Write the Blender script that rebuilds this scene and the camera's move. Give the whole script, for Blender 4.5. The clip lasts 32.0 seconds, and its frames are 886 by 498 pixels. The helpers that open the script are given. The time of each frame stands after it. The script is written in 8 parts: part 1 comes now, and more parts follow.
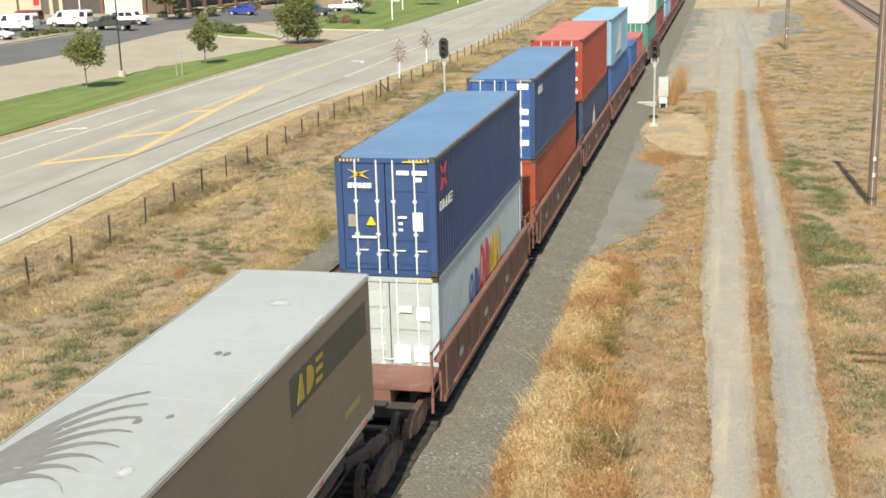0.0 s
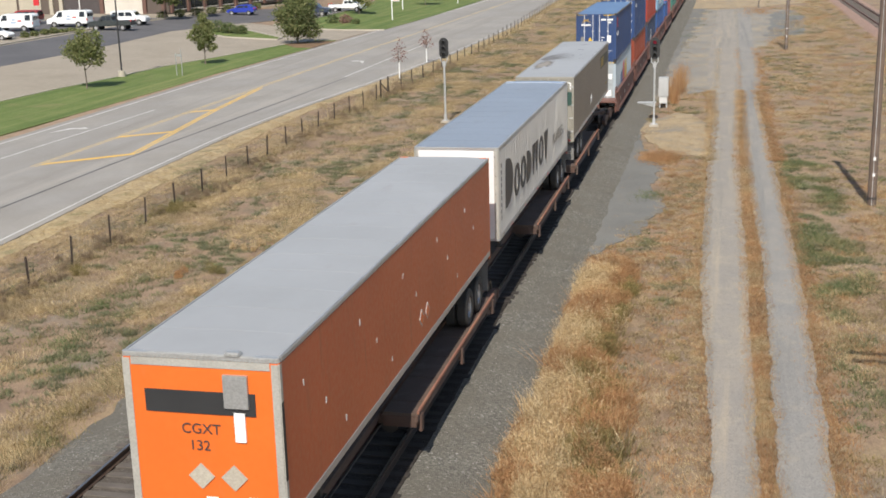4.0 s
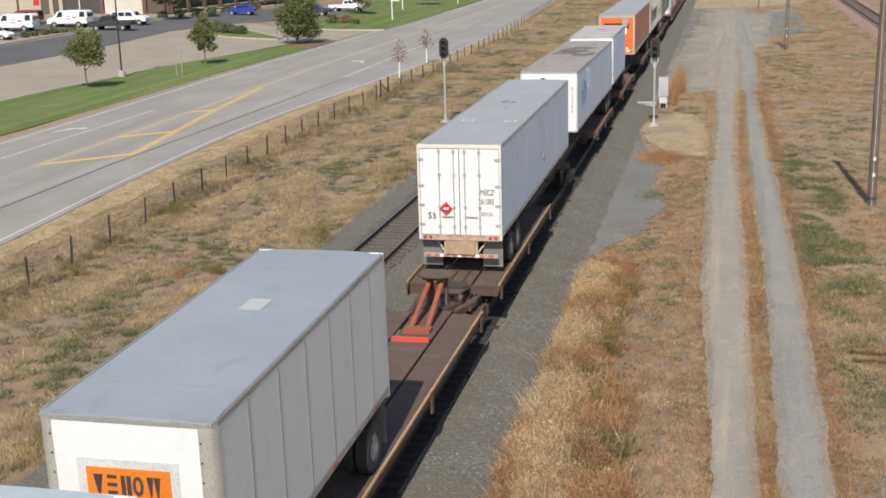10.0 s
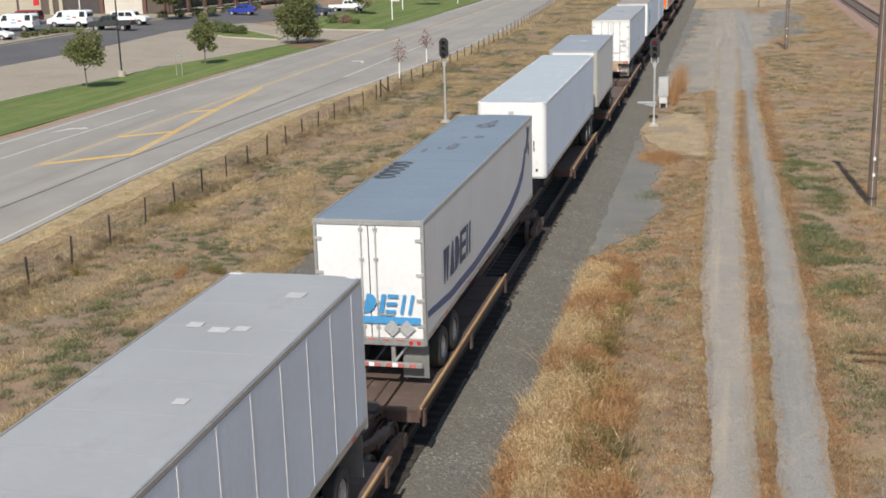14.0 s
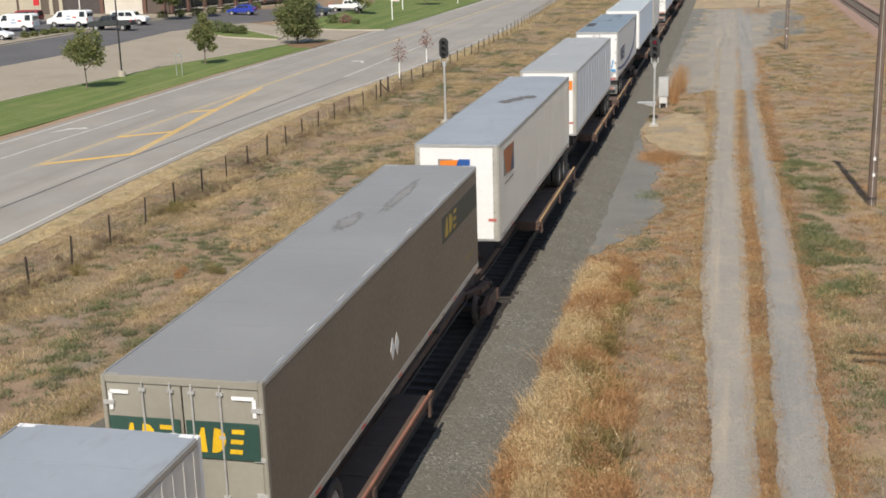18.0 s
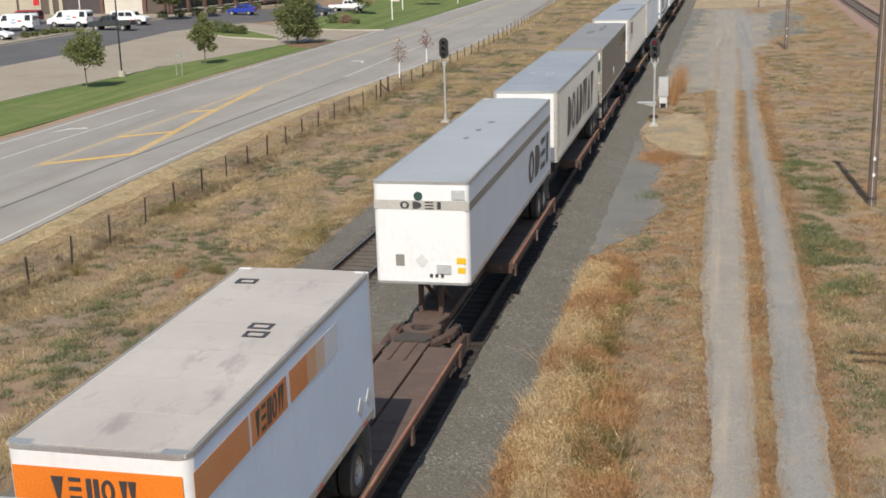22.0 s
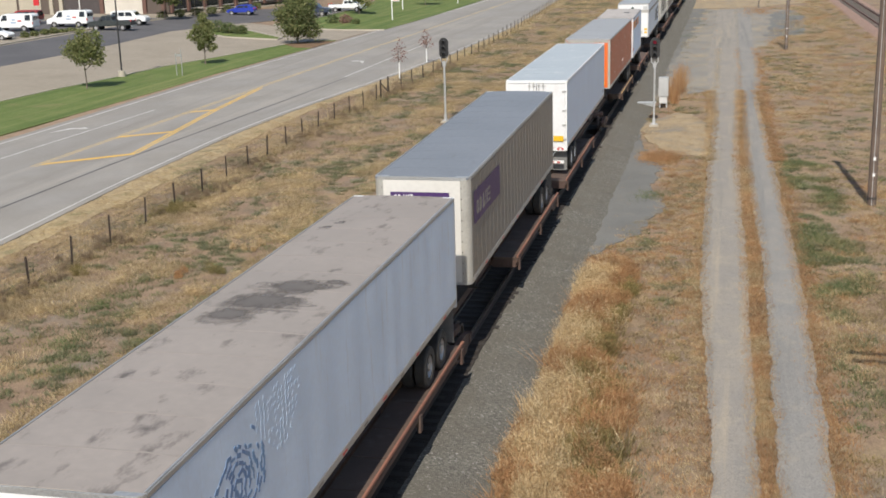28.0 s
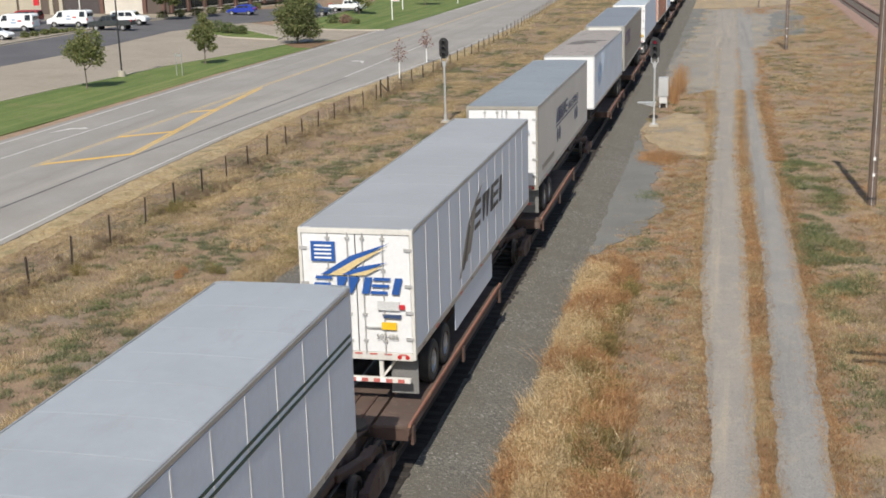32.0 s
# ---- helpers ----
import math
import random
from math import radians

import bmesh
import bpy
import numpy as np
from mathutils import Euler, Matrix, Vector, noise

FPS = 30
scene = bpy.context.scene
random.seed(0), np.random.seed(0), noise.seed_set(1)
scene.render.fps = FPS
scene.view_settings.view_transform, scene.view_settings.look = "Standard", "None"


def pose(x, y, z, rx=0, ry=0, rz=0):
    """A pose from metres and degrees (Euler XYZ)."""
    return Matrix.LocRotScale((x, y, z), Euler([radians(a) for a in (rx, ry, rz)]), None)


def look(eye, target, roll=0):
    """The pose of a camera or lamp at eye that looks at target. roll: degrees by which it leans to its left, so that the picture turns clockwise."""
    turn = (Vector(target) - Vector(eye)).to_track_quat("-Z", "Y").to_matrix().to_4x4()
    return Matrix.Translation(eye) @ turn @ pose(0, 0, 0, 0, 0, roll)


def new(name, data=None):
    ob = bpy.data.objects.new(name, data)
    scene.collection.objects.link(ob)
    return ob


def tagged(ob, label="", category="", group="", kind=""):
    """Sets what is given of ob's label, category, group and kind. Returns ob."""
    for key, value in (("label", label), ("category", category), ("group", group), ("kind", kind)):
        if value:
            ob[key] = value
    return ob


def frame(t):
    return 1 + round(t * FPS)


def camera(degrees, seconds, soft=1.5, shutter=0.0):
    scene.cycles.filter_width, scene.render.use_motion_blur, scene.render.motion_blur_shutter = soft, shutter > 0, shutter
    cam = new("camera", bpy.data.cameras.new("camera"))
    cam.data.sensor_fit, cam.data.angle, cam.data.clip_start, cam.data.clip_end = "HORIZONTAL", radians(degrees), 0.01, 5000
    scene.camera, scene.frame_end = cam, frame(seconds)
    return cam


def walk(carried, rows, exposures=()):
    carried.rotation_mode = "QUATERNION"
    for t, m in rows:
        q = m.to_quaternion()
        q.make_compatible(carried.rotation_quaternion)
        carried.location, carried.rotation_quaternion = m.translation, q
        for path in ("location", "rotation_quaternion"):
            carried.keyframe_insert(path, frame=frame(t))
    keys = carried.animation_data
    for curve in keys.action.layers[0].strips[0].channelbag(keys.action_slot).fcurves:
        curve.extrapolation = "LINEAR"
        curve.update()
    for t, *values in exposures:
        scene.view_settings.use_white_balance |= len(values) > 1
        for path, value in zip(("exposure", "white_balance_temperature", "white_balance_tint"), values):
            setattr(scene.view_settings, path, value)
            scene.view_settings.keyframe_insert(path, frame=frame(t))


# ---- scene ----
cam = camera(39.963, 32.0, 1.7)
EYE = Vector((7.726, 0.0, 11.555))
AIM = EYE + Vector((-0.22107, 0.94214, -0.25191)) * 10
walk(cam, [(0, look(EYE, AIM, -1.598)), (32, look(EYE, AIM, -1.598))], [(0, 0.97, 7300, 2), (0.5, 0.92, 7300, 3), (1, 0.84, 7300, 4), (1.5, 0.82, 6900, 7), (2, 0.80, 6650, 10), (2.5, 0.69, 6650, 10), (3, 0.58, 6650, 10), (6, 0.43, 6600, 10), (10, 0.36, 6650, 10), (13, 0.33, 6600, 10), (17, 0.34, 6850, 10), (18.5, 0.37, 6850, 10), (19.5, 0.49, 6850, 10), (20, 0.48, 6850, 10), (21, 0.52, 6850, 10), (21.9, 0.32, 6750, 10), (23, 0.32, 6600, 10), (32, 0.33, 6620, 10)])

# world, sun
SUN_EL, SUN_AZ = radians(47), radians(176.4)
world = bpy.data.worlds.new("sky")
scene.world = world
world.use_nodes = True
wn = world.node_tree.nodes
sky = wn.new("ShaderNodeTexSky")
sky.sky_type = "NISHITA"
sky.sun_disc = False
sky.sun_elevation, sky.sun_rotation = SUN_EL, SUN_AZ
wn["Background"].inputs[1].default_value = 0.105
world.node_tree.links.new(sky.outputs[0], wn["Background"].inputs[0])
sun_data = bpy.data.lights.new("sun", "SUN")
sun_data.energy, sun_data.angle, sun_data.color = 4.1, radians(0.53), (1.0, 0.95, 0.87)
sun = new("sun", sun_data)
sun_dir = Vector((math.sin(SUN_AZ) * math.cos(SUN_EL), math.cos(SUN_AZ) * math.cos(SUN_EL), math.sin(SUN_EL)))
sun.matrix_world = look(sun_dir * 50, (0, 0, 0))


# ---- materials ----
def tree_of(name):
    m = bpy.data.materials.new(name)
    m.use_nodes = True
    nt = m.node_tree
    return m, nt.nodes, nt.links, nt.nodes["Principled BSDF"]


def coords(n, l, scale=(1, 1, 1), shift=True):
    tc = n.new("ShaderNodeTexCoord")
    mp = n.new("ShaderNodeMapping")
    mp.inputs["Scale"].default_value = scale
    l.new(tc.outputs["Object"], mp.inputs["Vector"])
    if shift:
        oi = n.new("ShaderNodeObjectInfo")
        mu = n.new("ShaderNodeMath")
        mu.operation = "MULTIPLY"
        mu.inputs[1].default_value = 37.0
        l.new(oi.outputs["Random"], mu.inputs[0])
        l.new(mu.outputs[0], mp.inputs["Location"])
    return mp.outputs[0]


def noise_node(n, l, vec, scale, detail=4.0, rough=0.55):
    t = n.new("ShaderNodeTexNoise")
    t.inputs["Scale"].default_value, t.inputs["Detail"].default_value = scale, detail
    t.inputs["Roughness"].default_value = rough
    l.new(vec, t.inputs["Vector"])
    return t.outputs["Fac"]


def ramp(n, l, fac, stops):
    r = n.new("ShaderNodeValToRGB")
    e = r.color_ramp.elements
    while len(e) < len(stops):
        e.new(0.5)
    for el, (p, c) in zip(e, stops):
        el.position, el.color = p, (*c, 1) if len(c) == 3 else c
    l.new(fac, r.inputs[0])
    return r.outputs[0]


def mix(n, l, fac, a, b, kind="MIX"):
    m = n.new("ShaderNodeMix")
    m.data_type, m.blend_type = "RGBA", kind
    for sock, v in ((m.inputs[0], fac), (m.inputs[6], a), (m.inputs[7], b)):
        if isinstance(v, (int, float)):
            sock.default_value = v
        elif isinstance(v, tuple):
            sock.default_value = (*v, 1)
        else:
            l.new(v, sock)
    return m.outputs[2]


def bump_in(n, l, bsdf, height, strength, dist):
    b = n.new("ShaderNodeBump")
    b.inputs["Strength"].default_value, b.inputs["Distance"].default_value = strength, dist
    l.new(height, b.inputs["Height"])
    l.new(b.outputs[0], bsdf.inputs["Normal"])


def surf(name, c1, c2=None, big=0.7, fine=30.0, rough=0.6, metal=0.0, bump=0.15, dist=0.01, grain=0.18,
         stain=None, stain_scale=(1, 1, 0.15), stain_at=(0.55, 0.75), spec=0.5):
    """Two colours in large soft patches, a fine grain, a slight relief, and stains that run along one axis."""
    m, n, l, b = tree_of(name)
    v = coords(n, l)
    c2 = c2 or tuple(x * 0.8 for x in c1)
    col = ramp(n, l, noise_node(n, l, v, big), [(0.32, c1), (0.68, c2)])
    g = noise_node(n, l, v, fine, 3)
    shade = ramp(n, l, g, [(0.25, (1 - grain,) * 3), (0.75, (1 + grain,) * 3)])
    col = mix(n, l, 1.0, col, shade, "MULTIPLY")
    if stain:
        s = ramp(n, l, noise_node(n, l, coords(n, l, stain_scale), 2.2, 6, 0.65),
                 [(stain_at[0], (0, 0, 0)), (stain_at[1], (1, 1, 1))])
        col = mix(n, l, s, col, stain)
    l.new(col, b.inputs["Base Color"])
    rr = ramp(n, l, g, [(0.2, (max(rough - 0.12, 0.02),) * 3), (0.8, (min(rough + 0.12, 1),) * 3)])
    l.new(rr, b.inputs["Roughness"])
    b.inputs["Metallic"].default_value = metal
    b.inputs["Specular IOR Level"].default_value = spec
    if bump:
        bump_in(n, l, b, g, bump, dist)
    return m


def leafy(name, stops, rough=0.7, trans=0.35):
    """Leaves and blades, each with a tint of its own."""
    m, n, l, b = tree_of(name)
    geo = n.new("ShaderNodeNewGeometry")
    col = ramp(n, l, geo.outputs["Random Per Island"], stops)
    v = coords(n, l, shift=False)
    sh = ramp(n, l, noise_node(n, l, v, 0.5, 3), [(0.3, (0.78, 0.78, 0.78)), (0.7, (1.15, 1.12, 1.05))])
    l.new(mix(n, l, 1.0, col, sh, "MULTIPLY"), b.inputs["Base Color"])
    b.inputs["Roughness"].default_value = rough
    b.inputs["Specular IOR Level"].default_value = 0.25
    if trans:
        tr, mx = n.new("ShaderNodeBsdfTranslucent"), n.new("ShaderNodeMixShader")
        l.new(b.inputs["Base Color"].links[0].from_socket, tr.inputs["Color"])
        mx.inputs[0].default_value = trans
        l.new(b.outputs[0], mx.inputs[1])
        l.new(tr.outputs[0], mx.inputs[2])
        l.new(mx.outputs[0], n["Material Output"].inputs[0])
    return m


def soil(name, layers, rough=0.95, bump=0.5, dist=0.03, fine=22.0, streaks=None):
    """A ground: a first colour and further ones, each laid over where its own noise is high: (colour, scale, from, to)."""
    m, n, l, b = tree_of(name)
    v = coords(n, l, shift=False)
    col = layers[0]
    for c, sc, p0, p1 in layers[1:]:
        f = ramp(n, l, noise_node(n, l, coords(n, l, (1, 0.8, 1), False), sc, 7, 0.62), [(p0, (0, 0, 0)), (p1, (1, 1, 1))])
        col = mix(n, l, f, col, c)
    for c, sc, p0, p1 in streaks or ():
        f = ramp(n, l, noise_node(n, l, coords(n, l, (1, 0.03, 1), False), sc, 4, 0.6), [(p0, (0, 0, 0)), (p1, (1, 1, 1))])
        col = mix(n, l, f, col, c)
    g = noise_node(n, l, v, fine, 5, 0.65)
    sh = ramp(n, l, g, [(0.3, (0.7, 0.7, 0.7)), (0.7, (1.25, 1.25, 1.25))])
    l.new(mix(n, l, 1.0, col, sh, "MULTIPLY"), b.inputs["Base Color"])
    b.inputs["Roughness"].default_value = rough
    b.inputs["Specular IOR Level"].default_value = 0.2
    bump_in(n, l, b, g, bump, dist)
    return m


def stones(name, c1, c2, scale=19.0, big=0.5, light=(0.5, 0.49, 0.46)):
    """Crushed stone: cells of differing grey with relief."""
    m, n, l, b = tree_of(name)
    v = coords(n, l, shift=False)
    vo = n.new("ShaderNodeTexVoronoi")
    vo.inputs["Scale"].default_value = scale
    l.new(v, vo.inputs["Vector"])
    sep = n.new("ShaderNodeSeparateColor")
    l.new(vo.outputs["Color"], sep.inputs[0])
    cell = ramp(n, l, sep.outputs[0], [(0.0, tuple(x * 0.62 for x in c1)), (0.5, c1), (0.93, tuple(x * 1.38 for x in c1)), (0.975, light)])
    f = ramp(n, l, noise_node(n, l, v, big, 5), [(0.35, (0, 0, 0)), (0.7, (1, 1, 1))])
    col = mix(n, l, f, cell, mix(n, l, 0.75, cell, c2))
    l.new(col, b.inputs["Base Color"])
    b.inputs["Roughness"].default_value = 0.92
    b.inputs["Specular IOR Level"].default_value = 0.25
    bump_in(n, l, b, vo.outputs["Distance"], 0.8, 0.03)
    return m


M = {}
M["ground"] = soil("dry_ground", [(0.25, 0.175, 0.118), ((0.29, 0.21, 0.125), 0.35, 0.45, 0.62), ((0.185, 0.128, 0.09), 0.8, 0.48, 0.66),
                                  ((0.185, 0.165, 0.105), 0.28, 0.56, 0.74), ((0.21, 0.175, 0.135), 0.6, 0.5, 0.66), ((0.36, 0.262, 0.165), 2.5, 0.56, 0.7), ((0.165, 0.11, 0.08), 5.0, 0.58, 0.7)])
M["ballast"] = stones("grey_ballast", (0.139, 0.131, 0.111), (0.124, 0.11, 0.087), scale=24.0, light=(0.30, 0.285, 0.26))
M["siding_dirt"] = stones("brown_dirt_and_stone", (0.098, 0.083, 0.069), (0.08, 0.068, 0.056), light=(0.17, 0.15, 0.13))
# Dirty brown track bed, darkened further: the train's shade is in its colour.
M["shaded_bed"] = stones("shaded_brown_ballast", (0.036, 0.03, 0.025), (0.028, 0.023, 0.02), light=(0.06, 0.053, 0.046))
M["red_ballast"] = stones("reddish_ballast", (0.30, 0.20, 0.155), (0.25, 0.165, 0.13), light=(0.35, 0.3, 0.27))
M["far_core"] = stones("red_brown_ballast", (0.23, 0.155, 0.122), (0.19, 0.13, 0.105), light=(0.28, 0.22, 0.18))
# Tie timber, likewise near black to hold the shade beneath the train.
M["shaded_tie"] = surf("shaded_timber", (0.04, 0.032, 0.026), (0.028, 0.023, 0.02), big=3, fine=25, rough=0.9, bump=0.3)
M["pad"] = soil("fine_grey_gravel", [(0.172, 0.17, 0.157), ((0.15, 0.148, 0.138), 0.5, 0.42, 0.62), ((0.205, 0.19, 0.165), 0.22, 0.54, 0.7), ((0.24, 0.20, 0.15), 1.1, 0.62, 0.76)], fine=30, bump=0.25)
M["yard"] = soil("tan_and_grey_gravel", [(0.265, 0.24, 0.20), ((0.215, 0.205, 0.185), 0.16, 0.40, 0.6), ((0.31, 0.265, 0.195), 0.3, 0.52, 0.68), ((0.30, 0.225, 0.14), 0.9, 0.58, 0.72)], fine=26, bump=0.25)
M["track_dirt"] = soil("packed_dirt_and_gravel", [(0.285, 0.255, 0.215), ((0.245, 0.228, 0.205), 0.3, 0.4, 0.65), ((0.33, 0.29, 0.23), 1.3, 0.52, 0.72), ((0.23, 0.21, 0.185), 4.0, 0.58, 0.72)], fine=28, bump=0.3, streaks=[((0.225, 0.21, 0.185), 2.2, 0.5, 0.66), ((0.35, 0.30, 0.23), 1.6, 0.56, 0.72)])
M["rut_grey"] = soil("packed_grey_gravel", [(0.262, 0.245, 0.218), ((0.225, 0.218, 0.205), 0.3, 0.4, 0.65), ((0.30, 0.272, 0.225), 1.3, 0.55, 0.74), ((0.205, 0.195, 0.18), 4.0, 0.58, 0.72)], fine=28, bump=0.3, streaks=[((0.205, 0.198, 0.185), 2.2, 0.5, 0.66), ((0.31, 0.275, 0.22), 1.6, 0.58, 0.74)])
M["straw_soil"] = soil("straw_litter", [(0.375, 0.29, 0.165), ((0.27, 0.20, 0.12), 1.4, 0.42, 0.62), ((0.46, 0.375, 0.23), 3.0, 0.5, 0.7), ((0.22, 0.195, 0.10), 0.7, 0.52, 0.68), ((0.20, 0.145, 0.095), 4.5, 0.56, 0.7)])
M["sand"] = soil("pale_sand", [(0.35, 0.275, 0.175), ((0.27, 0.21, 0.14), 0.9, 0.42, 0.62), ((0.24, 0.21, 0.165), 0.45, 0.5, 0.66)])
M["verge_dirt"] = soil("bare_brown_verge", [(0.31, 0.215, 0.145), ((0.24, 0.18, 0.12), 1.2, 0.42, 0.65)])
M["road"] = soil("worn_grey_asphalt", [(0.272, 0.257, 0.235), ((0.245, 0.228, 0.202), 0.25, 0.4, 0.65), ((0.315, 0.29, 0.252), 0.09, 0.5, 0.7)], rough=0.85, bump=0.12, dist=0.01, fine=60, streaks=[((0.235, 0.218, 0.195), 0.7, 0.52, 0.68), ((0.315, 0.29, 0.255), 0.5, 0.56, 0.72)])
M["asphalt"] = soil("dark_parking_asphalt", [(0.10, 0.097, 0.10), ((0.125, 0.12, 0.12), 0.2, 0.4, 0.7)], rough=0.85, bump=0.1, fine=50)
M["concrete"] = soil("tan_concrete", [(0.30, 0.26, 0.205), ((0.26, 0.225, 0.175), 0.25, 0.4, 0.7), ((0.34, 0.30, 0.24), 1.3, 0.55, 0.75)], rough=0.85, bump=0.1, fine=40)
M["kerb"] = surf("pale_concrete", (0.42, 0.38, 0.31), (0.36, 0.32, 0.26), rough=0.85)
M["lawn"] = soil("mown_lawn", [(0.105, 0.145, 0.04), ((0.135, 0.17, 0.055), 0.5, 0.4, 0.65), ((0.18, 0.175, 0.075), 0.3, 0.55, 0.75)], fine=9, bump=0.8, streaks=[((0.085, 0.125, 0.035), 0.8, 0.5, 0.62), ((0.165, 0.185, 0.065), 1.3, 0.54, 0.68)])
M["mulch"] = soil("brown_mulch", [(0.16, 0.10, 0.06), ((0.22, 0.15, 0.09), 1.5, 0.4, 0.7)])
M["white_line"] = surf("worn_white_road_paint", (0.55, 0.535, 0.50), (0.41, 0.39, 0.355), big=1.5, rough=0.7)
M["yellow_faded"] = surf("faded_yellow_road_paint", (0.52, 0.37, 0.15), (0.36, 0.295, 0.19), big=0.8, rough=0.75)
M["yellow_line"] = surf("worn_yellow_road_paint", (0.66, 0.40, 0.07), (0.50, 0.34, 0.13), big=0.9, rough=0.7)
M["tar"] = surf("tar_crack_seal", (0.045, 0.044, 0.042), (0.08, 0.077, 0.073), rough=0.7)
M["tie"] = surf("weathered_timber", (0.112, 0.096, 0.081), (0.085, 0.072, 0.06), big=3, fine=25, rough=0.9, bump=0.4, stain=(0.145, 0.127, 0.108), stain_scale=(0.4, 6, 6))
M["rail"] = surf("rusty_rail_steel", (0.10, 0.065, 0.045), (0.07, 0.05, 0.04), rough=0.6, metal=0.4)
M["rail_rust"] = surf("rust_brown_rail", (0.20, 0.105, 0.075), (0.15, 0.08, 0.06), rough=0.8)
M["rail_top"] = surf("worn_rail_head", (0.30, 0.28, 0.26), (0.22, 0.2, 0.19), rough=0.35, metal=0.9)
M["post"] = surf("rusty_fence_steel", (0.07, 0.05, 0.04), (0.045, 0.035, 0.03), rough=0.8, metal=0.3)
M["wire"] = surf("dull_fence_wire", (0.16, 0.15, 0.14), rough=0.6, metal=0.6)
M["galv"] = surf("galvanised_steel", (0.55, 0.56, 0.56), (0.45, 0.46, 0.46), rough=0.45, metal=0.35)
M["black"] = surf("matt_black_paint", (0.02, 0.02, 0.021), (0.03, 0.03, 0.03), rough=0.65)
M["wood_pole"] = surf("brown_creosoted_pole", (0.15, 0.105, 0.08), (0.10, 0.075, 0.06), big=2, fine=20, rough=0.9, bump=0.4, stain=(0.22, 0.18, 0.15), stain_scale=(6, 6, 0.3))
M["bark"] = surf("grey_bark", (0.17, 0.14, 0.11), (0.11, 0.09, 0.07), big=4, rough=0.95, bump=0.5)
M["leaf"] = leafy("green_leaves", [(0.0, (0.12, 0.15, 0.05)), (0.5, (0.21, 0.24, 0.095)), (1.0, (0.34, 0.33, 0.16))], trans=0.45)
M["leaf_dark"] = leafy("dark_green_leaves", [(0.0, (0.09, 0.12, 0.045)), (0.6, (0.16, 0.185, 0.075)), (1.0, (0.26, 0.25, 0.12))])
M["leaf_red"] = leafy("reddish_leaves", [(0.0, (0.22, 0.11, 0.10)), (1.0, (0.38, 0.24, 0.20))])
M["straw"] = leafy("straw_grass", [(0.0, (0.23, 0.165, 0.088)), (0.4, (0.41, 0.315, 0.178)), (0.8, (0.58, 0.465, 0.28)), (1.0, (0.76, 0.64, 0.42))], 0.8)
M["pale_straw"] = leafy("pale_straw_weeds", [(0.0, (0.29, 0.20, 0.105)), (0.35, (0.54, 0.40, 0.225)), (0.75, (0.71, 0.56, 0.34)), (1.0, (0.86, 0.72, 0.49))], 0.8)
M["brown_grass"] = leafy("brown_grass", [(0.0, (0.20, 0.15, 0.10)), (0.5, (0.295, 0.225, 0.152)), (1.0, (0.41, 0.32, 0.22))], 0.85)
M["russet"] = leafy("russet_weeds", [(0.0, (0.30, 0.155, 0.075)), (0.5, (0.43, 0.25, 0.13)), (1.0, (0.55, 0.37, 0.20))], 0.85)
M["green_weed"] = leafy("green_weeds", [(0.0, (0.085, 0.125, 0.05)), (0.6, (0.15, 0.19, 0.082)), (1.0, (0.26, 0.26, 0.125))], 0.8)
M["sage"] = leafy("grey_green_weeds", [(0.0, (0.115, 0.125, 0.07)), (0.6, (0.19, 0.20, 0.12)), (1.0, (0.30, 0.29, 0.18))], 0.85)
M["glass"] = surf("dark_window_glass", (0.015, 0.018, 0.02), (0.02, 0.022, 0.025), rough=0.12, bump=0, grain=0.05)
M["rubber"] = surf("black_rubber", (0.022, 0.021, 0.02), (0.045, 0.042, 0.038), big=3, rough=0.85)
M["rim"] = surf("dull_wheel_rim", (0.5, 0.5, 0.5), (0.36, 0.35, 0.34), rough=0.45, metal=0.5)
M["rim_dark"] = surf("dirty_wheel_rim", (0.20, 0.19, 0.18), (0.13, 0.12, 0.11), rough=0.6, metal=0.3)
M["car_rust"] = surf("brown_railcar_paint", (0.095, 0.053, 0.039), (0.068, 0.042, 0.033), big=0.9, rough=0.75, stain=(0.16, 0.125, 0.1), stain_scale=(1, 0.5, 0.3))
M["deck"] = surf("dusty_railcar_deck", (0.105, 0.068, 0.052), (0.08, 0.055, 0.043), big=1.2, rough=0.85, stain=(0.135, 0.10, 0.08))
M["well"] = surf("red_brown_well_car_paint", (0.17, 0.075, 0.055), (0.13, 0.062, 0.05), big=0.7, rough=0.7, stain=(0.20, 0.14, 0.115), stain_scale=(1, 1.2, 0.25))
M["rust_edge"] = surf("rusty_orange_rail", (0.30, 0.135, 0.085), (0.22, 0.10, 0.07), big=0.6, rough=0.75, stain=(0.36, 0.21, 0.12), stain_scale=(1, .5, 1))
M["yellow_edge"] = surf("worn_yellow_rail", (0.33, 0.19, 0.105), (0.47, 0.32, 0.15), big=0.5, rough=0.7, stain=(0.24, 0.12, 0.075), stain_scale=(1, .5, 1))
M["hitch"] = surf("faded_red_hitch", (0.34, 0.085, 0.04), (0.22, 0.075, 0.045), big=2, rough=0.7)
M["under"] = surf("greasy_underframe_steel", (0.035, 0.03, 0.027), (0.055, 0.045, 0.038), rough=0.75)
M["steel_dark"] = surf("dirty_wheel_steel", (0.06, 0.05, 0.045), (0.09, 0.075, 0.065), rough=0.55, metal=0.5)
M["alu"] = surf("dull_aluminium", (0.48, 0.48, 0.47), (0.40, 0.40, 0.39), rough=0.45, metal=0.6)
M["red"] = surf("red_reflector", (0.5, 0.03, 0.03), rough=0.4)
M["white"] = surf("white_paint", (0.78, 0.78, 0.77), (0.72, 0.72, 0.70), rough=0.45)


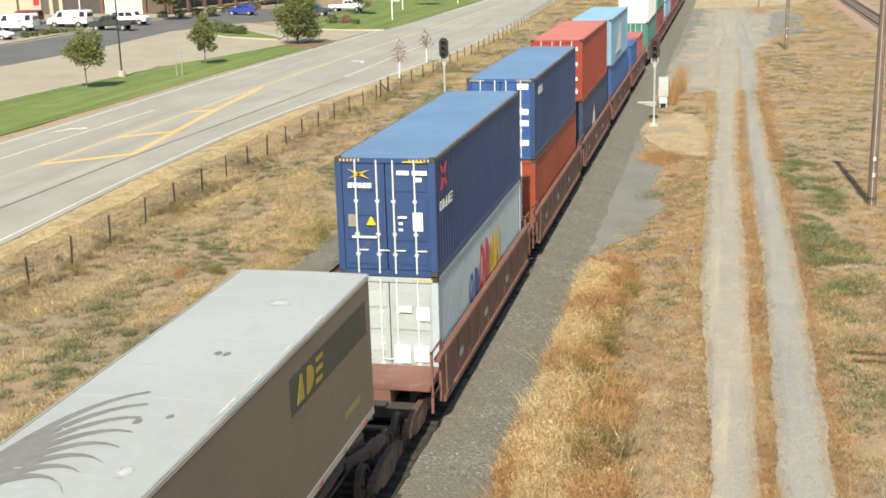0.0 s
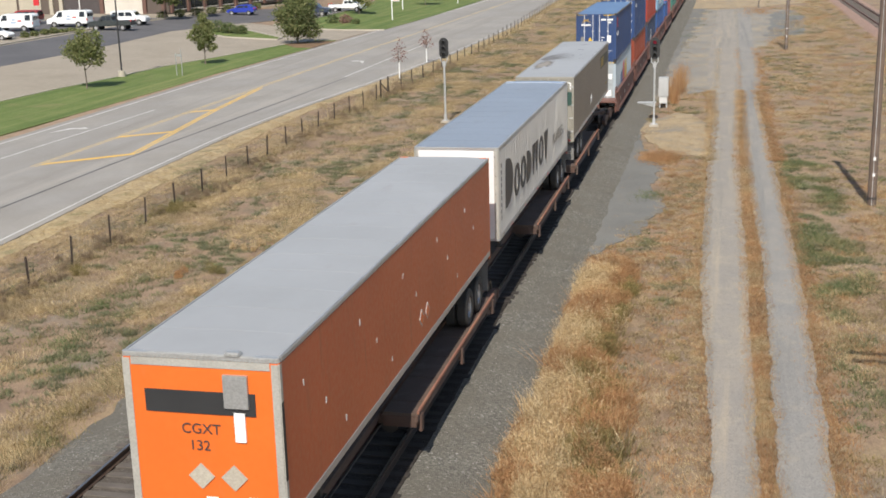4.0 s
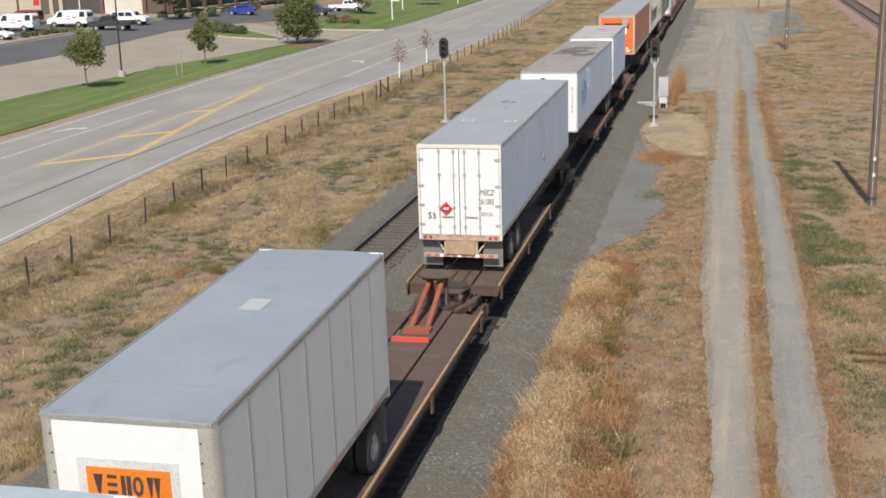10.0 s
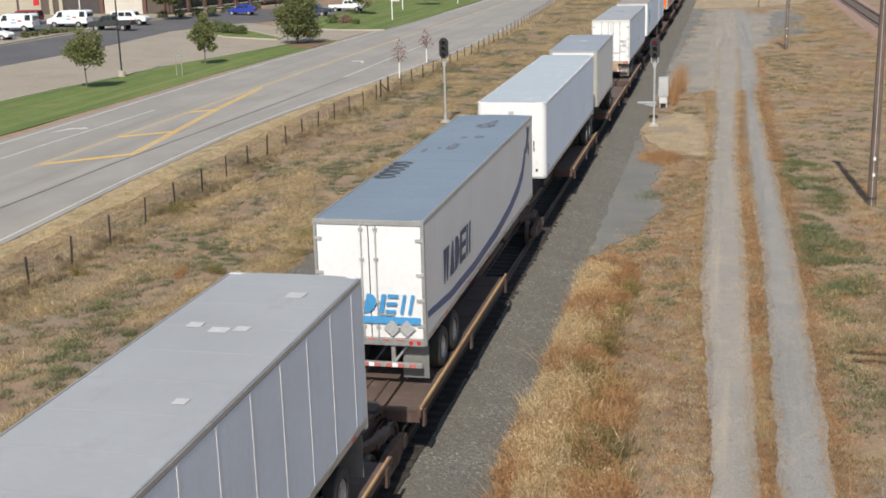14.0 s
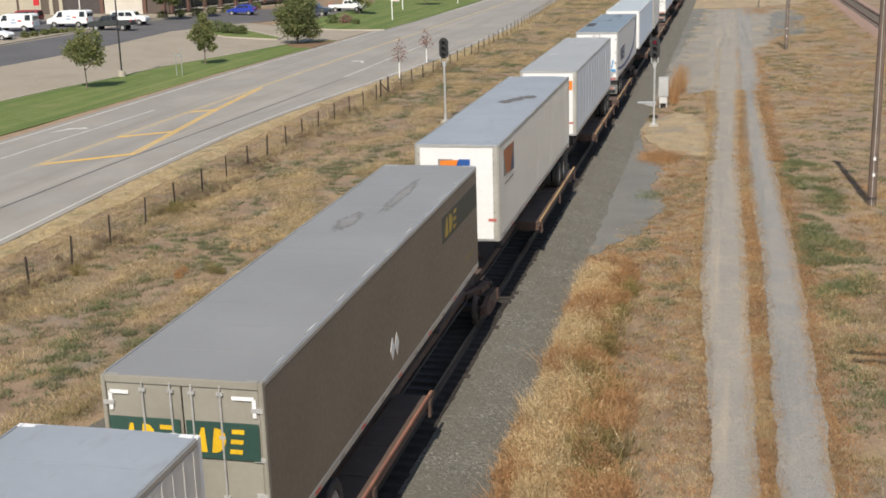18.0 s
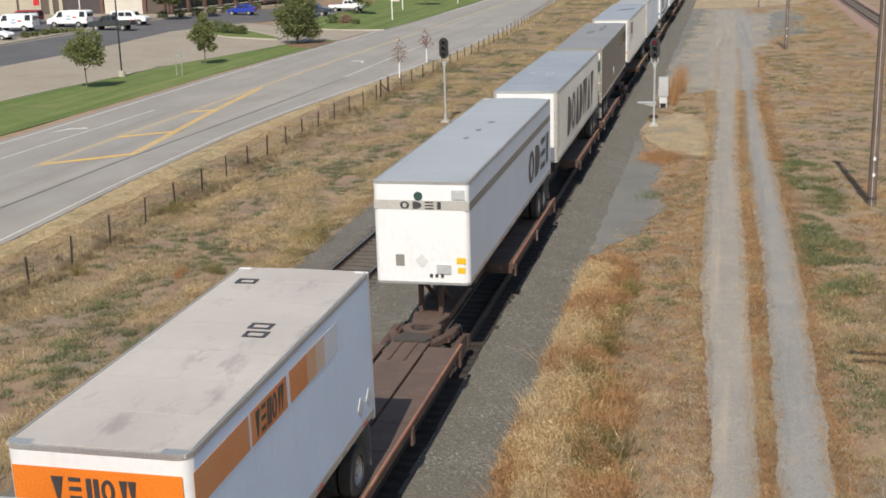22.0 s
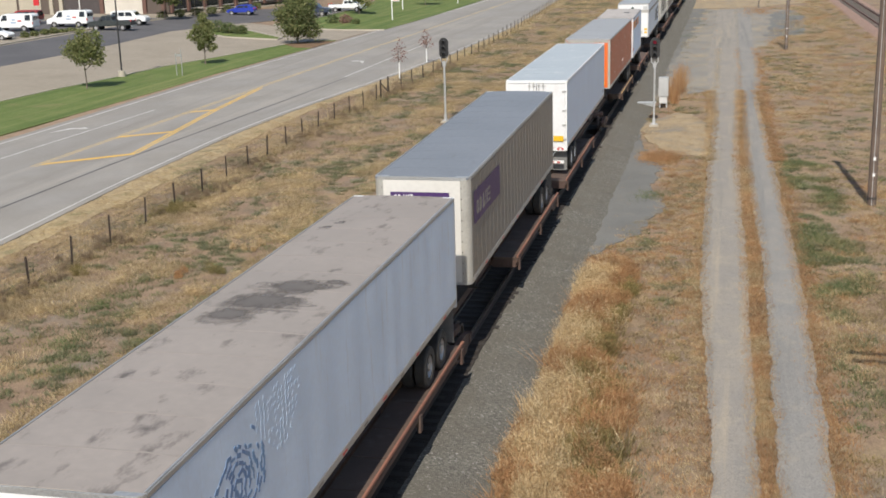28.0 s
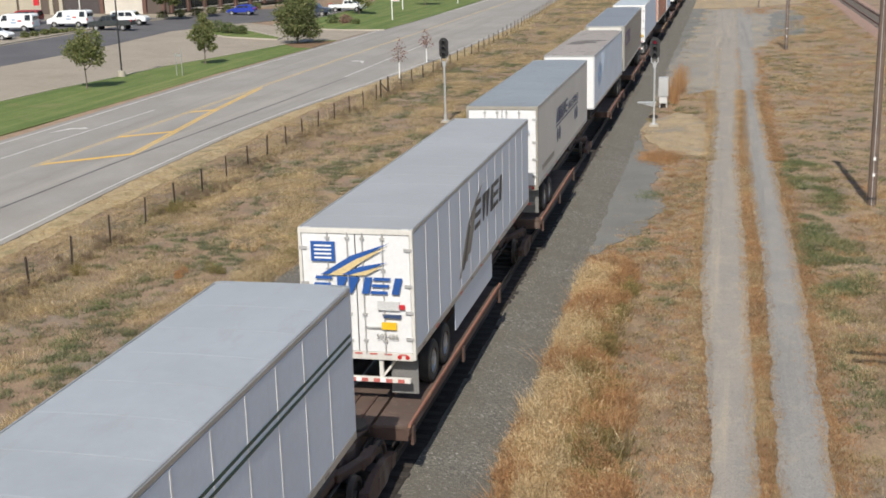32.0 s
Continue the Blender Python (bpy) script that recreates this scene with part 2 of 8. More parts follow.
# ---- mesh helpers ----
def bx(bm, x0, x1, y0, y1, z0, z1):
    v = [bm.verts.new(p) for p in ((x0, y0, z0), (x1, y0, z0), (x1, y1, z0), (x0, y1, z0), (x0, y0, z1), (x1, y0, z1), (x1, y1, z1), (x0, y1, z1))]
    for f in ((3, 2, 1, 0), (4, 5, 6, 7), (0, 1, 5, 4), (1, 2, 6, 5), (2, 3, 7, 6), (3, 0, 4, 7)):
        bm.faces.new([v[i] for i in f])
    return bm


def tube(bm, a, b, r, n=10, r2=None):
    a, b = Vector(a), Vector(b)
    d = (b - a).normalized()
    u = d.orthogonal().normalized()
    w = d.cross(u)
    r2 = r if r2 is None else r2
    ra, rb = [], []
    for i in range(n):
        c, s = math.cos(2 * math.pi * i / n), math.sin(2 * math.pi * i / n)
        ra.append(bm.verts.new(a + (u * c + w * s) * r))
        rb.append(bm.verts.new(b + (u * c + w * s) * r2))
    for i in range(n):
        bm.faces.new((ra[i], ra[(i + 1) % n], rb[(i + 1) % n], rb[i]))
    bm.faces.new(ra[::-1])
    bm.faces.new(rb)
    return bm


def prism(bm, pts, a, b, axis="x"):
    """A flat outline drawn out along an axis from a to b. pts: (y, z) for x, (x, z) for y, (x, y) for z."""
    def at(p, t):
        return {"x": (t, *p), "y": (p[0], t, p[1]), "z": (*p, t)}[axis]
    va, vb = [bm.verts.new(at(p, a)) for p in pts], [bm.verts.new(at(p, b)) for p in pts]
    k = len(pts)
    bm.faces.new(va[::-1])
    bm.faces.new(vb)
    for i in range(k):
        bm.faces.new((va[i], va[(i + 1) % k], vb[(i + 1) % k], vb[i]))
    return bm


def part(name, bm, material, parent=None, label="", bevel=0.0, smooth=False):
    """Links a bmesh as one mesh object, under a thing or a part. A list of them makes one part each."""
    if isinstance(bm, list):
        return [part(name, b, material, parent, label, bevel, smooth) for b in bm][0]
    bmesh.ops.recalc_face_normals(bm, faces=bm.faces)
    if bevel:
        bmesh.ops.bevel(bm, geom=[e for e in bm.edges if len(e.link_faces) == 2 and e.calc_face_angle(0) > 0.5], offset=bevel, segments=2, affect="EDGES", clamp_overlap=True)
    me = bpy.data.meshes.new(name)
    bm.to_mesh(me)
    bm.free()
    if smooth:
        me.polygons.foreach_set("use_smooth", [True] * len(me.polygons))
        me.set_sharp_from_angle(angle=0.7)
    me.materials.append(M[material] if isinstance(material, str) else material)
    ob = new(name, me)
    ob.parent = parent
    if label:
        ob["label"] = label
    return ob


def piece(name, mesh, parent, m):
    ob = new(name, mesh)
    ob.parent, ob.matrix_basis = parent, m
    return ob


def B(*boxes):
    bm = bmesh.new()
    for b in boxes:
        bx(bm, *b)
    return bm


def T(a, b, r, n=10, r2=None):
    return tube(bmesh.new(), a, b, r, n, r2)


def thing(name, label, category, x=0.0, y=0.0, z=0.0, turn=0.0, group=""):
    ob = new(name)
    ob.matrix_basis = pose(x, y, z, 0, 0, turn)
    ob.empty_display_size = 0.2
    return tagged(ob, label, category, group)


def flat(name, pts, z0, z1, material, label=""):
    """A level slab with a given outline, as part of the setting."""
    ob = part(name, prism(bmesh.new(), pts, z0, z1, "z"), material)
    return tagged(ob, label, name.rstrip("_0123456789").replace("_", " "), kind="structure")


# ---- the lie of the land ----
def rise(x):
    u = min(max((-37.0 - x) / 45.0, 0.0), 1.0)
    return 1.5 * u * u * (3 - 2 * u)


def gz(x):
    return -0.3 + rise(x)


def drape(name, pts, lift, material, label, depth=0.12):
    """A sheet with a given outline that follows the ground at a small height above it."""
    bm = bmesh.new()
    bm.faces.new([bm.verts.new((x, y, 0)) for x, y in pts])
    xs = [p[0] for p in pts]
    k = -37.0
    while k > min(xs):
        if k < max(xs):
            bmesh.ops.bisect_plane(bm, geom=bm.verts[:] + bm.edges[:] + bm.faces[:], plane_co=(k, 0, 0), plane_no=(1, 0, 0))
        k -= 2.5
    for v in bm.verts:
        v.co.z = gz(v.co.x) + lift
    ext = bmesh.ops.extrude_face_region(bm, geom=bm.faces[:])
    for e in ext["geom"]:
        if isinstance(e, bmesh.types.BMVert):
            e.co.z -= depth
    ob = part(name, bm, material)
    return tagged(ob, label, name.replace("_", " "), kind="structure")


def along(table, y):
    """x at y on a line given by (y, x) rows."""
    return float(np.interp(y, [r[0] for r in table], [r[1] for r in table]))


NEAR = [(-60, -20.5), (43, -21.2), (55, -22.0), (70, -22.4), (80, -22.1), (90, -21.3), (103, -20.3), (120, -19.2), (152, -18.9), (190, -20.0), (240, -22.0), (420, -34)]
FAR = [(-60, -35.4), (74, -35.4), (101, -35.8), (134, -35.2), (157, -34.6), (207, -33.2), (260, -33.5), (420, -47)]
FENCE = [(20, -16.1), (36, -16.2), (50, -16.6), (72, -17.4), (90, -17.2), (103, -16.8), (123, -16.7), (150, -17.4), (174, -18.5), (260, -22)]


def line_strip(name, table, y0, y1, off, width, lift, material, label, step=4.0, zz=-0.3, dashes=None):
    """A painted line that follows a road's edge."""
    bm = bmesh.new()
    k = max(1, int((y1 - y0) / step))
    rows = []
    for i in range(k + 1):
        y = y0 + (y1 - y0) * i / k
        x = along(table, y) + off
        rows.append([bm.verts.new((x - width / 2, y, zz + lift)), bm.verts.new((x + width / 2, y, zz + lift))])
    for a, b in zip(rows, rows[1:]):
        bm.faces.new((a[0], a[1], b[1], b[0]))
    ob = part(name, bm, material)
    return tagged(ob, label, "road marking", kind="structure")


def stripe(name, pts, lift, material, label):
    bm = bmesh.new()
    bm.faces.new([bm.verts.new((x, y, -0.3 + lift)) for x, y in pts])
    return tagged(part(name, bm, material), label, "road marking", kind="structure")


def ragged(pts, amp=0.07, step=0.35, seed=1):
    """The same outline with uneven edges."""
    out = []
    for (xa, ya), (xb, yb) in zip(pts, pts[1:] + pts[:1]):
        k = max(1, int(math.hypot(xb - xa, yb - ya) / step))
        for i in range(k):
            x, y = xa + (xb - xa) * i / k, ya + (yb - ya) * i / k
            out.append((x + amp * 1.2 * noise.noise((x * 1.1, y * 1.1, seed)) + amp * 1.1 * noise.noise((x * .3, y * .3, seed + 5)) + amp * .8 * noise.noise((x * 9.7, y * 9.7, seed + 2)), y + amp * 1.2 * noise.noise((x * 1.3, y * 1.3, seed + 9))))
    return out


def build_land():
    # one sheet to the horizon
    xs = sorted(set([-2600, -1200, -600, -300, -150] + [round(v, 2) for v in np.arange(-110, 60.1, 1.0)] + [90, 150, 300, 700, 2600]))
    ys = sorted(set([-400, -150, -50] + [round(v, 2) for v in np.arange(0, 120, 1.0)] + [round(v, 2) for v in np.arange(120, 261, 4.0)] + [320, 450, 700, 1200, 2500, 4500]))
    verts, faces = [], []
    for y in ys:
        for x in xs:
            soft = noise.noise((x * 0.35, y * 0.35, 0)) * 0.02 - 0.04 if -40 < x < 60 else -0.05
            verts.append((x, y, gz(x) + soft))
    w = len(xs)
    for j in range(len(ys) - 1):
        for i in range(w - 1):
            a = j * w + i
            faces.append((a, a + 1, a + 1 + w, a + w))
    me = bpy.data.meshes.new("ground")
    me.from_pydata(verts, [], faces)
    me.materials.append(M["ground"])
    tagged(new("ground", me), "dry brown and straw-coloured grassland soil", "ground", kind="structure")

    # road
    yy = [-60, 0, 43, 55, 70, 80, 90, 103, 120, 152, 190, 240, 420]
    pts = [(along(NEAR, y) + 0.45, y) for y in yy] + [(along(FAR, y) - 0.7, y) for y in reversed(yy)]
    flat("road", pts, -0.45, -0.285, "road", "worn light grey asphalt road with turn lanes")
    line_strip("line_near", NEAR, -40, 400, 0, 0.10, 0.019, "white_line", "white edge line on the road")
    line_strip("line_far", FAR, -40, 400, 0, 0.14, 0.019, "white_line", "white edge line on the road")
    mid = [(-60, -32.3), (60, -32.4), (80, -32.2)]
    line_strip("line_lane", mid, -10, 80.5, 0, 0.12, 0.019, "white_line", "white turn lane line on the road")
    line_strip("line_lane", [(98, -24.1), (132, -24.3)], 100.5, 131.5, 0, 0.13, 0.019, "white_line", "white turn lane line on the road")
    line_strip("crack_seal", [(-40, -25.2), (49, -24.8), (60, -24.9), (85, -24.2), (100, -23.8), (131, -24.5)], -20, 100, 0, 0.13, 0.019, "tar", "dark tar seam along the road")
    for off in (-0.13, 0.13):
        line_strip("line_centre", [(59, -29.05), (95, -29.15), (120, -29.2), (200, -28.4), (240, -28.6)], 59, 230, off, 0.12, 0.019, "yellow_faded", "faded double yellow centre line on the road")
        line_strip("line_centre", [(59, -28.9), (63.4, -25.2), (71.5, -26.3), (81, -27.6), (93, -28.9)], 63.4, 93, off, 0.16, 0.02, "yellow_line", "worn yellow line along the painted island")
    for a, b in (((-28.95, 60.0), (-25.1, 63.6)), ((-29.1, 69.1), (-26.3, 71.5)), ((-29.0, 79.8), (-27.6, 81.0))):
        stripe("island_bar", [a, (a[0] + 0.1, a[1] - 0.62), (b[0] + 0.1, b[1] - 0.62), b], 0.023, "yellow_line", "yellow bar across the painted island")
    # turn arrows
    for x, y, sgn in ((-33.7, 71.2, 1), (-26.6, 112.6, -1)):
        def q(u, v):
            return (x + sgn * u * .95, y + v * 1.1)
        stripe("turn_arrow", [q(-0.9, -0.9), q(-0.75, -0.9), q(-0.2, 0.35), q(0.35, 0.6), q(0.35, 0.35), q(1.0, 0.75), q(0.35, 1.25), q(0.35, 0.95), q(-0.5, 0.75)], 0.019, "white_line", "white turn arrow on the road")

    # lots, lawns and kerbs beyond the road
    drape("parking_lot", [(-36.3, 128), (-36.0, 148), (-33.8, 149), (-44, 152), (-60, 160), (-66, 172), (-62, 215), (-90, 215), (-100, 170), (-100, 60), (-58.6, 60), (-46.0, 60), (-46.2, 83)], 0.0, "concrete", "pale tan concrete parking lot")
    drape("parking_aisle", [(-58.6, 60), (-58.7, 103), (-58.4, 114), (-58.6, 125), (-59.2, 134), (-59.8, 142), (-57.4, 154), (-50.6, 172), (-47, 190), (-60, 190), (-66, 172), (-69, 152), (-68.6, 139), (-68.6, 60)], 0.012, "asphalt", "dark asphalt parking aisle")
    drape("parking_bays", [(-72.0, 60), (-72.2, 138), (-69.6, 150), (-69.0, 160), (-80.0, 160), (-92, 140), (-92, 60)], 0.012, "asphalt", "dark asphalt parking bays")
    drape("lawn_verge", [(-37.9, 40), (-37.2, 74), (-36.85, 90), (-37.0, 103), (-36.5, 117), (-35.9, 131), (-36.2, 136.2), (-38.7, 136.4), (-40.8, 130.7), (-42.8, 118), (-44.6, 108), (-45.1, 99), (-46.0, 91), (-46.3, 83), (-47, 40)], 0.035, "lawn", "mown green grass verge beside the road", 0.1)
    flat("verge_dirt", ragged([(along(FAR, y) - 0.6, y) for y in range(40, 137, 4)] + [(along(FAR, y) - 1.75 + .3 * math.sin(y * .2), y) for y in range(136, 39, -4)], .12, 1.0, 4), -0.4, -0.296, "verge_dirt", "bare brown dirt strip along the road")
    drape("lawn_field", [(-34.5, 150.5), (-34.0, 170), (-33.9, 190), (-34.4, 240), (-58, 240), (-50, 195), (-49.5, 172), (-50, 163), (-51, 156), (-47, 152.5)], 0.06, "lawn", "mown green lawn in front of the lot", 0.2)
    drape("lawn_island", [(-57.6, 143.5), (-50.4, 137.8), (-43.6, 136.6), (-43.8, 138.5), (-51, 146.5), (-57, 149)], 0.07, "lawn", "grass island in the lot", 0.2)
    drape("mulch_bed", [(-38.2, 127.5), (-36.0, 127), (-35.9, 134.5), (-38.4, 135.4), (-41.0, 131.5)], 0.075, "mulch", "brown mulch round a tree", 0.1)
    drape("planting_strip", [(-69.2, 119), (-69.7, 140), (-71.8, 140), (-72.0, 119)], 0.1, "concrete", "raised gravel planting strip", 0.2)

    def kerb(pts, label, w=0.18, h=0.15):
        bm = bmesh.new()
        for (xa, ya), (xb, yb) in zip(pts, pts[1:]):
            k = max(1, int(abs(xb - xa) / 2.5))
            for i in range(k):
                x0, y0, x1, y1 = xa + (xb - xa) * i / k, ya + (yb - ya) * i / k, xa + (xb - xa) * (i + 1) / k, ya + (yb - ya) * (i + 1) / k
                d = Vector((x1 - x0, y1 - y0)).normalized()
                nx, ny = -d.y * w / 2, d.x * w / 2
                z0, z1 = gz(x0), gz(x1)
                lo = [(x0 - nx, y0 - ny, z0 - .1), (x1 - nx, y1 - ny, z1 - .1), (x1 + nx, y1 + ny, z1 - .1), (x0 + nx, y0 + ny, z0 - .1)]
                hi = [(p[0], p[1], p[2] + .1 + h) for p in lo]
                v = [bm.verts.new(p) for p in lo + hi]
                for f in ((3, 2, 1, 0), (4, 5, 6, 7), (0, 1, 5, 4), (1, 2, 6, 5), (2, 3, 7, 6), (3, 0, 4, 7)):
                    bm.faces.new([v[j] for j in f])
        tagged(part("kerb", bm, "kerb"), label, "kerb", kind="structure")
    kerb([(-57.8, 143.3), (-50.4, 137.6), (-43.5, 136.4), (-43.7, 138.7), (-51, 146.8), (-57.4, 149.3), (-57.8, 143.3)], "pale concrete kerb round the lawn island")
    kerb([(-34.3, 150.2), (-40, 150.6), (-47, 152.3), (-51.2, 155.8), (-50.2, 163), (-49.7, 172), (-50.2, 195)], "pale concrete kerb of the lawn")
    kerb([(-69.1, 100), (-69.0, 119), (-69.5, 140.2), (-72, 140.2), (-72.2, 100)], "pale concrete kerb of the planting strip")
    kerb([(-66.4, 215), (-66.4, 174), (-69.6, 152)], "pale concrete kerb before the building")
    kerb([(-46.4, 70), (-46.3, 83), (-45.9, 91), (-45.0, 99), (-44.5, 108), (-42.7, 118), (-40.7, 130.7), (-38.6, 136.5)], "low concrete kerb of the verge", 0.15, 0.08)

    ys = [float(v) for v in range(0, 231, 2)]
    flat("straw_verge", ragged([(along(NEAR, y) + 0.4, y) for y in ys] + [(along(NEAR, y) + 2.0 + 0.5 * math.sin(y * 0.13), y) for y in reversed(ys)], .15, 1.0, 6), -0.42, -0.314, "straw_soil", "pale straw-covered verge along the road")
    # gravel and dirt on the near side
    flat("gravel_pad", ragged([(1.0, 40), (3.2, 44.8), (4.6, 48.5), (5.2, 52), (4.8, 57), (5.0, 62), (3.7, 64.7), (2.5, 73.6), (1.9, 80), (2.8, 88), (3.0, 95), (3.2, 110), (4.2, 150), (5.0, 190), (0, 200), (0, 40)], .34, .16), -0.40, -0.304, "pad", "fine grey gravel beside the track")
    flat("yard", ragged([(2.6, 86), (4.6, 90), (7.0, 92), (10.3, 93), (10.6, 110), (11.0, 124), (13.0, 136), (14.9, 150), (16.8, 178), (12, 186), (4.6, 182), (3.6, 140), (2.7, 110)], .45, 1.5), -0.40, -0.308, "yard", "tan and grey gravel yard at the lane's end")
    flat("gravel_patch", ragged([(12.2, 137), (15.9, 139), (17.6, 168), (16.3, 180), (13.5, 172), (12.8, 152)], .45, 1.5, 7), -0.40, -0.303, "pad", "bluish grey gravel patch in the yard")
    lane_a = [(7.75, 10), (7.7, 24), (7.55, 30), (7.1, 42), (7.0, 61), (7.1, 80), (6.4, 100), (6.2, 120), (6.5, 180), (8.7, 180), (8.9, 120), (8.8, 90), (8.55, 64), (8.7, 45), (8.72, 30), (8.7, 24), (8.7, 10)]
    lane_b = [(9.1, 10), (9.12, 24), (9.2, 31), (9.28, 45), (8.85, 64), (8.95, 90), (9.0, 120), (9.2, 180), (10.9, 180), (10.4, 120), (9.9, 95), (10.3, 61), (10.5, 43), (10.4, 31), (10.3, 25), (10.2, 10)]
    flat("dirt_lane_rut_1", ragged(lane_a, .075, .12), -0.40, -0.299, "track_dirt", "pale packed dirt wheel track of the lane")
    flat("dirt_lane_rut_2", ragged(lane_b, .075, .12, seed=3), -0.40, -0.299, "rut_grey", "greyer packed gravel wheel track of the lane")
    flat("sand_patch", ragged([(2.5, 74.5), (3.2, 71), (4.1, 68.3), (5.3, 65.4), (7.1, 65), (6.8, 75.3), (5.6, 80), (4.4, 80.6), (3.5, 77)], .3, .25), -0.40, -0.2955, "sand", "pale sandy patch round the signal")
    flat("sand_far", ragged([(1.5, 185), (11, 184), (19, 196), (26, 230), (4, 260), (-1, 215)], .7, 2.0), -0.40, -0.293, "sand", "pale dry sand far along the track")


def ballast_bed(name, xc, top, half, slope, y0, y1, label, material="ballast"):
    """A crushed-stone bed with sloped and uneven shoulders."""
    rnd = random.Random(3)
    step = 0.8
    k = int((y1 - y0) / step)
    prof = [(-half - slope, -0.36), (-half - slope * 0.5, -0.36 + (top + 0.36) * 0.62), (-half, top), (-half * 0.45, top - 0.02), (0, top - 0.03), (half * 0.45, top - 0.02), (half, top), (half + slope * 0.5, -0.36 + (top + 0.36) * 0.6), (half + slope, -0.36)]
    verts, faces = [], []
    for i in range(k + 1):
        for j, (px, pz) in enumerate(prof):
            verts.append((xc + px + rnd.uniform(-0.12, 0.12) * (j in (0, 1, 7, 8)), y0 + i * step, pz + rnd.uniform(-0.02, 0.02)))
    w = len(prof)
    for i in range(k):
        for j in range(w - 1):
            a = i * w + j
            faces.append((a, a + 1, a + 1 + w, a + w))
    me = bpy.data.meshes.new(name)
    me.from_pydata(verts, [], faces)
    me.materials.append(M[material])
    tagged(new(name, me), label, "ballast", kind="structure")


def railway(name, xc, zr, y0, y1, label, tie_mat="tie", web="rail", head="rail_top"):
    """Rails on timber ties."""
    th = thing(name, label, "railway track", xc, 0, zr)
    th["kind"] = "structure"
    for side in (-1, 1):
        x = side * 0.7525
        bm = bmesh.new()
        prism(bm, [(x - .075, -.17), (x + .075, -.17), (x + .075, -.155), (x + .012, -.13), (x + .012, -.045), (x + .036, -.035), (x + .036, -.003), (x - .036, -.003), (x - .036, -.035), (x - .012, -.045), (x - .012, -.13), (x - .075, -.155)], y0, y1, "y")
        part("rail", bm, web, th)
        part("rail_head", B((x - .03, x + .03, y0, y1, -.003, 0.001)), head, th, "worn running surface")
    rnd = random.Random(int(xc * 10) + 7)
    bm = B((-1.28, 1.28, -.115, .115, -.34, -.165))
    bmesh.ops.bevel(bm, geom=bm.edges[:], offset=.012, segments=1, affect="EDGES")
    me = bpy.data.meshes.new("tie")
    bm.to_mesh(me)
    bm.free()
    me.materials.append(M[tie_mat])
    y, cnt, rest = y0, 0, bmesh.new()
    while y < y1:
        m = pose(rnd.uniform(-.1, .1), y + rnd.uniform(-.05, .05), rnd.uniform(-.012, .008), 0, 0, rnd.uniform(-1.6, 1.6))
        if 15 < y < 130 and cnt < 240:
            piece("tie", me, th, m)
            cnt += 1
        else:
            bx(rest, -1.28 + m.translation.x, 1.28 + m.translation.x, y - .115, y + .115, -.34, -.165 + m.translation.z)
        y += 0.52
    ob = part("far_ties", rest, tie_mat, th)
    ob["kind"] = "stuff"
    return th


build_land()
ballast_bed("ballast_main", 0.0, 0.06, 1.75, 1.35, -30, 260, "grey crushed-stone ballast under the busy track")
ballast_bed("ballast_siding", -5.02, -0.2, 1.75, 1.0, -30, 260, "grey crushed-stone ballast under the empty siding")
ballast_bed("ballast_far", 25.3, -0.05, 1.7, 0.9, 60, 260, "grey crushed-stone ballast under the distant track", "red_ballast")
ballast_bed("ballast_far_core", 25.3, -0.035, 1.2, 0.2, 60, 260, "dark red-brown dirt between the distant rails", "far_core")
ballast_bed("ballast_siding_core", -5.02, -0.185, 1.1, 0.15, -30, 260, "brown dirty ballast between the siding rails", "siding_dirt")
# Strip between the rails with the train's shade put into its colour.
ballast_bed("ballast_core", 0.0, 0.075, 1.22, 0.2, -30, 260, "dirty brown ballast under the train, darkened to carry its shade", "shaded_bed")
railway("track_main", 0.0, 0.25, -20, 250, "rusty rails on weathered timber ties beneath the train", "shaded_tie")
railway("track_siding", -5.02, 0.0, -20, 250, "empty siding with rusty rails on weathered ties")
railway("track_far", 25.3, 0.15, 80, 250, "distant rusty track with timber ties", "tie", "rail_rust", "rail_rust")


# ---- the train ----
RAIL_Z, DECK = 0.25, 1.08
MOVERS = []


def run(t):
    """Metres the train has gone at t seconds."""
    return 12.0 * t + 0.02 * t * t if t < 14 else 171.92 + 12.56 * (t - 14)


def lathe(prof, n=20):
    """A body of revolution round the x axis. prof: (x, r)."""
    bm = bmesh.new()
    rings = [[bm.verts.new((x, r * math.cos(2 * math.pi * i / n), r * math.sin(2 * math.pi * i / n))) for i in range(n)] for x, r in prof]
    for a, b in zip(rings, rings[1:]):
        for i in range(n):
            bm.faces.new((a[i], a[(i + 1) % n], b[(i + 1) % n], b[i]))
    bm.faces.new(rings[0][::-1])
    bm.faces.new(rings[-1])
    return bm


def mesh_of(name, bm, material, smooth=True):
    bmesh.ops.recalc_face_normals(bm, faces=bm.faces)
    me = bpy.data.meshes.new(name)
    bm.to_mesh(me)
    bm.free()
    if smooth:
        me.polygons.foreach_set("use_smooth", [True] * len(me.polygons))
        me.set_sharp_from_angle(angle=0.6)
    me.materials.append(M[material])
    return me


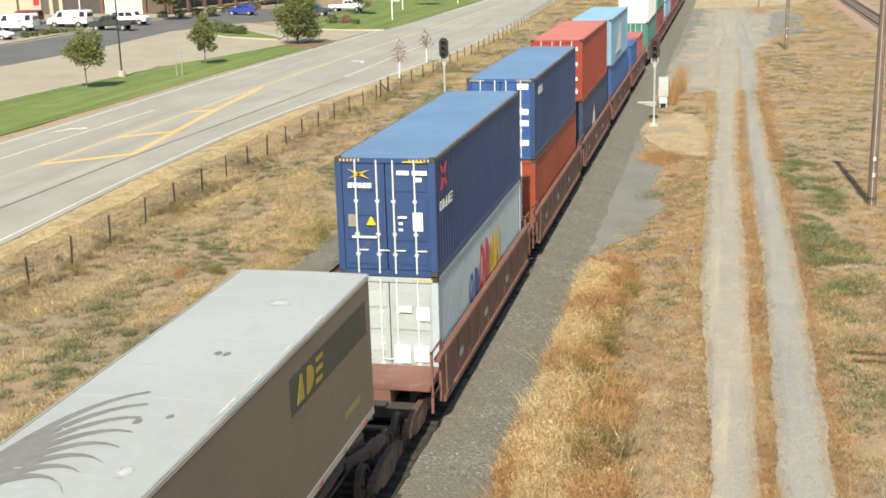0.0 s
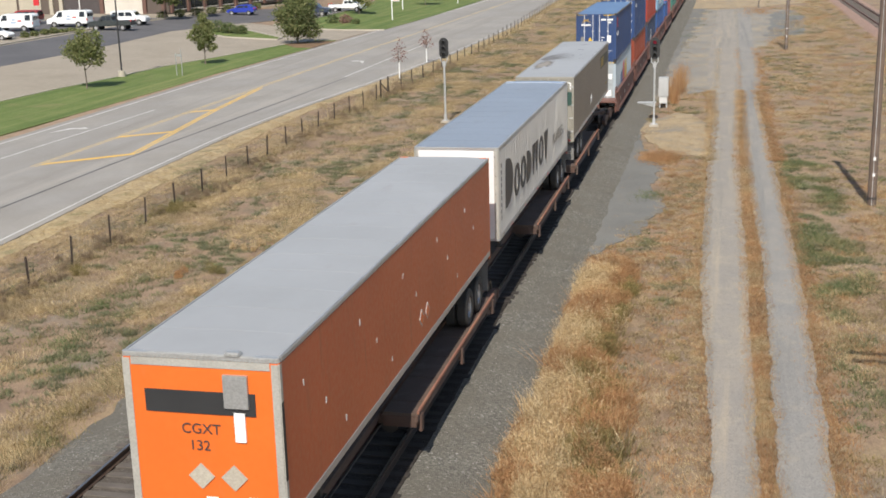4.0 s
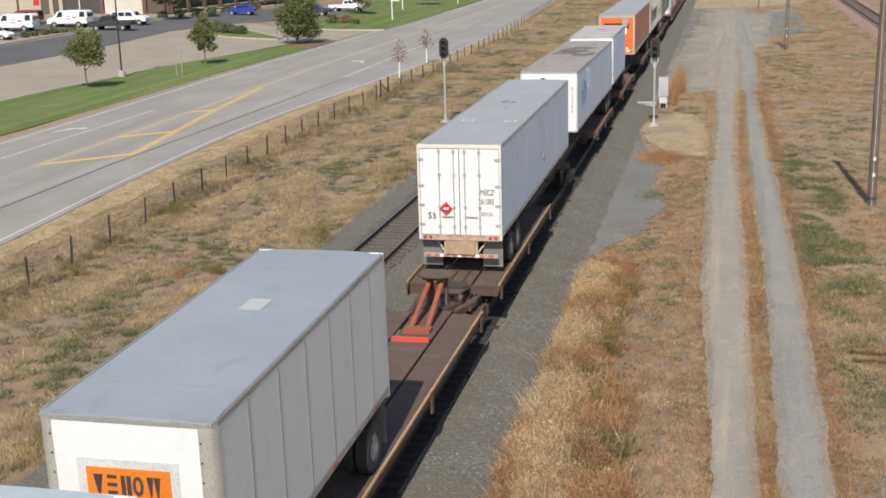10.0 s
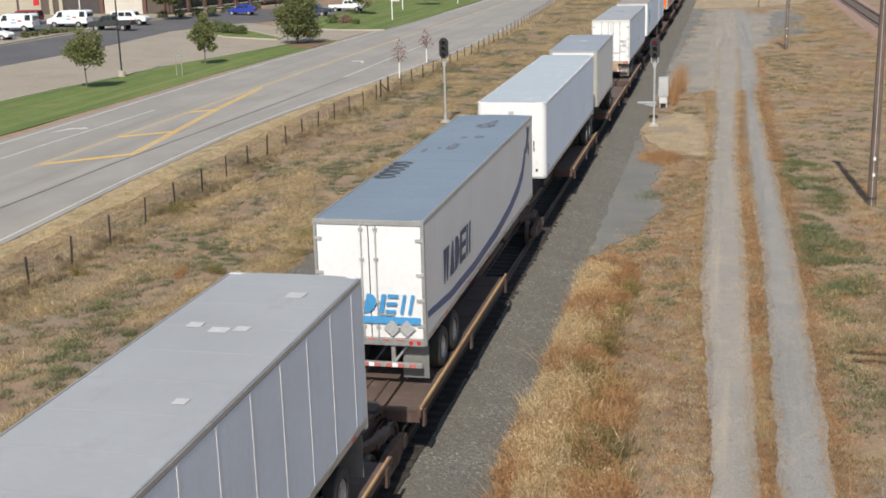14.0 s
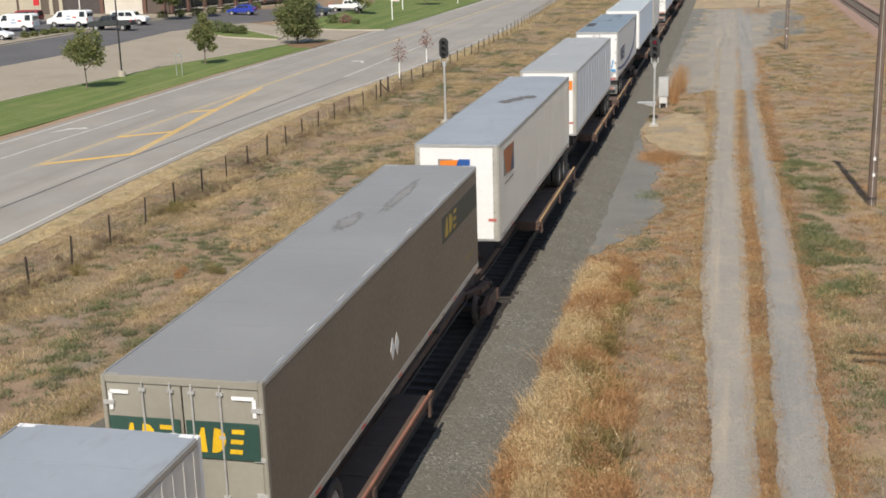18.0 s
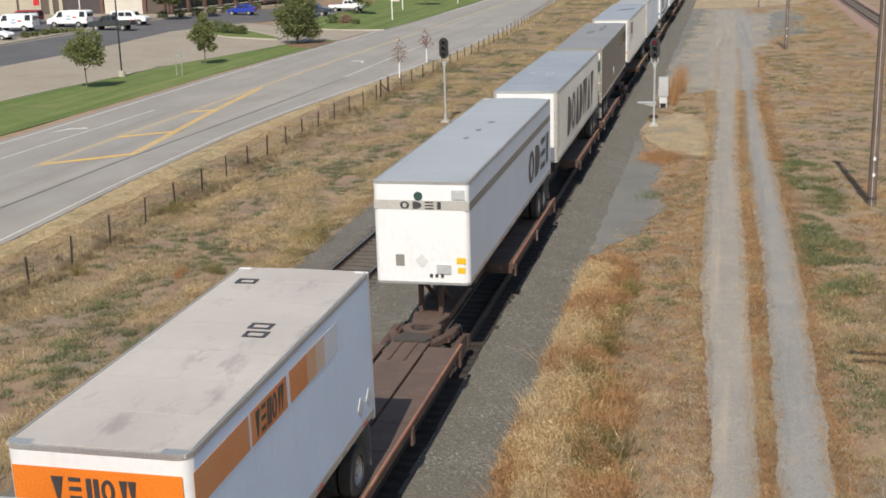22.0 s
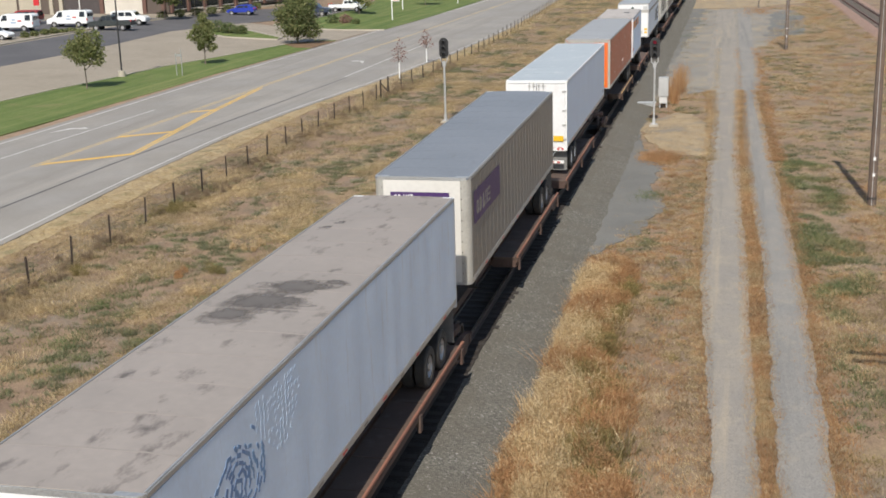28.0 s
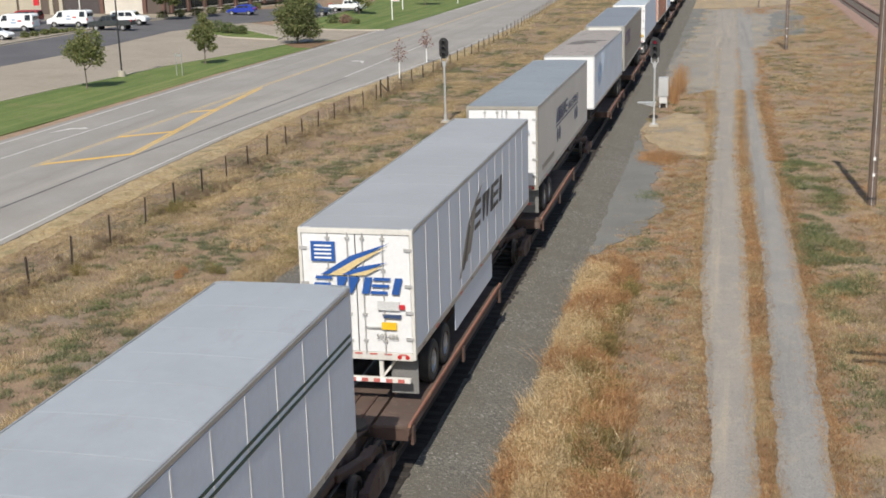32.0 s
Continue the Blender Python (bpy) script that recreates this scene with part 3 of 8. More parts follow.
TYRE_ME = mesh_of("tyre", lathe([(-.14, .30), (-.14, .46), (-.10, .505), (.10, .505), (.14, .46), (.14, .30), (.09, .28), (-.09, .28)]), "rubber")
RIM_ME = {k: mesh_of("rim", lathe([(-.10, .29), (.10, .29), (.115, .27), (.05, .24), (.03, .12), (.12, .11), (.13, .07), (.13, .0001)], 16), k) for k in ("rim", "rim_dark", "white")}
RWHEEL_ME = mesh_of("wheel", lathe([(-.07, .44), (-.045, .455), (-.04, .42), (.06, .415), (.062, .33), (.01, .30), (.01, .12), (.07, .11), (.07, .0001)], 20), "steel_dark")
SIDEFRAME = bmesh.new()
prism(SIDEFRAME, [(-1.15, .52), (-1.15, .34), (-.75, .34), (-.45, .14), (.45, .14), (.75, .34), (1.15, .34), (1.15, .52), (.75, .60), (.4, .68), (-.4, .68), (-.75, .60)], -.07, .07)
for sy in (-.9, .9):
    bx(SIDEFRAME, -.10, .10, sy - .13, sy + .13, .30, .57)
for sy in (-.18, 0, .18):
    tube(SIDEFRAME, (.02, sy, .2), (.02, sy, .5), .075, 8)
SIDEFRAME_ME = mesh_of("side_frame", SIDEFRAME, "car_rust", False)
BOLSTER_ME = mesh_of("bogie", B((-1.0, 1.0, -.2, .2, .42, .66), (-.3, .3, -.3, .3, .66, .74)), "under", False)


def bogie(car, y):
    b = piece("bogie", BOLSTER_ME, car, pose(0, y, 0))
    for side in (-1, 1):
        piece("side_frame", SIDEFRAME_ME, b, pose(side * 1.0, 0, 0, 0, 0, 0 if side > 0 else 180))
    for dy in (-.9, .9):
        ax = piece("wheelset", WHEELSET_ME, b, pose(0, dy, .43))
        WHEELS.append(ax)
    return b


WHEELS = []
ws = bmesh.new()
for side in (-1, 1):
    tmp = bmesh.new()
    tmp.from_mesh(RWHEEL_ME)
    bmesh.ops.transform(tmp, matrix=pose(side * .765, 0, 0, 0, 0, 0 if side > 0 else 180), verts=tmp.verts)
    me_tmp = bpy.data.meshes.new("tmp")
    tmp.to_mesh(me_tmp)
    ws.from_mesh(me_tmp)
    bpy.data.meshes.remove(me_tmp)
    tmp.free()
tube(ws, (-.72, 0, 0), (.72, 0, 0), .085, 10)
WHEELSET_ME = mesh_of("wheelset", ws, "steel_dark")


def spine_unit(y_far, y_near, hitch_y, deck_y0, deck_y1, inward, bog_near=False, edge="rust_edge", label="brown articulated spine railcar carrying a road trailer"):
    """One unit of an articulated railcar for road trailers. Local y runs from its near end; z from the rail."""
    L = y_far - y_near
    th = thing("spine_railcar", label, "railcar", 0, y_near, RAIL_Z, group="units of the trailer train")
    MOVERS.append((th, y_near, RAIL_Z))
    part("centre_sill", B((-.28, .28, .35, L - .35, .52, 1.0), (-.34, .34, .3, L - .3, .48, .52)), "car_rust", th, bevel=.01)
    part("sill_plate", prism(bmesh.new(), [(-.34, .15), (.34, .15), (.5, .9), (.5, L - 1.3), (.34, L - .75), (-.34, L - .75), (-.5, L - 1.3), (-.5, .9)], 1.0, 1.06, "z"), "deck", th, bevel=.008)
    for side in (-1, 1):
        part("sill_edge", B((side * .47 - .03, side * .47 + .03, 1.0, L - 1.4, .9, 1.0)), "car_rust", th)
    d0, d1 = deck_y0 - y_near, deck_y1 - y_near
    for side, nm in ((-1, "wheel_deck"), (1, "wheel_deck")):
        a, b = sorted((side * .58, side * 1.36))
        part(nm, B((a, b, d0, d1, DECK - .07, DECK)), "deck", th, bevel=.008)
        for yy in (d0, d1 - .16):
            part("end_beam", B((a, b, yy, yy + .16, DECK - .34, DECK - .07)), "car_rust", th, bevel=.015)
        for k in range(int((d1 - d0) / 1.5)):
            part("deck_strip", B((a + .03, b - .03, d0 + .7 + k * 1.5, d0 + .74 + k * 1.5, DECK, DECK + .012)), "deck", th)
        xo = side * 1.36
        part("side_rail", B((min(xo, xo + side * .07), max(xo, xo + side * .07), d0 - .2, d1 + .3, DECK - .13, DECK + .015)), "car_rust", th, bevel=.01)
        part("guard_rail", B((min(xo + side * .02, xo + side * .075), max(xo + side * .02, xo + side * .075), d0 - .1, d1 + .1, DECK + .016, DECK + .1)), edge, th, "worn yellow guard rail" if edge == "yellow_edge" else "rusty orange guard rail", bevel=.012)
        for yy in (d0 + .1, (d0 + d1) / 2, d1 - .2):
            part("bracket", B((min(side * .3, side * 1.46), max(side * .3, side * 1.46), yy - .07, yy + .07, DECK - .30, DECK - .07), (min(side * 1.40, side * 1.47), max(side * 1.40, side * 1.47), yy - .1, yy + .1, DECK - .42, DECK - .02)), "car_rust", th, bevel=.012)
    # hitch: raised stand with a fifth-wheel plate and a diagonal strut
    h = hitch_y - y_near
    st = part("hitch_stand", B((-.34, -.22, h - .1, h + .1, 1.0, 2.1), (.22, .34, h - .1, h + .1, 1.0, 2.1), (-.34, .34, h - .12, h + .12, 1.0, 1.12)), "car_rust", th, "rusty hitch stand", bevel=.012)
    bm = bmesh.new()
    for x in (-.2, .2):
        tube(bm, (x, h, 2.0), (x, h + inward * 1.5, 1.05), .06, 8)
    bx(bm, -.32, .32, h + inward * 1.5 - .15, h + inward * 1.5 + .15, 1.02, 1.14)
    part("strut", bm, "car_rust", st)
    part("hitch_plate", prism(bmesh.new(), [(-.48, h + .1), (-.4, h + .38), (.4, h + .38), (.48, h + .1), (.42, h - .3), (.14, h - .42), (.08, h - .1), (-.08, h - .1), (-.14, h - .42), (-.42, h - .3)], 2.1, 2.2, "z"), "under", st, "dark greasy hitch plate", bevel=.015)
    for ya in (L - .75, .12):
        part("end_casting", B((-.42, .42, ya, ya + .63, .62, .98)), "car_rust", th, bevel=.03)
    fy = .95 if inward < 0 else L - 1.2
    part("folded_hitch", prism(bmesh.new(), [(-.42, fy - .25), (.42, fy - .25), (.5, fy), (.36, fy + .36), (-.36, fy + .36), (-.5, fy)], 1.05, 1.13, "z"), "under", th, "dark greasy folded hitch plate", bevel=.02)
    for side in (-1, 1):
        part("hitch_track", B((side * .2 - .03, side * .2 + .03, fy - 1.6 if inward > 0 else fy + .3, fy - .2 if inward > 0 else fy + 1.8, 1.04, 1.10)), "car_rust", th)
    # the joint over the bogie: a ring casting, its pin and side bearings
    ring = bmesh.new()
    for k in range(24):
        a, b = k * math.pi / 12, (k + 1) * math.pi / 12
        prism(ring, [(r * math.cos(c), L - .1 + r * math.sin(c)) for r, c in ((.52, a), (.52, b), (.3, b), (.3, a))], .86, 1.05, "z")
    part("joint_ring", ring, "deck", th)
    part("joint_pin", lathe_z(0, L - .1, .7, .98, .2), "under", th, "dark greasy joint pin")
    for side in (-1, 1):
        part("side_bearing", B((side * .72 - .12, side * .72 + .12, L - .5, L + .3, .74, .9)), "car_rust", th, bevel=.02)
        part("arm", prism(bmesh.new(), [(side * .3, L - 1.2), (side * .52, L - 1.25), (side * .9, L - .2), (side * .9, L + .35), (side * .72, L + .35), (side * .7, L - .15)], .78, .96, "z"), "car_rust", th, bevel=.015)
    bm = bmesh.new()
    for k in range(9):
        u0, u1 = k / 9, (k + 1) / 9
        q = [Vector((.35 + .5 * u, L - .9 + 1.7 * u, .86 - .5 * math.sin(math.pi * u) * .5)) for u in (u0, u1)]
        tube(bm, q[0], q[1], .03, 6)
    part("air_hose", bm, "rubber", th)
    bm = bmesh.new()
    for side in (-1, 1):
        tube(bm, (side * .5, .5, .75), (side * .5, L - .5, .75), .03, 6)
    part("brake_pipe", bm, "under", th)
    bm = bmesh.new()
    tube(bm, (.62, L * .45, .62), (.62, L * .45 + .9, .62), .2, 12)
    part("air_tank", bm, "under", th, smooth=True)
    bogie(th, L - .1)
    if bog_near:
        bogie(th, .1)
    return th


def lathe_z(x, y, z0, z1, r, n=16):
    bm = bmesh.new()
    tube(bm, (x, y, z0), (x, y, z1), r, n)
    return bm


def blocks(y0, y1, z0, z1, count, slant=0.0, x=1.3, depth=.004, fill=.74, ring=True, axis="x"):
    """A row of plain shapes (rings, half rings, wedges, bars) of the height and mass of a painted name. count: how many, or one sign for each."""
    start0, out = y0, []
    kinds = count if isinstance(count, str) else ("odanevi" * 3)[:count]
    wide = {"i": .42, "w": 1.35, "o": 1.05}
    total = sum(wide.get(k, 1.0) for k in kinds)
    start = y0
    for shape in kinds:
        y0, w = start, (y1 - start0) * wide.get(shape, 1.0) / total
        start += w
        a, b = y0, y0 + w * fill
        h = z1 - z0

        def pt(u, v):
            return (a + (b - a) * u + slant * h * v, z0 + h * v)

        def bar(*q):
            out.append(prism(bmesh.new(), [pt(*c) for c in q], x, x + depth, axis))

        if ring and shape == "o":
            bm = bmesh.new()
            rows = []
            for r, h_, t in ((.5, .5, x), (.5, .5, x + depth), (.22, .32, x + depth), (.22, .32, x)):
                q = [pt(.5 + r * math.cos(k * .3142), .5 + h_ * math.sin(k * .3142)) for k in range(20)]
                rows.append([bm.verts.new((t, *c) if axis == "x" else (c[0], t, c[1])) for c in q])
            for ra, rb in zip(rows, rows[1:] + rows[:1]):
                for k in range(20):
                    bm.faces.new((ra[k], ra[(k + 1) % 20], rb[(k + 1) % 20], rb[k]))
            out.append(bm)
        elif ring and shape == "d":
            bar((0, 0), *[(.25 + .75 * math.cos(c), .5 + .5 * math.sin(c)) for c in (-1.57, -1.1, -.6, 0, .6, 1.1, 1.57)], (0, 1))
        elif ring and shape == "a":
            bar((0, 0), (1, 0), (.62, 1), (.38, 1))
        elif ring and shape in "vw":
            n_ = 1 if shape == "v" else 2
            for k in range(n_):
                u = k / n_
                bar((u, 1), (u + .95 / n_, 1), (u + .6 / n_, 0), (u + .36 / n_, 0))
        elif ring and shape == "e":
            for z_ in (0, .41, .82):
                bar((0, z_), (.95, z_), (.95, z_ + .18), (0, z_ + .18))
        elif ring and shape == "n":
            bar((0, 0), (.28, 0), (.28, 1), (0, 1))
            bar((.72, 0), (1, 0), (1, 1), (.72, 1))
        else:
            bar((0, 0), (1, 0), (1, 1), (0, 1))
    return out


def letters(text, size, m, material, parent, name="lettering", bold=0.0):
    """Painted characters as a thin mesh. m places their lower left corner; they lie in its xy plane."""
    cu = bpy.data.curves.new("type", "FONT")
    cu.body, cu.size, cu.extrude, cu.offset = text, size, .002, bold
    tmp = bpy.data.objects.new("type", cu)
    scene.collection.objects.link(tmp)
    me = bpy.data.meshes.new_from_object(tmp.evaluated_get(bpy.context.evaluated_depsgraph_get()))
    bpy.data.objects.remove(tmp)
    me.materials.clear()
    me.materials.append(M[material])
    ob = new(name, me)
    ob.parent, ob.matrix_basis = parent, m
    return ob


def on_end(x, z):
    """Plane of the end that faces the camera: characters read along +x, up is z."""
    return pose(x, -.006, z, 90, 0, 0)


def on_side(y, z):
    return pose(1.302, y, z, 90, 0, 90)


HALF, TOP0, FLOOR = 1.295, 4.03, 1.18


# how each trailer rides, by its place in the plan: shift of its near and far end, height of its near and far end
RIDE = {5.2: (-0.17, 0, -0.08, 0), -13.3: (-0.09, -0.02, 0, 0), -31.4: (-0.59, 0.25, 0.05, 0), -49.4: (0.12, 0.11, -0.03, -0.02),
        -67.35: (-0.05, 0.82, 0, -0.15), -86.6: (-0.1, 0.04, 0.02, 0.01), -108.0: (-0.09, -0.17, 0, 0.12), -126.6: (-0.65, 0.11, -0.02, 0.03),
        -146.4: (0.02, -0.15, 0, 0), -168.1: (0.39, 0.84, 0.03, 0.08), -187.0: (-0.2, 0.41, 0.07, 0.13), -206.2: (-0.29, -0.35, -0.06, 0.1),
        -224.5: (0.08, -0.27, -0.03, 0.03), -242.0: (0.05, -0.48, -0.12, -0.03), -259.5: (0.2, -0.12, -0.09, 0.03), -277.4: (0.27, 0.27, 0.03, 0.01),
        -296.8: (0, 0.25, 0.05, 0.1), -317.3: (0.2, -0.09, -0.05, 0.14), -335.5: (-0.5, 0.31, -0.02, -0.14), -355.3: (0, -0.17, 0.12, 0.09),
        -373.6: (0.12, 0.1, 0.04, 0), -394.0: (0, 0, 0.1, 0.1)}
ENDS = []


def trailer(y_near, L, wall, roof, label, doors_near, end=None, rail="alu", ribs=0.0, seams=0.0, roundness=0.12, rim="rim", skirt=False,
            top=None, axles=2, posts=False, rods=(.17, .62), group="road trailers on the train", bottom="alu", frame_mat=None, tape=True, door_ribs=False, sill=None):
    """A box road trailer. Local y runs from the end that faces the camera; z from the deck."""
    z_base = RAIL_Z + DECK
    top = top or TOP0
    n0, n1, h0, h1 = RIDE[y_near]
    y_near, L = y_near + n0, L + n1 - n0
    ENDS.append((y_near, y_near + L))
    rear, front, pivot = (h0, h1, 1.7) if doors_near else (h1, h0, L - 1.7)
    th = thing("semi_trailer" if L > 10 else "pup_trailer", label, "trailer", 0, y_near, z_base, group=group)
    tip = math.degrees((front - rear) / L) * (1 if doors_near else -1)
    th.scale = (1, 1, (TOP0 + rear) / TOP0)
    MOVERS.append((th, y_near, z_base, pose(0, pivot, 0) @ pose(0, 0, 0, tip) @ pose(0, -pivot, 0)))
    end = end or wall
    fm = frame_mat or end
    zb, zt = FLOOR + .16, top - .12
    nd = max(.10, roundness)
    s0, s1 = (.10, L - nd) if doors_near else (nd, L - .10)
    for side in (-1, 1):
        x1 = side * HALF
        bm = B((min(x1, x1 - side * .04), max(x1, x1 - side * .04), s0, s1, zb, zt))
        sw = part("side_wall", bm, wall, th)
        if ribs and side > 0:
            rib = mesh_of("rib", B((x1 - .002, x1 + .0045, -.022, .022, zb + .02, zt - .02)), wall, False)
            y = s0 + .15
            while y < s1 - .05:
                piece("rib", rib, sw, pose(0, y, 0))
                y += ribs
        if seams and side > 0:
            y = seams
            while y < L - .3:
                # On the faintly blue walls the seams are white, a painted highlight.
                part("seam", B((x1, x1 + .006, y - .024, y + .024, zb + .02, zt - .02)), "w_white" if wall == "w_skylit_faint" else "alu", sw)
                y += seams
        part("top_rail", B((min(x1 + side * .006, x1 - side * .06), max(x1 + side * .006, x1 - side * .06), s0 + .004, s1 - .004, zt, top - .01)), rail, th, bevel=.02)
        part("bottom_rail", B((min(x1 + side * .01, x1 - side * .05), max(x1 + side * .01, x1 - side * .05), s0 + .004, s1 - .004, FLOOR, zb)), bottom, th, bevel=.012)
    if tape:
        k = int(L / 1.35)
        for i in range(k):
            part("reflector", B((HALF + .01, HALF + .014, .6 + i * 1.35, .86 + i * 1.35, FLOOR + .04, FLOOR + .09)), "red" if i % 2 else "tape_dark", th)
    # roof: slightly crowned sheet with lapped seams
    bm = bmesh.new()
    prof = [(-HALF + .03, top - .03), (-.7, top - .006), (0, top), (.7, top - .006), (HALF - .03, top - .03), (HALF - .03, top - .07), (-HALF + .03, top - .07)]
    prism(bm, prof, .03, L - .03, "y")
    ro = part("roof", bm, roof, th)
    seam = mesh_of("roof_seam", prism(bmesh.new(), [(p[0] * .99, p[1] + .003) for p in prof[:5]] + [(HALF - .05, top - .04), (-HALF + .05, top - .04)], -.02, .02, "y"), roof, False)
    y = 1.2
    while y < L - .6:
        piece("roof_seam", seam, ro, pose(0, y, 0))
        y += 1.22
    part("floor_pan", B((-HALF + .06, HALF - .06, .06, L - .06, FLOOR + .02, zb - .02)), "under", th)

    def nose(y0, y1):
        """The closed front wall with rounded upright corners."""
        out = -1 if y0 < y1 else 1
        r = roundness
        pts = [(-HALF, y1), (HALF, y1)]
        arc = [(HALF - r + r * math.cos(a), y0 - out * (r - r * math.sin(a))) for a in (0, .52, 1.05, 1.57)]
        pts = [(-HALF, y1)] + [(HALF, y1)] + arc + [(-p[0], p[1]) for p in reversed(arc)]
        ob = part("front_wall", prism(bmesh.new(), pts, FLOOR + .06, top - .1, "z"), end, th, smooth=True)
        pts2 = [(p[0] * 1.004, p[1] + (out * .006 if i > 1 else 0)) for i, p in enumerate(pts)]
        part("top_cap", prism(bmesh.new(), pts2, top - .1, top - .015, "z"), rail, th, bevel=.012)
        part("bottom_cap", prism(bmesh.new(), pts2, FLOOR, FLOOR + .07, "z"), bottom, th)
        if posts:
            arc_in = [(HALF - r + (r - .02) * math.cos(a), y0 - out * (r - (r - .02) * math.sin(a))) for a in (1.57, 1.05, .52, 0)]
            arc_out = [(HALF - r + (r + .008) * math.cos(a), y0 - out * (r - (r + .008) * math.sin(a))) for a in (0, .52, 1.05, 1.57)]
            strip = [(HALF - r - .05, y0 + out * .008), (HALF - r - .05, y0 - out * .02)]
            for side in (-1, 1):
                part("corner_post", prism(bmesh.new(), [(side * px_, py_) for px_, py_ in [(HALF + .008, y1), *arc_out, *strip, *arc_in, (HALF - .02, y1)]], FLOOR + .06, top - .09, "z"), "post_alu", th, "dull aluminium corner post", smooth=True)
                for k in range(9):
                    part("rivet_row", B((side * (HALF - r - .02) - .012, side * (HALF - r - .02) + .012, *sorted((y0 + out * .008, y0 + out * .014)), FLOOR + .3 + k * .28, FLOOR + .33 + k * .28)), "under", th)
        return ob

    def door_end(y0, s):
        """The rear frame with two doors, lock rods, hinges, lights and an underride guard. s: +1 when it faces the camera."""
        def yy(a, b):
            return tuple(sorted((y0 + s * a, y0 + s * b)))
        part("rear_frame", B((-HALF, -HALF + .07, *yy(0, .12), FLOOR - .1, top - .02), (HALF - .07, HALF, *yy(0, .12), FLOOR - .1, top - .02), (-HALF + .07, HALF - .07, *yy(0, .12), top - .14, top - .02)), fm, th, bevel=.01)
        part("rear_sill", B((-HALF + .07, HALF - .07, *yy(0, .12), FLOOR - .12, FLOOR + .06)), sill or fm, th, bevel=.01)
        for side in (-1, 1):
            a, b = sorted((side * .012, side * (HALF - .08)))
            d = part("door", B((a, b, *yy(.02, .07), FLOOR + .065, top - .15)), end, th, bevel=.006)
            if door_ribs:
                for i in range(3):
                    z = FLOOR + .55 + i * .75
                    part("door_rib", B((a + .1, b - .1, *yy(.0, .02), z, z + .09)), end, d)
            for rx in rods:
                part("lock_rod", T((side * rx, y0 - s * .012, FLOOR + .02), (side * rx, y0 - s * .012, top - .1), .017, 8), "galv_rod", d, "dull steel lock rod")
                for gz_ in (.3, .9, 1.9, 2.6):
                    part("rod_guide", B((side * rx - .05, side * rx + .05, *yy(-.025, .02), FLOOR + gz_, FLOOR + gz_ + .05)), "galv_rod", d)
            part("handle", B((min(side * .2, side * .56), max(side * .2, side * .56), *yy(-.03, -.012), FLOOR + .62, FLOOR + .65)), "galv_rod", d)
            for z in (.35, .95, 1.55, 2.35):
                part("hinge", B((min(side * (HALF - .2), side * (HALF - .02)), max(side * (HALF - .2), side * (HALF - .02)), *yy(-.012, .02), FLOOR + z, FLOOR + z + .07)), "galv_rod", d)
            lx = side * (HALF - .28)
            for k in (-.09, .09):
                part("tail_light", T((lx + k, y0 - s * .012, FLOOR - .03), (lx + k, y0 + s * .02, FLOOR - .03), .05, 10), "red", th)
            part("mudflap", B((min(side * .64, side * 1.26), max(side * .64, side * 1.26), *yy(.3, .32), .2, 1.05)), "flap_grey", th, "grey rubber mudflap")
        for x in (-.48, .48):
            part("guard_post", B((x - .045, x + .045, *yy(.05, .13), .6, FLOOR - .1)), sill or fm, th)
            part("guard_brace", T((x, y0 + s * .1, .62), (x * 1.9, y0 + s * .35, FLOOR), .03, 8), sill or fm, th)
        g = part("guard_bar", B((-1.15, 1.15, *yy(.02, .12), .53, .64)), sill or fm, th, bevel=.008)
        for i in range(8):
            part("guard_tape", B((-1.1 + i * .28, -1.1 + i * .28 + .15, *yy(.012, .02), .54, .625)), "label_red", g)
            if i < 7 and i % 2:
                part("guard_tape", B((-1.1 + i * .28 + .15, -1.1 + i * .28 + .28, *yy(.012, .02), .54, .625)), "white", g)
        for i in range(7):
            part("sill_tape", B((-1.12 + i * .34, -1.12 + i * .34 + .17, *yy(-.004, .0), FLOOR - .0, FLOOR + .04)), "label_red", th)

    if doors_near:
        door_end(0, 1)
        nose(L, L - nd)
        wy, ly = 1.7, L - 3.0
    else:
        nose(0, nd)
        door_end(L, -1)
        wy, ly = L - (1.7 if axles > 1 else 1.2), 3.0 if L > 10 else 1.6
        part("coupling_plate", B((-.7, .7, .2, 1.5, FLOOR - .05, FLOOR + .02)), "under", th)
        for x in (.25, .4, .55):
            part("gladhand", B((x - .04, x + .04, -.03, .0, FLOOR + .22, FLOOR + .30)), "under", th)
    for k in range(axles):
        y = wy + (1 if doors_near else -1) * 1.25 * k
        ax = part("axle", T((-.95, y, .505), (.95, y, .505), .06, 8), "under", th)
        for side in (-1, 1):
            for off in (.83, 1.15):
                t = piece("tyre", TYRE_ME, ax, pose(side * off, y, .505, 0, 0, 0 if side > 0 else 180))
            piece("rim", RIM_ME[rim], ax, pose(side * 1.15, y, .505, 0, 0, 0 if side > 0 else 180))
    ya, yb = sorted((wy, wy + (1 if doors_near else -1) * 1.25 * (axles - 1)))
    part("suspension", B((-.55, -.42, ya - .8, yb + .8, .75, FLOOR), (.42, .55, ya - .8, yb + .8, .75, FLOOR), (-.5, .5, ya - .5, ya - .4, .8, 1.0)), "under", th)
    for side in (-1, 1):
        part("landing_leg", B((side * .72 - .06, side * .72 + .06, ly - .06, ly + .06, .28, FLOOR), (side * .72 - .13, side * .72 + .13, ly - .13, ly + .13, .24, .28)), "under", th)
    bm = bmesh.new()
    tube(bm, (-.72, ly, .95), (.72, ly, .95), .025, 6)
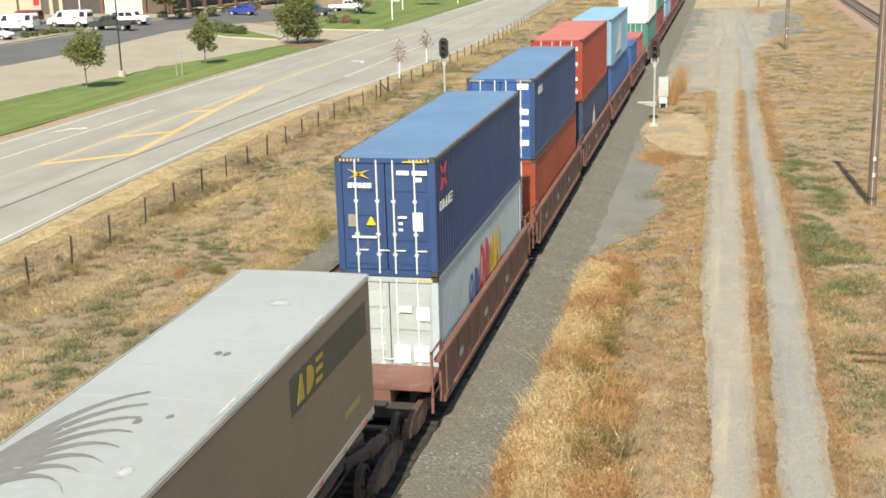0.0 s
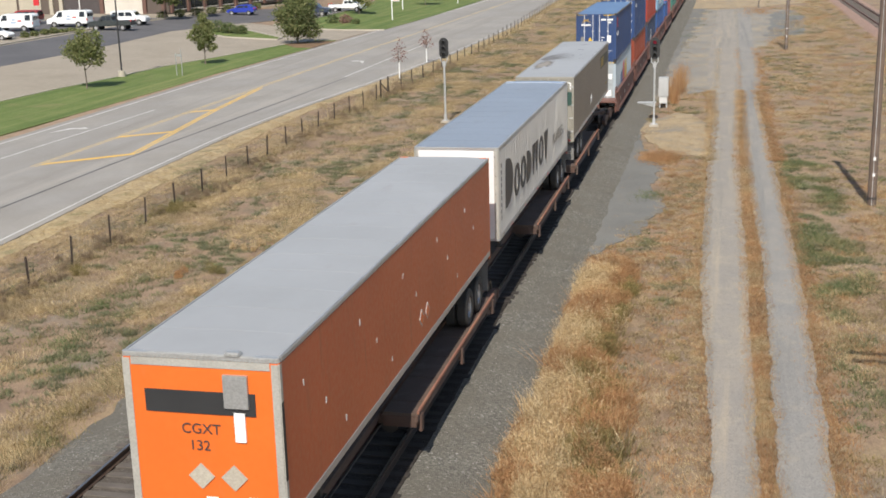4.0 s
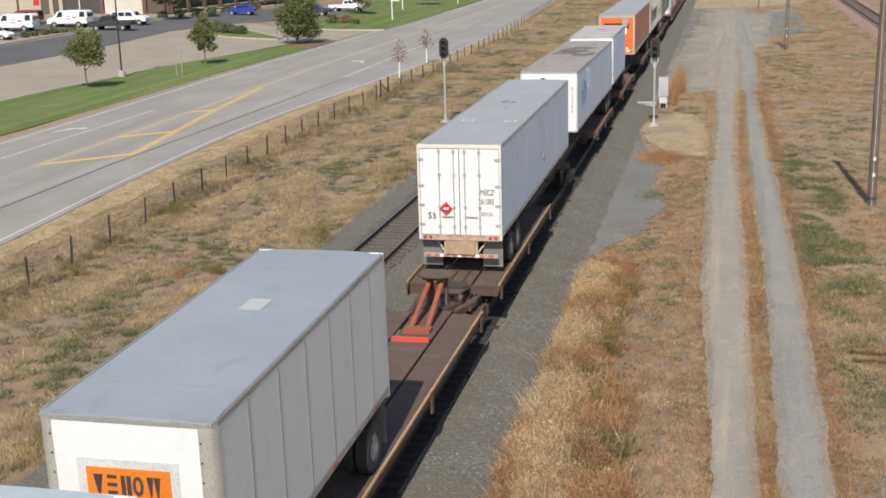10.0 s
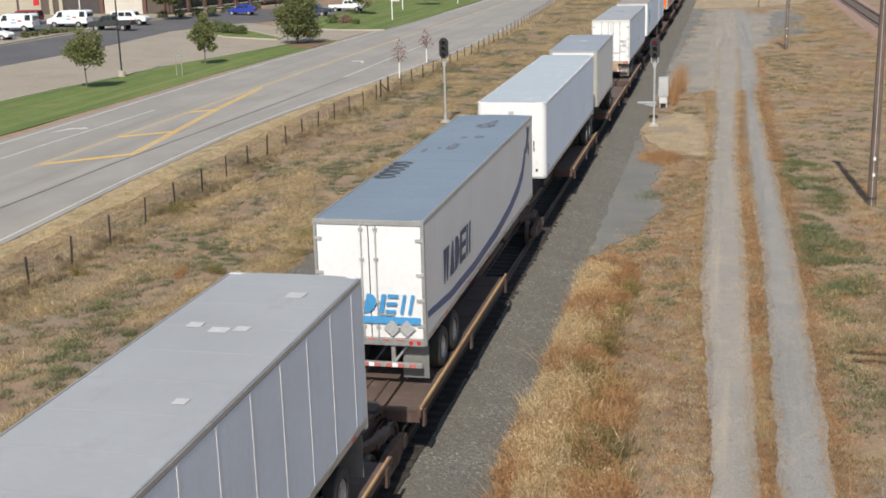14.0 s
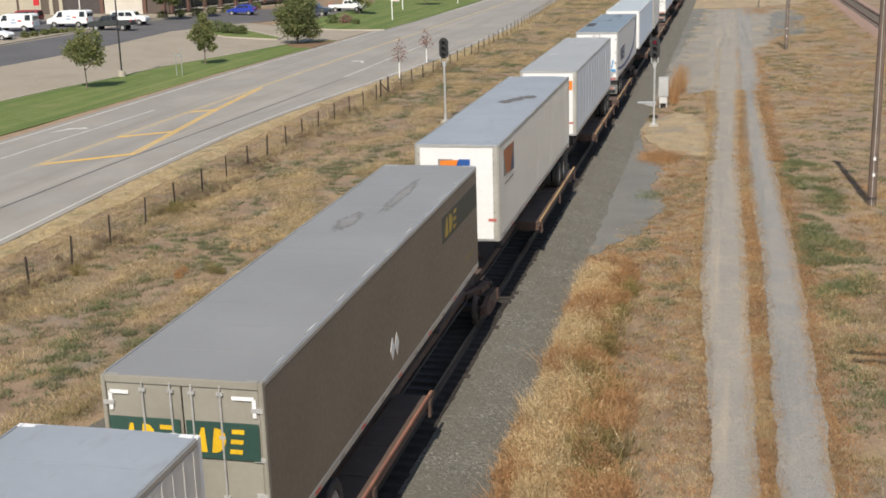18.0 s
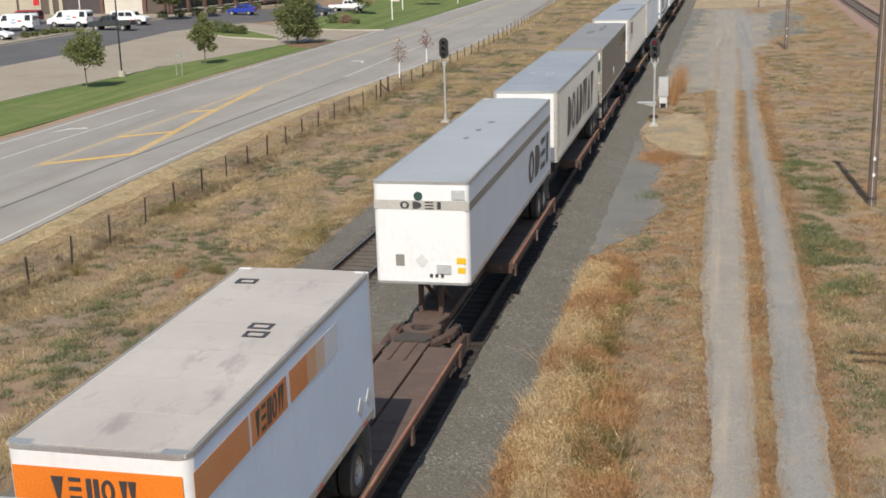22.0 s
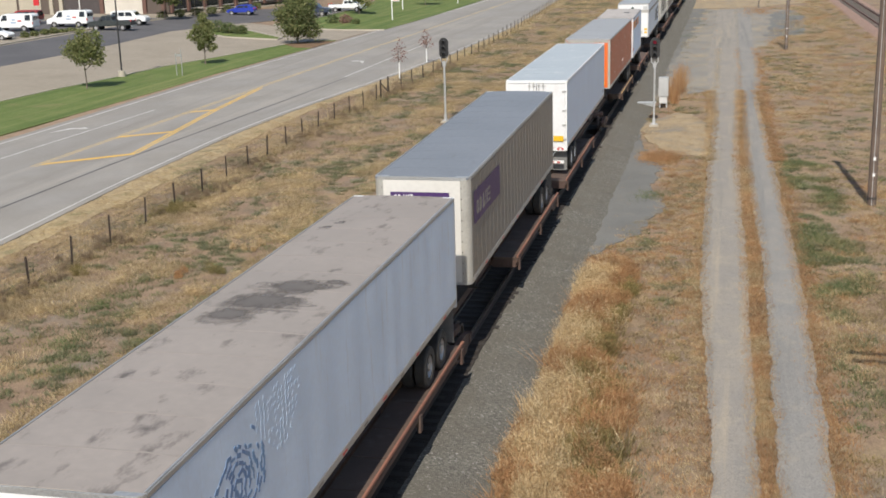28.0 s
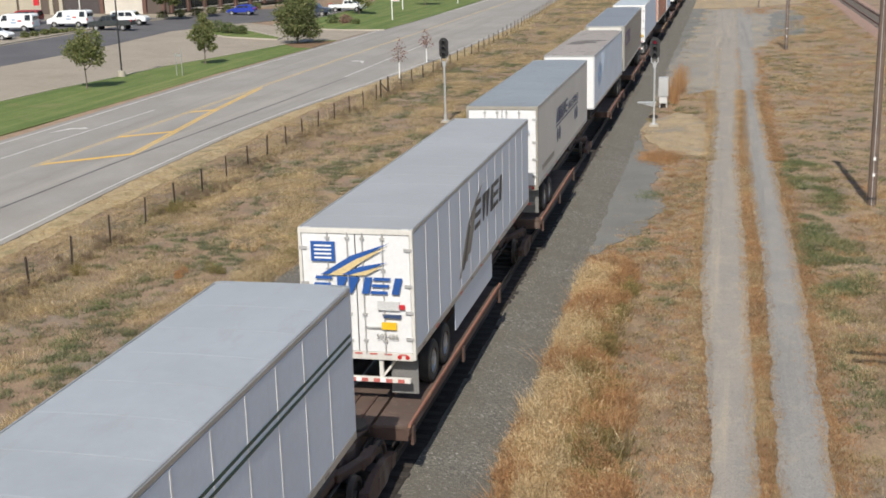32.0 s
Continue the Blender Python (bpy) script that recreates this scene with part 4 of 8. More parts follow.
    tube(bm, (.0, ly, .9), (.0, ly + (1.0 if not doors_near else -1.0), FLOOR), .025, 6)
    part("leg_brace", bm, "under", th)
    if skirt:
        a, b = (wy + 2.4, wy + 7.4) if doors_near else (wy - 7.4, wy - 2.4)
        part("side_skirt", B((HALF - .03, HALF - .01, a, b, .45, FLOOR)), wall, th)
    return th


def paint(name, c1, c2=None, **k):
    M[name] = surf(name, c1, c2, **k)
    return name


SIDE = dict(big=0.5, fine=9, rough=0.42, bump=0.05, dist=0.01, grain=0.05, stain_scale=(1, 2.0, 0.25), stain_at=(0.58, 0.8))
TOPS = dict(big=0.35, fine=7, rough=0.6, bump=0.08, dist=0.01, grain=0.06, stain_scale=(1, 0.35, 1), stain_at=(0.57, 0.72))
paint("tape_dark", (0.25, 0.22, 0.2))
paint("galv_rod", (0.5, 0.5, 0.49), (0.36, 0.35, 0.33), big=3, rough=0.5, metal=0.3)
paint("w_white", (0.70, 0.70, 0.695), (0.66, 0.66, 0.655), stain=(0.6, 0.59, 0.57), **SIDE)
# White side walls: the sky's blue light on the shaded side is in these paints.
paint("w_skylit_strong", (0.62, 0.74, 0.90), (0.575, 0.69, 0.85), stain=(0.55, 0.63, 0.72), **SIDE)
paint("w_skylit", (0.60, 0.69, 0.81), (0.56, 0.645, 0.76), stain=(0.5, 0.56, 0.64), **SIDE)
paint("w_skylit_bright", (0.70, 0.81, 0.93), (0.66, 0.765, 0.885), stain=(0.60, 0.68, 0.76), **SIDE)
paint("r_rib", (0.21, 0.245, 0.295), (0.19, 0.222, 0.265), stain=(0.19, 0.21, 0.24), **TOPS)
# Blue that paints the sky's reflection on a curved end sheet.
paint("cap_sky_reflection", (0.16, 0.235, 0.37), (0.145, 0.215, 0.34), big=2, rough=0.35)
# Sheen-like pale streaks are painted into this roof's colour.
paint("r_sheen", (0.345, 0.385, 0.41), (0.37, 0.41, 0.43), stain=(0.47, 0.49, 0.49), **TOPS)
paint("swoosh_blue", (0.075, 0.115, 0.24), (0.06, 0.09, 0.2), rough=0.5)
paint("blot_dark", (0.125, 0.135, 0.155), (0.15, 0.16, 0.18), big=3, rough=0.7)
paint("rusty_box", (0.40, 0.29, 0.17), (0.30, 0.20, 0.13), big=3, rough=0.8)
paint("rust_frame", (0.46, 0.38, 0.30), (0.33, 0.25, 0.18), big=2.5, rough=0.75)
paint("flap_grey", (0.14, 0.14, 0.135), (0.18, 0.175, 0.165), big=2, rough=0.85)
paint("streak_dark", (0.13, 0.126, 0.12), (0.16, 0.155, 0.15), big=3, rough=0.75)
paint("roof_tan", (0.24, 0.21, 0.175), (0.27, 0.24, 0.20), big=2, rough=0.75)
# The emblem's orange, darkened for the shaded side wall.
paint("emblem_orange_shaded", (0.42, 0.12, 0.035), rough=0.5)
paint("label_red", (0.5, 0.14, 0.12), rough=0.5)
paint("hitch_bright", (0.62, 0.07, 0.05), (0.45, 0.07, 0.05), big=3, rough=0.6)
paint("post_alu", (0.46, 0.445, 0.40), (0.38, 0.365, 0.33), big=1.5, rough=0.5, metal=0.3)
paint("gold_pale", (0.60, 0.47, 0.24), (0.55, 0.43, 0.22), rough=0.5)
paint("frame_grey", (0.24, 0.225, 0.19), (0.30, 0.28, 0.24), big=3, rough=0.6)
# White side wall again, with a weaker skylight tint in its colour.
paint("w_skylit_faint", (0.61, 0.675, 0.755), (0.565, 0.62, 0.695), stain=(0.52, 0.54, 0.565), **SIDE)
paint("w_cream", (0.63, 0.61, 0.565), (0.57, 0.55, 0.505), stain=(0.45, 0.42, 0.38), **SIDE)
paint("r_mid", (0.222, 0.222, 0.222), (0.195, 0.195, 0.195), stain=(0.20, 0.198, 0.192), **TOPS)
# Taupe side walls are a darker copy of the end: shade is in the colour.
paint("w_taupe_shaded", (0.165, 0.141, 0.115), (0.14, 0.12, 0.099), stain=(0.17, 0.142, 0.115), **SIDE)
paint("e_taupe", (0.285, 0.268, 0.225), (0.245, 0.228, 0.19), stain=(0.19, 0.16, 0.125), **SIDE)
# One orange twice: the side copy is darkened to stand for its shade.
paint("w_orange_shaded", (0.50, 0.118, 0.045), (0.43, 0.102, 0.04), stain=(0.30, 0.10, 0.05), **SIDE)
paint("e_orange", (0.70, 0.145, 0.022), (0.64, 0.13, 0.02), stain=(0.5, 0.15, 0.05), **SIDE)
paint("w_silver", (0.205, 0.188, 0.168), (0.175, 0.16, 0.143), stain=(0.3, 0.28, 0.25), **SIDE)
paint("r_grey", (0.31, 0.317, 0.323), (0.275, 0.281, 0.283), stain=(0.28, 0.28, 0.28), **TOPS)
paint("r_blue", (0.265, 0.29, 0.32), (0.23, 0.252, 0.277), stain=(0.22, 0.23, 0.25), **TOPS)
paint("r_darkblue", (0.172, 0.215, 0.258), (0.15, 0.188, 0.228), stain=(0.16, 0.185, 0.205), **TOPS)
paint("r_slate", (0.185, 0.20, 0.222), (0.16, 0.175, 0.195), stain=(0.15, 0.155, 0.165), **TOPS)
paint("r_steel", (0.222, 0.243, 0.258), (0.195, 0.213, 0.228), stain=(0.2, 0.2, 0.2), **TOPS)
paint("r_pale", (0.32, 0.34, 0.36), (0.285, 0.303, 0.317), stain=(0.28, 0.29, 0.30), **TOPS)
paint("r_tan", (0.288, 0.254, 0.226), (0.25, 0.222, 0.198), stain=(0.11, 0.095, 0.085), big=0.35, fine=7, rough=0.75, bump=0.08, grain=0.08, stain_scale=(1.1, 0.45, 1), stain_at=(0.57, 0.72))
paint("r_dirty", (0.44, 0.40, 0.36), (0.37, 0.335, 0.30), stain=(0.28, 0.25, 0.23), **TOPS)
paint("logo_dark", (0.05, 0.05, 0.052), rough=0.5)
paint("logo_green", (0.03, 0.075, 0.06), rough=0.5)
paint("logo_yellow", (0.75, 0.46, 0.02), rough=0.5)
paint("logo_orange", (0.75, 0.20, 0.02), rough=0.5)
paint("logo_blue", (0.02, 0.09, 0.32), rough=0.5)
paint("logo_navy", (0.035, 0.06, 0.13), rough=0.5)
paint("logo_cyan", (0.06, 0.28, 0.55), rough=0.5)
paint("logo_purple", (0.07, 0.03, 0.13), rough=0.5)
paint("logo_grey", (0.24, 0.225, 0.20), rough=0.5)
paint("logo_slate", (0.30, 0.40, 0.55), rough=0.5)
paint("logo_red", (0.6, 0.03, 0.04), rough=0.5)
paint("stain_dark", (0.105, 0.094, 0.086), (0.14, 0.126, 0.115), big=2, rough=0.85)
paint("stain_mid", (0.205, 0.182, 0.162), (0.25, 0.222, 0.20), big=2.5, rough=0.8)
paint("patch_roof", (0.36, 0.36, 0.355), (0.41, 0.41, 0.4), big=3, rough=0.6)
paint("patch_pale", (0.6, 0.6, 0.59), rough=0.6)


def wavy(name, c1, c2):
    """Sheet metal that bulges softly between its posts."""
    m = surf(name, c1, c2, stain=(0.5, 0.5, 0.5), **SIDE)
    n, l = m.node_tree.nodes, m.node_tree.links
    w = n.new("ShaderNodeTexWave")
    w.wave_type, w.bands_direction = "BANDS", "Y"
    w.inputs["Scale"].default_value, w.inputs["Distortion"].default_value, w.inputs["Detail"].default_value = 0.22, 4.0, 2.0
    l.new(coords(n, l, (1, 1, .25)), w.inputs["Vector"])
    bump_in(n, l, n["Principled BSDF"], w.outputs["Fac"], 0.25, 0.03)
    M[name] = m


# White sheet sides, tinted with the same blue skylight in their colour.
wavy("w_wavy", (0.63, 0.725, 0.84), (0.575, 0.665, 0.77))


def end_box(name, x0, x1, z0, z1, mat_, parent, label="", d=.006):
    return part(name, B((x0, x1, -.004 - d, -.003, z0, z1)), mat_, parent, label)


def side_box(name, y0, y1, z0, z1, mat_, parent, label="", d=.004, x=1.2965):
    return part(name, B((x, x + d, y0, y1, z0, z1)), mat_, parent, label)


def top_patch(name, pts, mat_, parent, label="", z=TOP0 + .008):
    bm = bmesh.new()
    prism(bm, pts, z - .006, z, "z")
    return part(name, bm, mat_, parent, label)


def logo_blocks(th, y0, y1, z0, z1, count, slant, mat_, label, ring=True, fill=.74, name="painted_mark"):
    return part(name, blocks(y0, y1, z0, z1, count, slant, 1.3085, .004, fill, ring), mat_, th, label)


def end_blocks(th, x0, x1, z0, z1, count, slant, mat_, label, ring=True, fill=.74, y=-.012):
    return part("painted_mark", blocks(x0, x1, z0, z1, count, slant, y, .006, fill, ring, "y"), mat_, th, label)


def fan_stain(th, L):
    """Thin curved grey streaks fanning over the roof of an old trailer."""
    for i in range(8):
        bm = bmesh.new()
        prev = None
        a0 = .05 + i * .13
        for k in range(11):
            u = k / 10
            r = .4 + 2.9 * u * (1 - .05 * i)
            ang = a0 + .45 * u * u
            x, y = -1.1 + r * .62 * math.sin(ang), L - 9.8 + r * math.cos(ang) * 1.25
            w = .075 * (1 - u * .75) + .012
            cur = [bm.verts.new((min(x - w, 1.2), y + w, TOP0 + .005 - .012 * abs(x))), bm.verts.new((min(x + w, 1.22), y - w, TOP0 + .005 - .012 * abs(x)))]
            if prev:
                bm.faces.new((prev[0], prev[1], cur[1], cur[0]))
            prev = cur
        part("roof_stain", bm, "streak_dark", th)


def soft(name):
    """The same paint thinning out towards the rim of its patch."""
    key = name + "_soft"
    if key not in M:
        m = M[name].copy()
        n, l = m.node_tree.nodes, m.node_tree.links
        tc, mp, ln = n.new("ShaderNodeTexCoord"), n.new("ShaderNodeMapping"), n.new("ShaderNodeVectorMath")
        mp.inputs["Scale"].default_value = (2, 2, 0)
        mp.inputs["Location"].default_value = (-1, -1, 0)
        ln.operation = "LENGTH"
        l.new(tc.outputs["Generated"], mp.inputs["Vector"])
        l.new(mp.outputs[0], ln.inputs[0])
        ad = n.new("ShaderNodeMath")
        ad.operation = "MULTIPLY_ADD"
        ad.inputs[1].default_value = 1.1
        l.new(noise_node(n, l, coords(n, l, (1, .6, 1)), 4.5, 6, 0.65), ad.inputs[0])
        l.new(ln.outputs["Value"], ad.inputs[2])
        mr = n.new("ShaderNodeMapRange")
        mr.interpolation_type = "SMOOTHSTEP"
        for k, v in (("From Min", .8), ("From Max", 1.5), ("To Min", .92), ("To Max", 0.0)):
            mr.inputs[k].default_value = v
        l.new(ad.outputs[0], mr.inputs["Value"])
        tr, mx = n.new("ShaderNodeBsdfTransparent"), n.new("ShaderNodeMixShader")
        l.new(mr.outputs[0], mx.inputs[0])
        l.new(tr.outputs[0], mx.inputs[1])
        l.new(n["Principled BSDF"].outputs[0], mx.inputs[2])
        l.new(mx.outputs[0], n["Material Output"].inputs[0])
        M[key] = m
    return key


def blot(th, x, y, rx, ry, mat_="stain_dark", seed=0, z=TOP0 + .006):
    """An uneven stain lying on the roof, faint at its rim."""
    rnd = random.Random(seed)
    rx, ry = rx * 1.3, ry * 1.3
    pts = []
    for i in range(52):
        a = 2 * math.pi * i / 52
        r = 1 + .55 * noise.fractal((1.4 * math.cos(a), 1.4 * math.sin(a), seed * 1.7), .7, 2.0, 5) + rnd.uniform(-.05, .05)
        pts.append((max(-1.22, min(1.22, x + rx * r * math.cos(a))), y + ry * r * math.sin(a)))
    lift = z - .004 + (seed % 23) * .00012

    def on_roof(px, py):
        u = abs(px)
        return (px, py, lift - (.006 * u / .7 if u < .7 else .006 + (u - .7) * .0425))
    bm = bmesh.new()
    rings = [[bm.verts.new(on_roof(x + (px - x) * f, y + (py - y) * f)) for px, py in pts] for f in (.35, .7, 1)]
    hub = bm.verts.new(on_roof(x, y))
    for k in range(52):
        m = (k + 1) % 52
        bm.faces.new((hub, rings[0][k], rings[0][m]))
        for ra, rb in zip(rings, rings[1:]):
            bm.faces.new((ra[k], rb[k], rb[m], ra[m]))
    part("roof_stain", bm, soft(mat_), th)


def dabs(th, yc, zc, seed, mat_):
    """A large emblem: a dense rounded mass of painted dabs, and a lattice of fine pale strokes behind it."""
    rnd = random.Random(seed)
    bm, pale = bmesh.new(), bmesh.new()

    def dab(b, y, z, a, l, w, k):
        c, s = math.cos(a), math.sin(a)
        prism(b, [(y + c * l - s * w, z + s * l + c * w), (y - c * l - s * w, z - s * l + c * w), (y - c * l + s * w, z - s * l - c * w), (y + c * l + s * w, z + s * l - c * w)], 1.2965, k)
    for ring in range(7):
        r = .12 + ring * .13
        n_ = 6 + ring * 7
        for i in range(n_):
            a = 2 * math.pi * i / n_ + ring * .3
            y, z = yc - .3 + r * 1.1 * math.cos(a), zc - .2 + r * .95 * math.sin(a)
            if rnd.random() < .12 + .05 * ring or z < 1.5 or z > 3.75 or ring > 4 and math.sin(a * 2 + 1) < 0:
                continue
            dab(bm, y + rnd.gauss(0, .02), z + rnd.gauss(0, .02), a + 1.57 + rnd.gauss(0, .3), rnd.uniform(.05, .1), rnd.uniform(.022, .042), 1.3002 + (ring * 60 + i) * 4e-6)
    for i in range(13):
        for k in range(9):
            if rnd.random() < .85 and i + k > 4 and i - k < 9:
                dab(pale, yc + .5 + i * .15 + rnd.gauss(0, .012), zc - .25 + k * .125, .9 + .3 * math.sin(i), .05, .012, 1.3003 + (i * 9 + k) * 4e-6)
    part("emblem_lattice", pale, "emblem_pale", th, "pale blue lattice of fine strokes")["kind"] = "stuff"
    part("emblem", bm, mat_, th, "blue emblem of small painted dabs")["kind"] = "stuff"


def framed_patch(th, x, y, w, h, roof):
    """A square roof patch with a pale sealed border."""
    top_patch("roof_patch", [(x - w, y - h), (x + w, y - h), (x + w, y + h), (x - w, y + h)], "patch_pale", th)
    top_patch("patch_centre", [(x - w * .66, y - h * .7), (x + w * .66, y - h * .7), (x + w * .66, y + h * .7), (x - w * .66, y + h * .7)], roof, th, "", TOP0 + .013)


def placards(t, ys, z, mat_="patch_pale"):
    """Diamond warning placards on the side, each in its holder."""
    for y in ys:
        h = part("placard_holder", prism(bmesh.new(), [(y - .2, z), (y, z - .2), (y + .2, z), (y, z + .2)], 1.296, 1.3045), "galv", t)
        part("placard", prism(bmesh.new(), [(y - .16, z), (y, z - .16), (y + .16, z), (y, z + .16)], 1.3045, 1.3065), mat_, h)


def grey_freight_trailer(y, roof):
    t = trailer(y, 16.1, "w_taupe_shaded", roof, "taupe grey freight trailer with dark green name panels on its doors", True, "e_taupe", rail="alu")
    end_box("name_panel", -1.2, -.05, 2.75, 3.35, "logo_green", t, "dark green panel with yellow mark", .012)
    end_box("name_panel", .05, 1.2, 2.75, 3.35, "logo_green", t, "dark green panel with yellow mark", .012)
    for x in (-1.0, .15):
        end_blocks(t, x, x + .85, 2.85, 3.25, "ade", .15, "logo_yellow", "yellow painted mark", y=-.02)
    for x0, x1 in ((-1.15, -.85), (.8, 1.15)):
        end_box("bracket_mark", x0, x1, 3.72, 3.78, "white", t)
        xx = x0 if x0 < 0 else x1
        end_box("bracket_mark", xx - .03, xx + .03, 3.45, 3.75, "white", t)
    # Side panel and mark are dimmed copies of the door marks, shade painted in.
    side_box("name_panel", 11.7, 15.85, 2.95, 3.6, "panel_shaded", t, "dark green panel with yellow mark")
    part("painted_mark", blocks(12.0, 13.4, 3.05, 3.5, "ade", .15, 1.3008, .003), "yellow_shaded", t, "yellow painted mark")
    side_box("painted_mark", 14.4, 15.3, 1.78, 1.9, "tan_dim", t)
    for yy in (7.0, 7.35):
        part("placard", prism(bmesh.new(), [(yy, 1.75), (yy + .16, 2.0), (yy, 2.25), (yy - .16, 2.0)], 1.297, 1.302), "white", t)
    return t


def rib_trailer(y, upright):
    """A ribbed white trailer with a large dark name along its side."""
    t = trailer(y, 16.1, "w_cream", "r_blue" if upright else "r_rib", "ribbed white trailer with large dark lettering-high shapes", False, "w_white", ribs=.305, rail="alu", roundness=.1, posts=True)
    if upright:
        logo_blocks(t, 3.1, 13.4, 1.7, 3.33, "doadwav", .12, "logo_dark", "large dark painted name shapes", True, .86)
    else:
        # The end sheet's blue is a painted sky reflection.
        for name, y0, y1, c in (("end_sheet", 15.62, 16.04, "cap_sky_reflection"), ("lap_seam", 15.55, 15.62, "w_white")):
            part(name, prism(bmesh.new(), [(-1.2, TOP0 - .022), (-.7, TOP0 - .001), (0, TOP0 + .005), (.7, TOP0 - .001), (1.2, TOP0 - .022), (1.2, TOP0 - .035), (-1.2, TOP0 - .035)], y0, y1, "y"), c, t)
        logo_blocks(t, 1.0, 2.45, 1.95, 3.45, "d", .06, "logo_dark", "large dark painted name shape", True, .95)
        logo_blocks(t, 2.55, 10.3, 1.92, 2.98, "oodwov", .08, "logo_dark", "large dark painted name shapes", True, .9)
        logo_blocks(t, 11.5, 14.8, 2.1, 2.5, "vodnwaea", .15, "logo_grey", "small grey painted slogan shapes", True, .7)
    end_blocks(t, -.95, .55, 3.3, 3.6, "doadwav", .1, "logo_dark", "dark painted name shapes")
    for i in range(9):
        side_box("number_bar", .32, .44, 1.75 + i * .2, 1.88 + i * .2, "logo_dark", t)
    return t


def orange_trailer(y, second):
    t = trailer(y, 16.2, "w_orange_shaded", "r_grey", "orange trailer with a painted-out name on its front wall", False, "e_orange", rail="alu", roundness=.05, tape=False)
    for side in (-1, 1):
        part("corner_post", B((min(side * (HALF - .15), side * (HALF + .006)), max(side * (HALF - .15), side * (HALF + .006)), -.01, .12, FLOOR + .04, TOP0 - .1)), "post_alu", t, "dull aluminium corner post", bevel=.02)
    part("top_trim", B((-HALF + .15, HALF - .15, -.012, .02, TOP0 - .22, TOP0 - .1)), "post_alu", t)
    part("vent_cap", B((.42, .68, -.03, .12, TOP0 - .03, TOP0 + .05)), "alu", t, bevel=.02)
    part("painted_strip", B((HALF + .006, HALF + .01, .0, .1, 2.0, 3.3)), "black", t, "black paint strip on the corner post")
    end_box("painted_out_name", -.95, .88, 3.05, 3.42, "black", t, "black paint over an old name", .012)
    end_box("document_box", .38, .78, 3.18, 3.72, "white" if second else "alu", t, "pale metal panel", .05)
    if second:
        letters("NEW 5222", .2, on_end(-.25, 2.62) @ pose(0, 0, .008), "logo_dark", t)
        spots = ((.25, 1.95),)
    else:
        letters("CGXT", .24, on_end(-.38, 2.72) @ pose(0, 0, .008), "logo_dark", t)
        letters("132", .24, on_end(-.27, 2.44) @ pose(0, 0, .008), "logo_dark", t)
        end_box("document_tube", .52, .7, 2.62, 3.1, "white", t, "white tube", .03)
        spots = ((-.1, 2.0), (.45, 2.0))
    for x, z in spots:
        part("placard_holder", prism(bmesh.new(), [(x - .22, z), (x, z - .22), (x + .22, z), (x, z + .22)], -.02, -.004, "y"), "kerb", t, "pale diamond placard holder")
    for x, z, w, h, c in ((.05, 1.5, .2, .3, "white"), (.45, 1.45, .22, .22, "under"), (.75, 1.62, .16, .12, "white"), (.8, 1.45, .2, .14, "white"), (.95, 1.5, .1, .12, "logo_yellow")):
        end_box("label_plate", x - w / 2, x + w / 2, z - h / 2, z + h / 2, c, t)
    placards(t, (8.8, 9.35), 1.88, "e_orange")
    for i in range(14):
        yy, zz = 1.0 + i * 1.05, (3.2, 2.5, 1.75)[i % 3]
        part("scuff_mark", B((1.2965, 1.3, yy, yy + .05, zz, zz + .11)), "white", t)
    return t


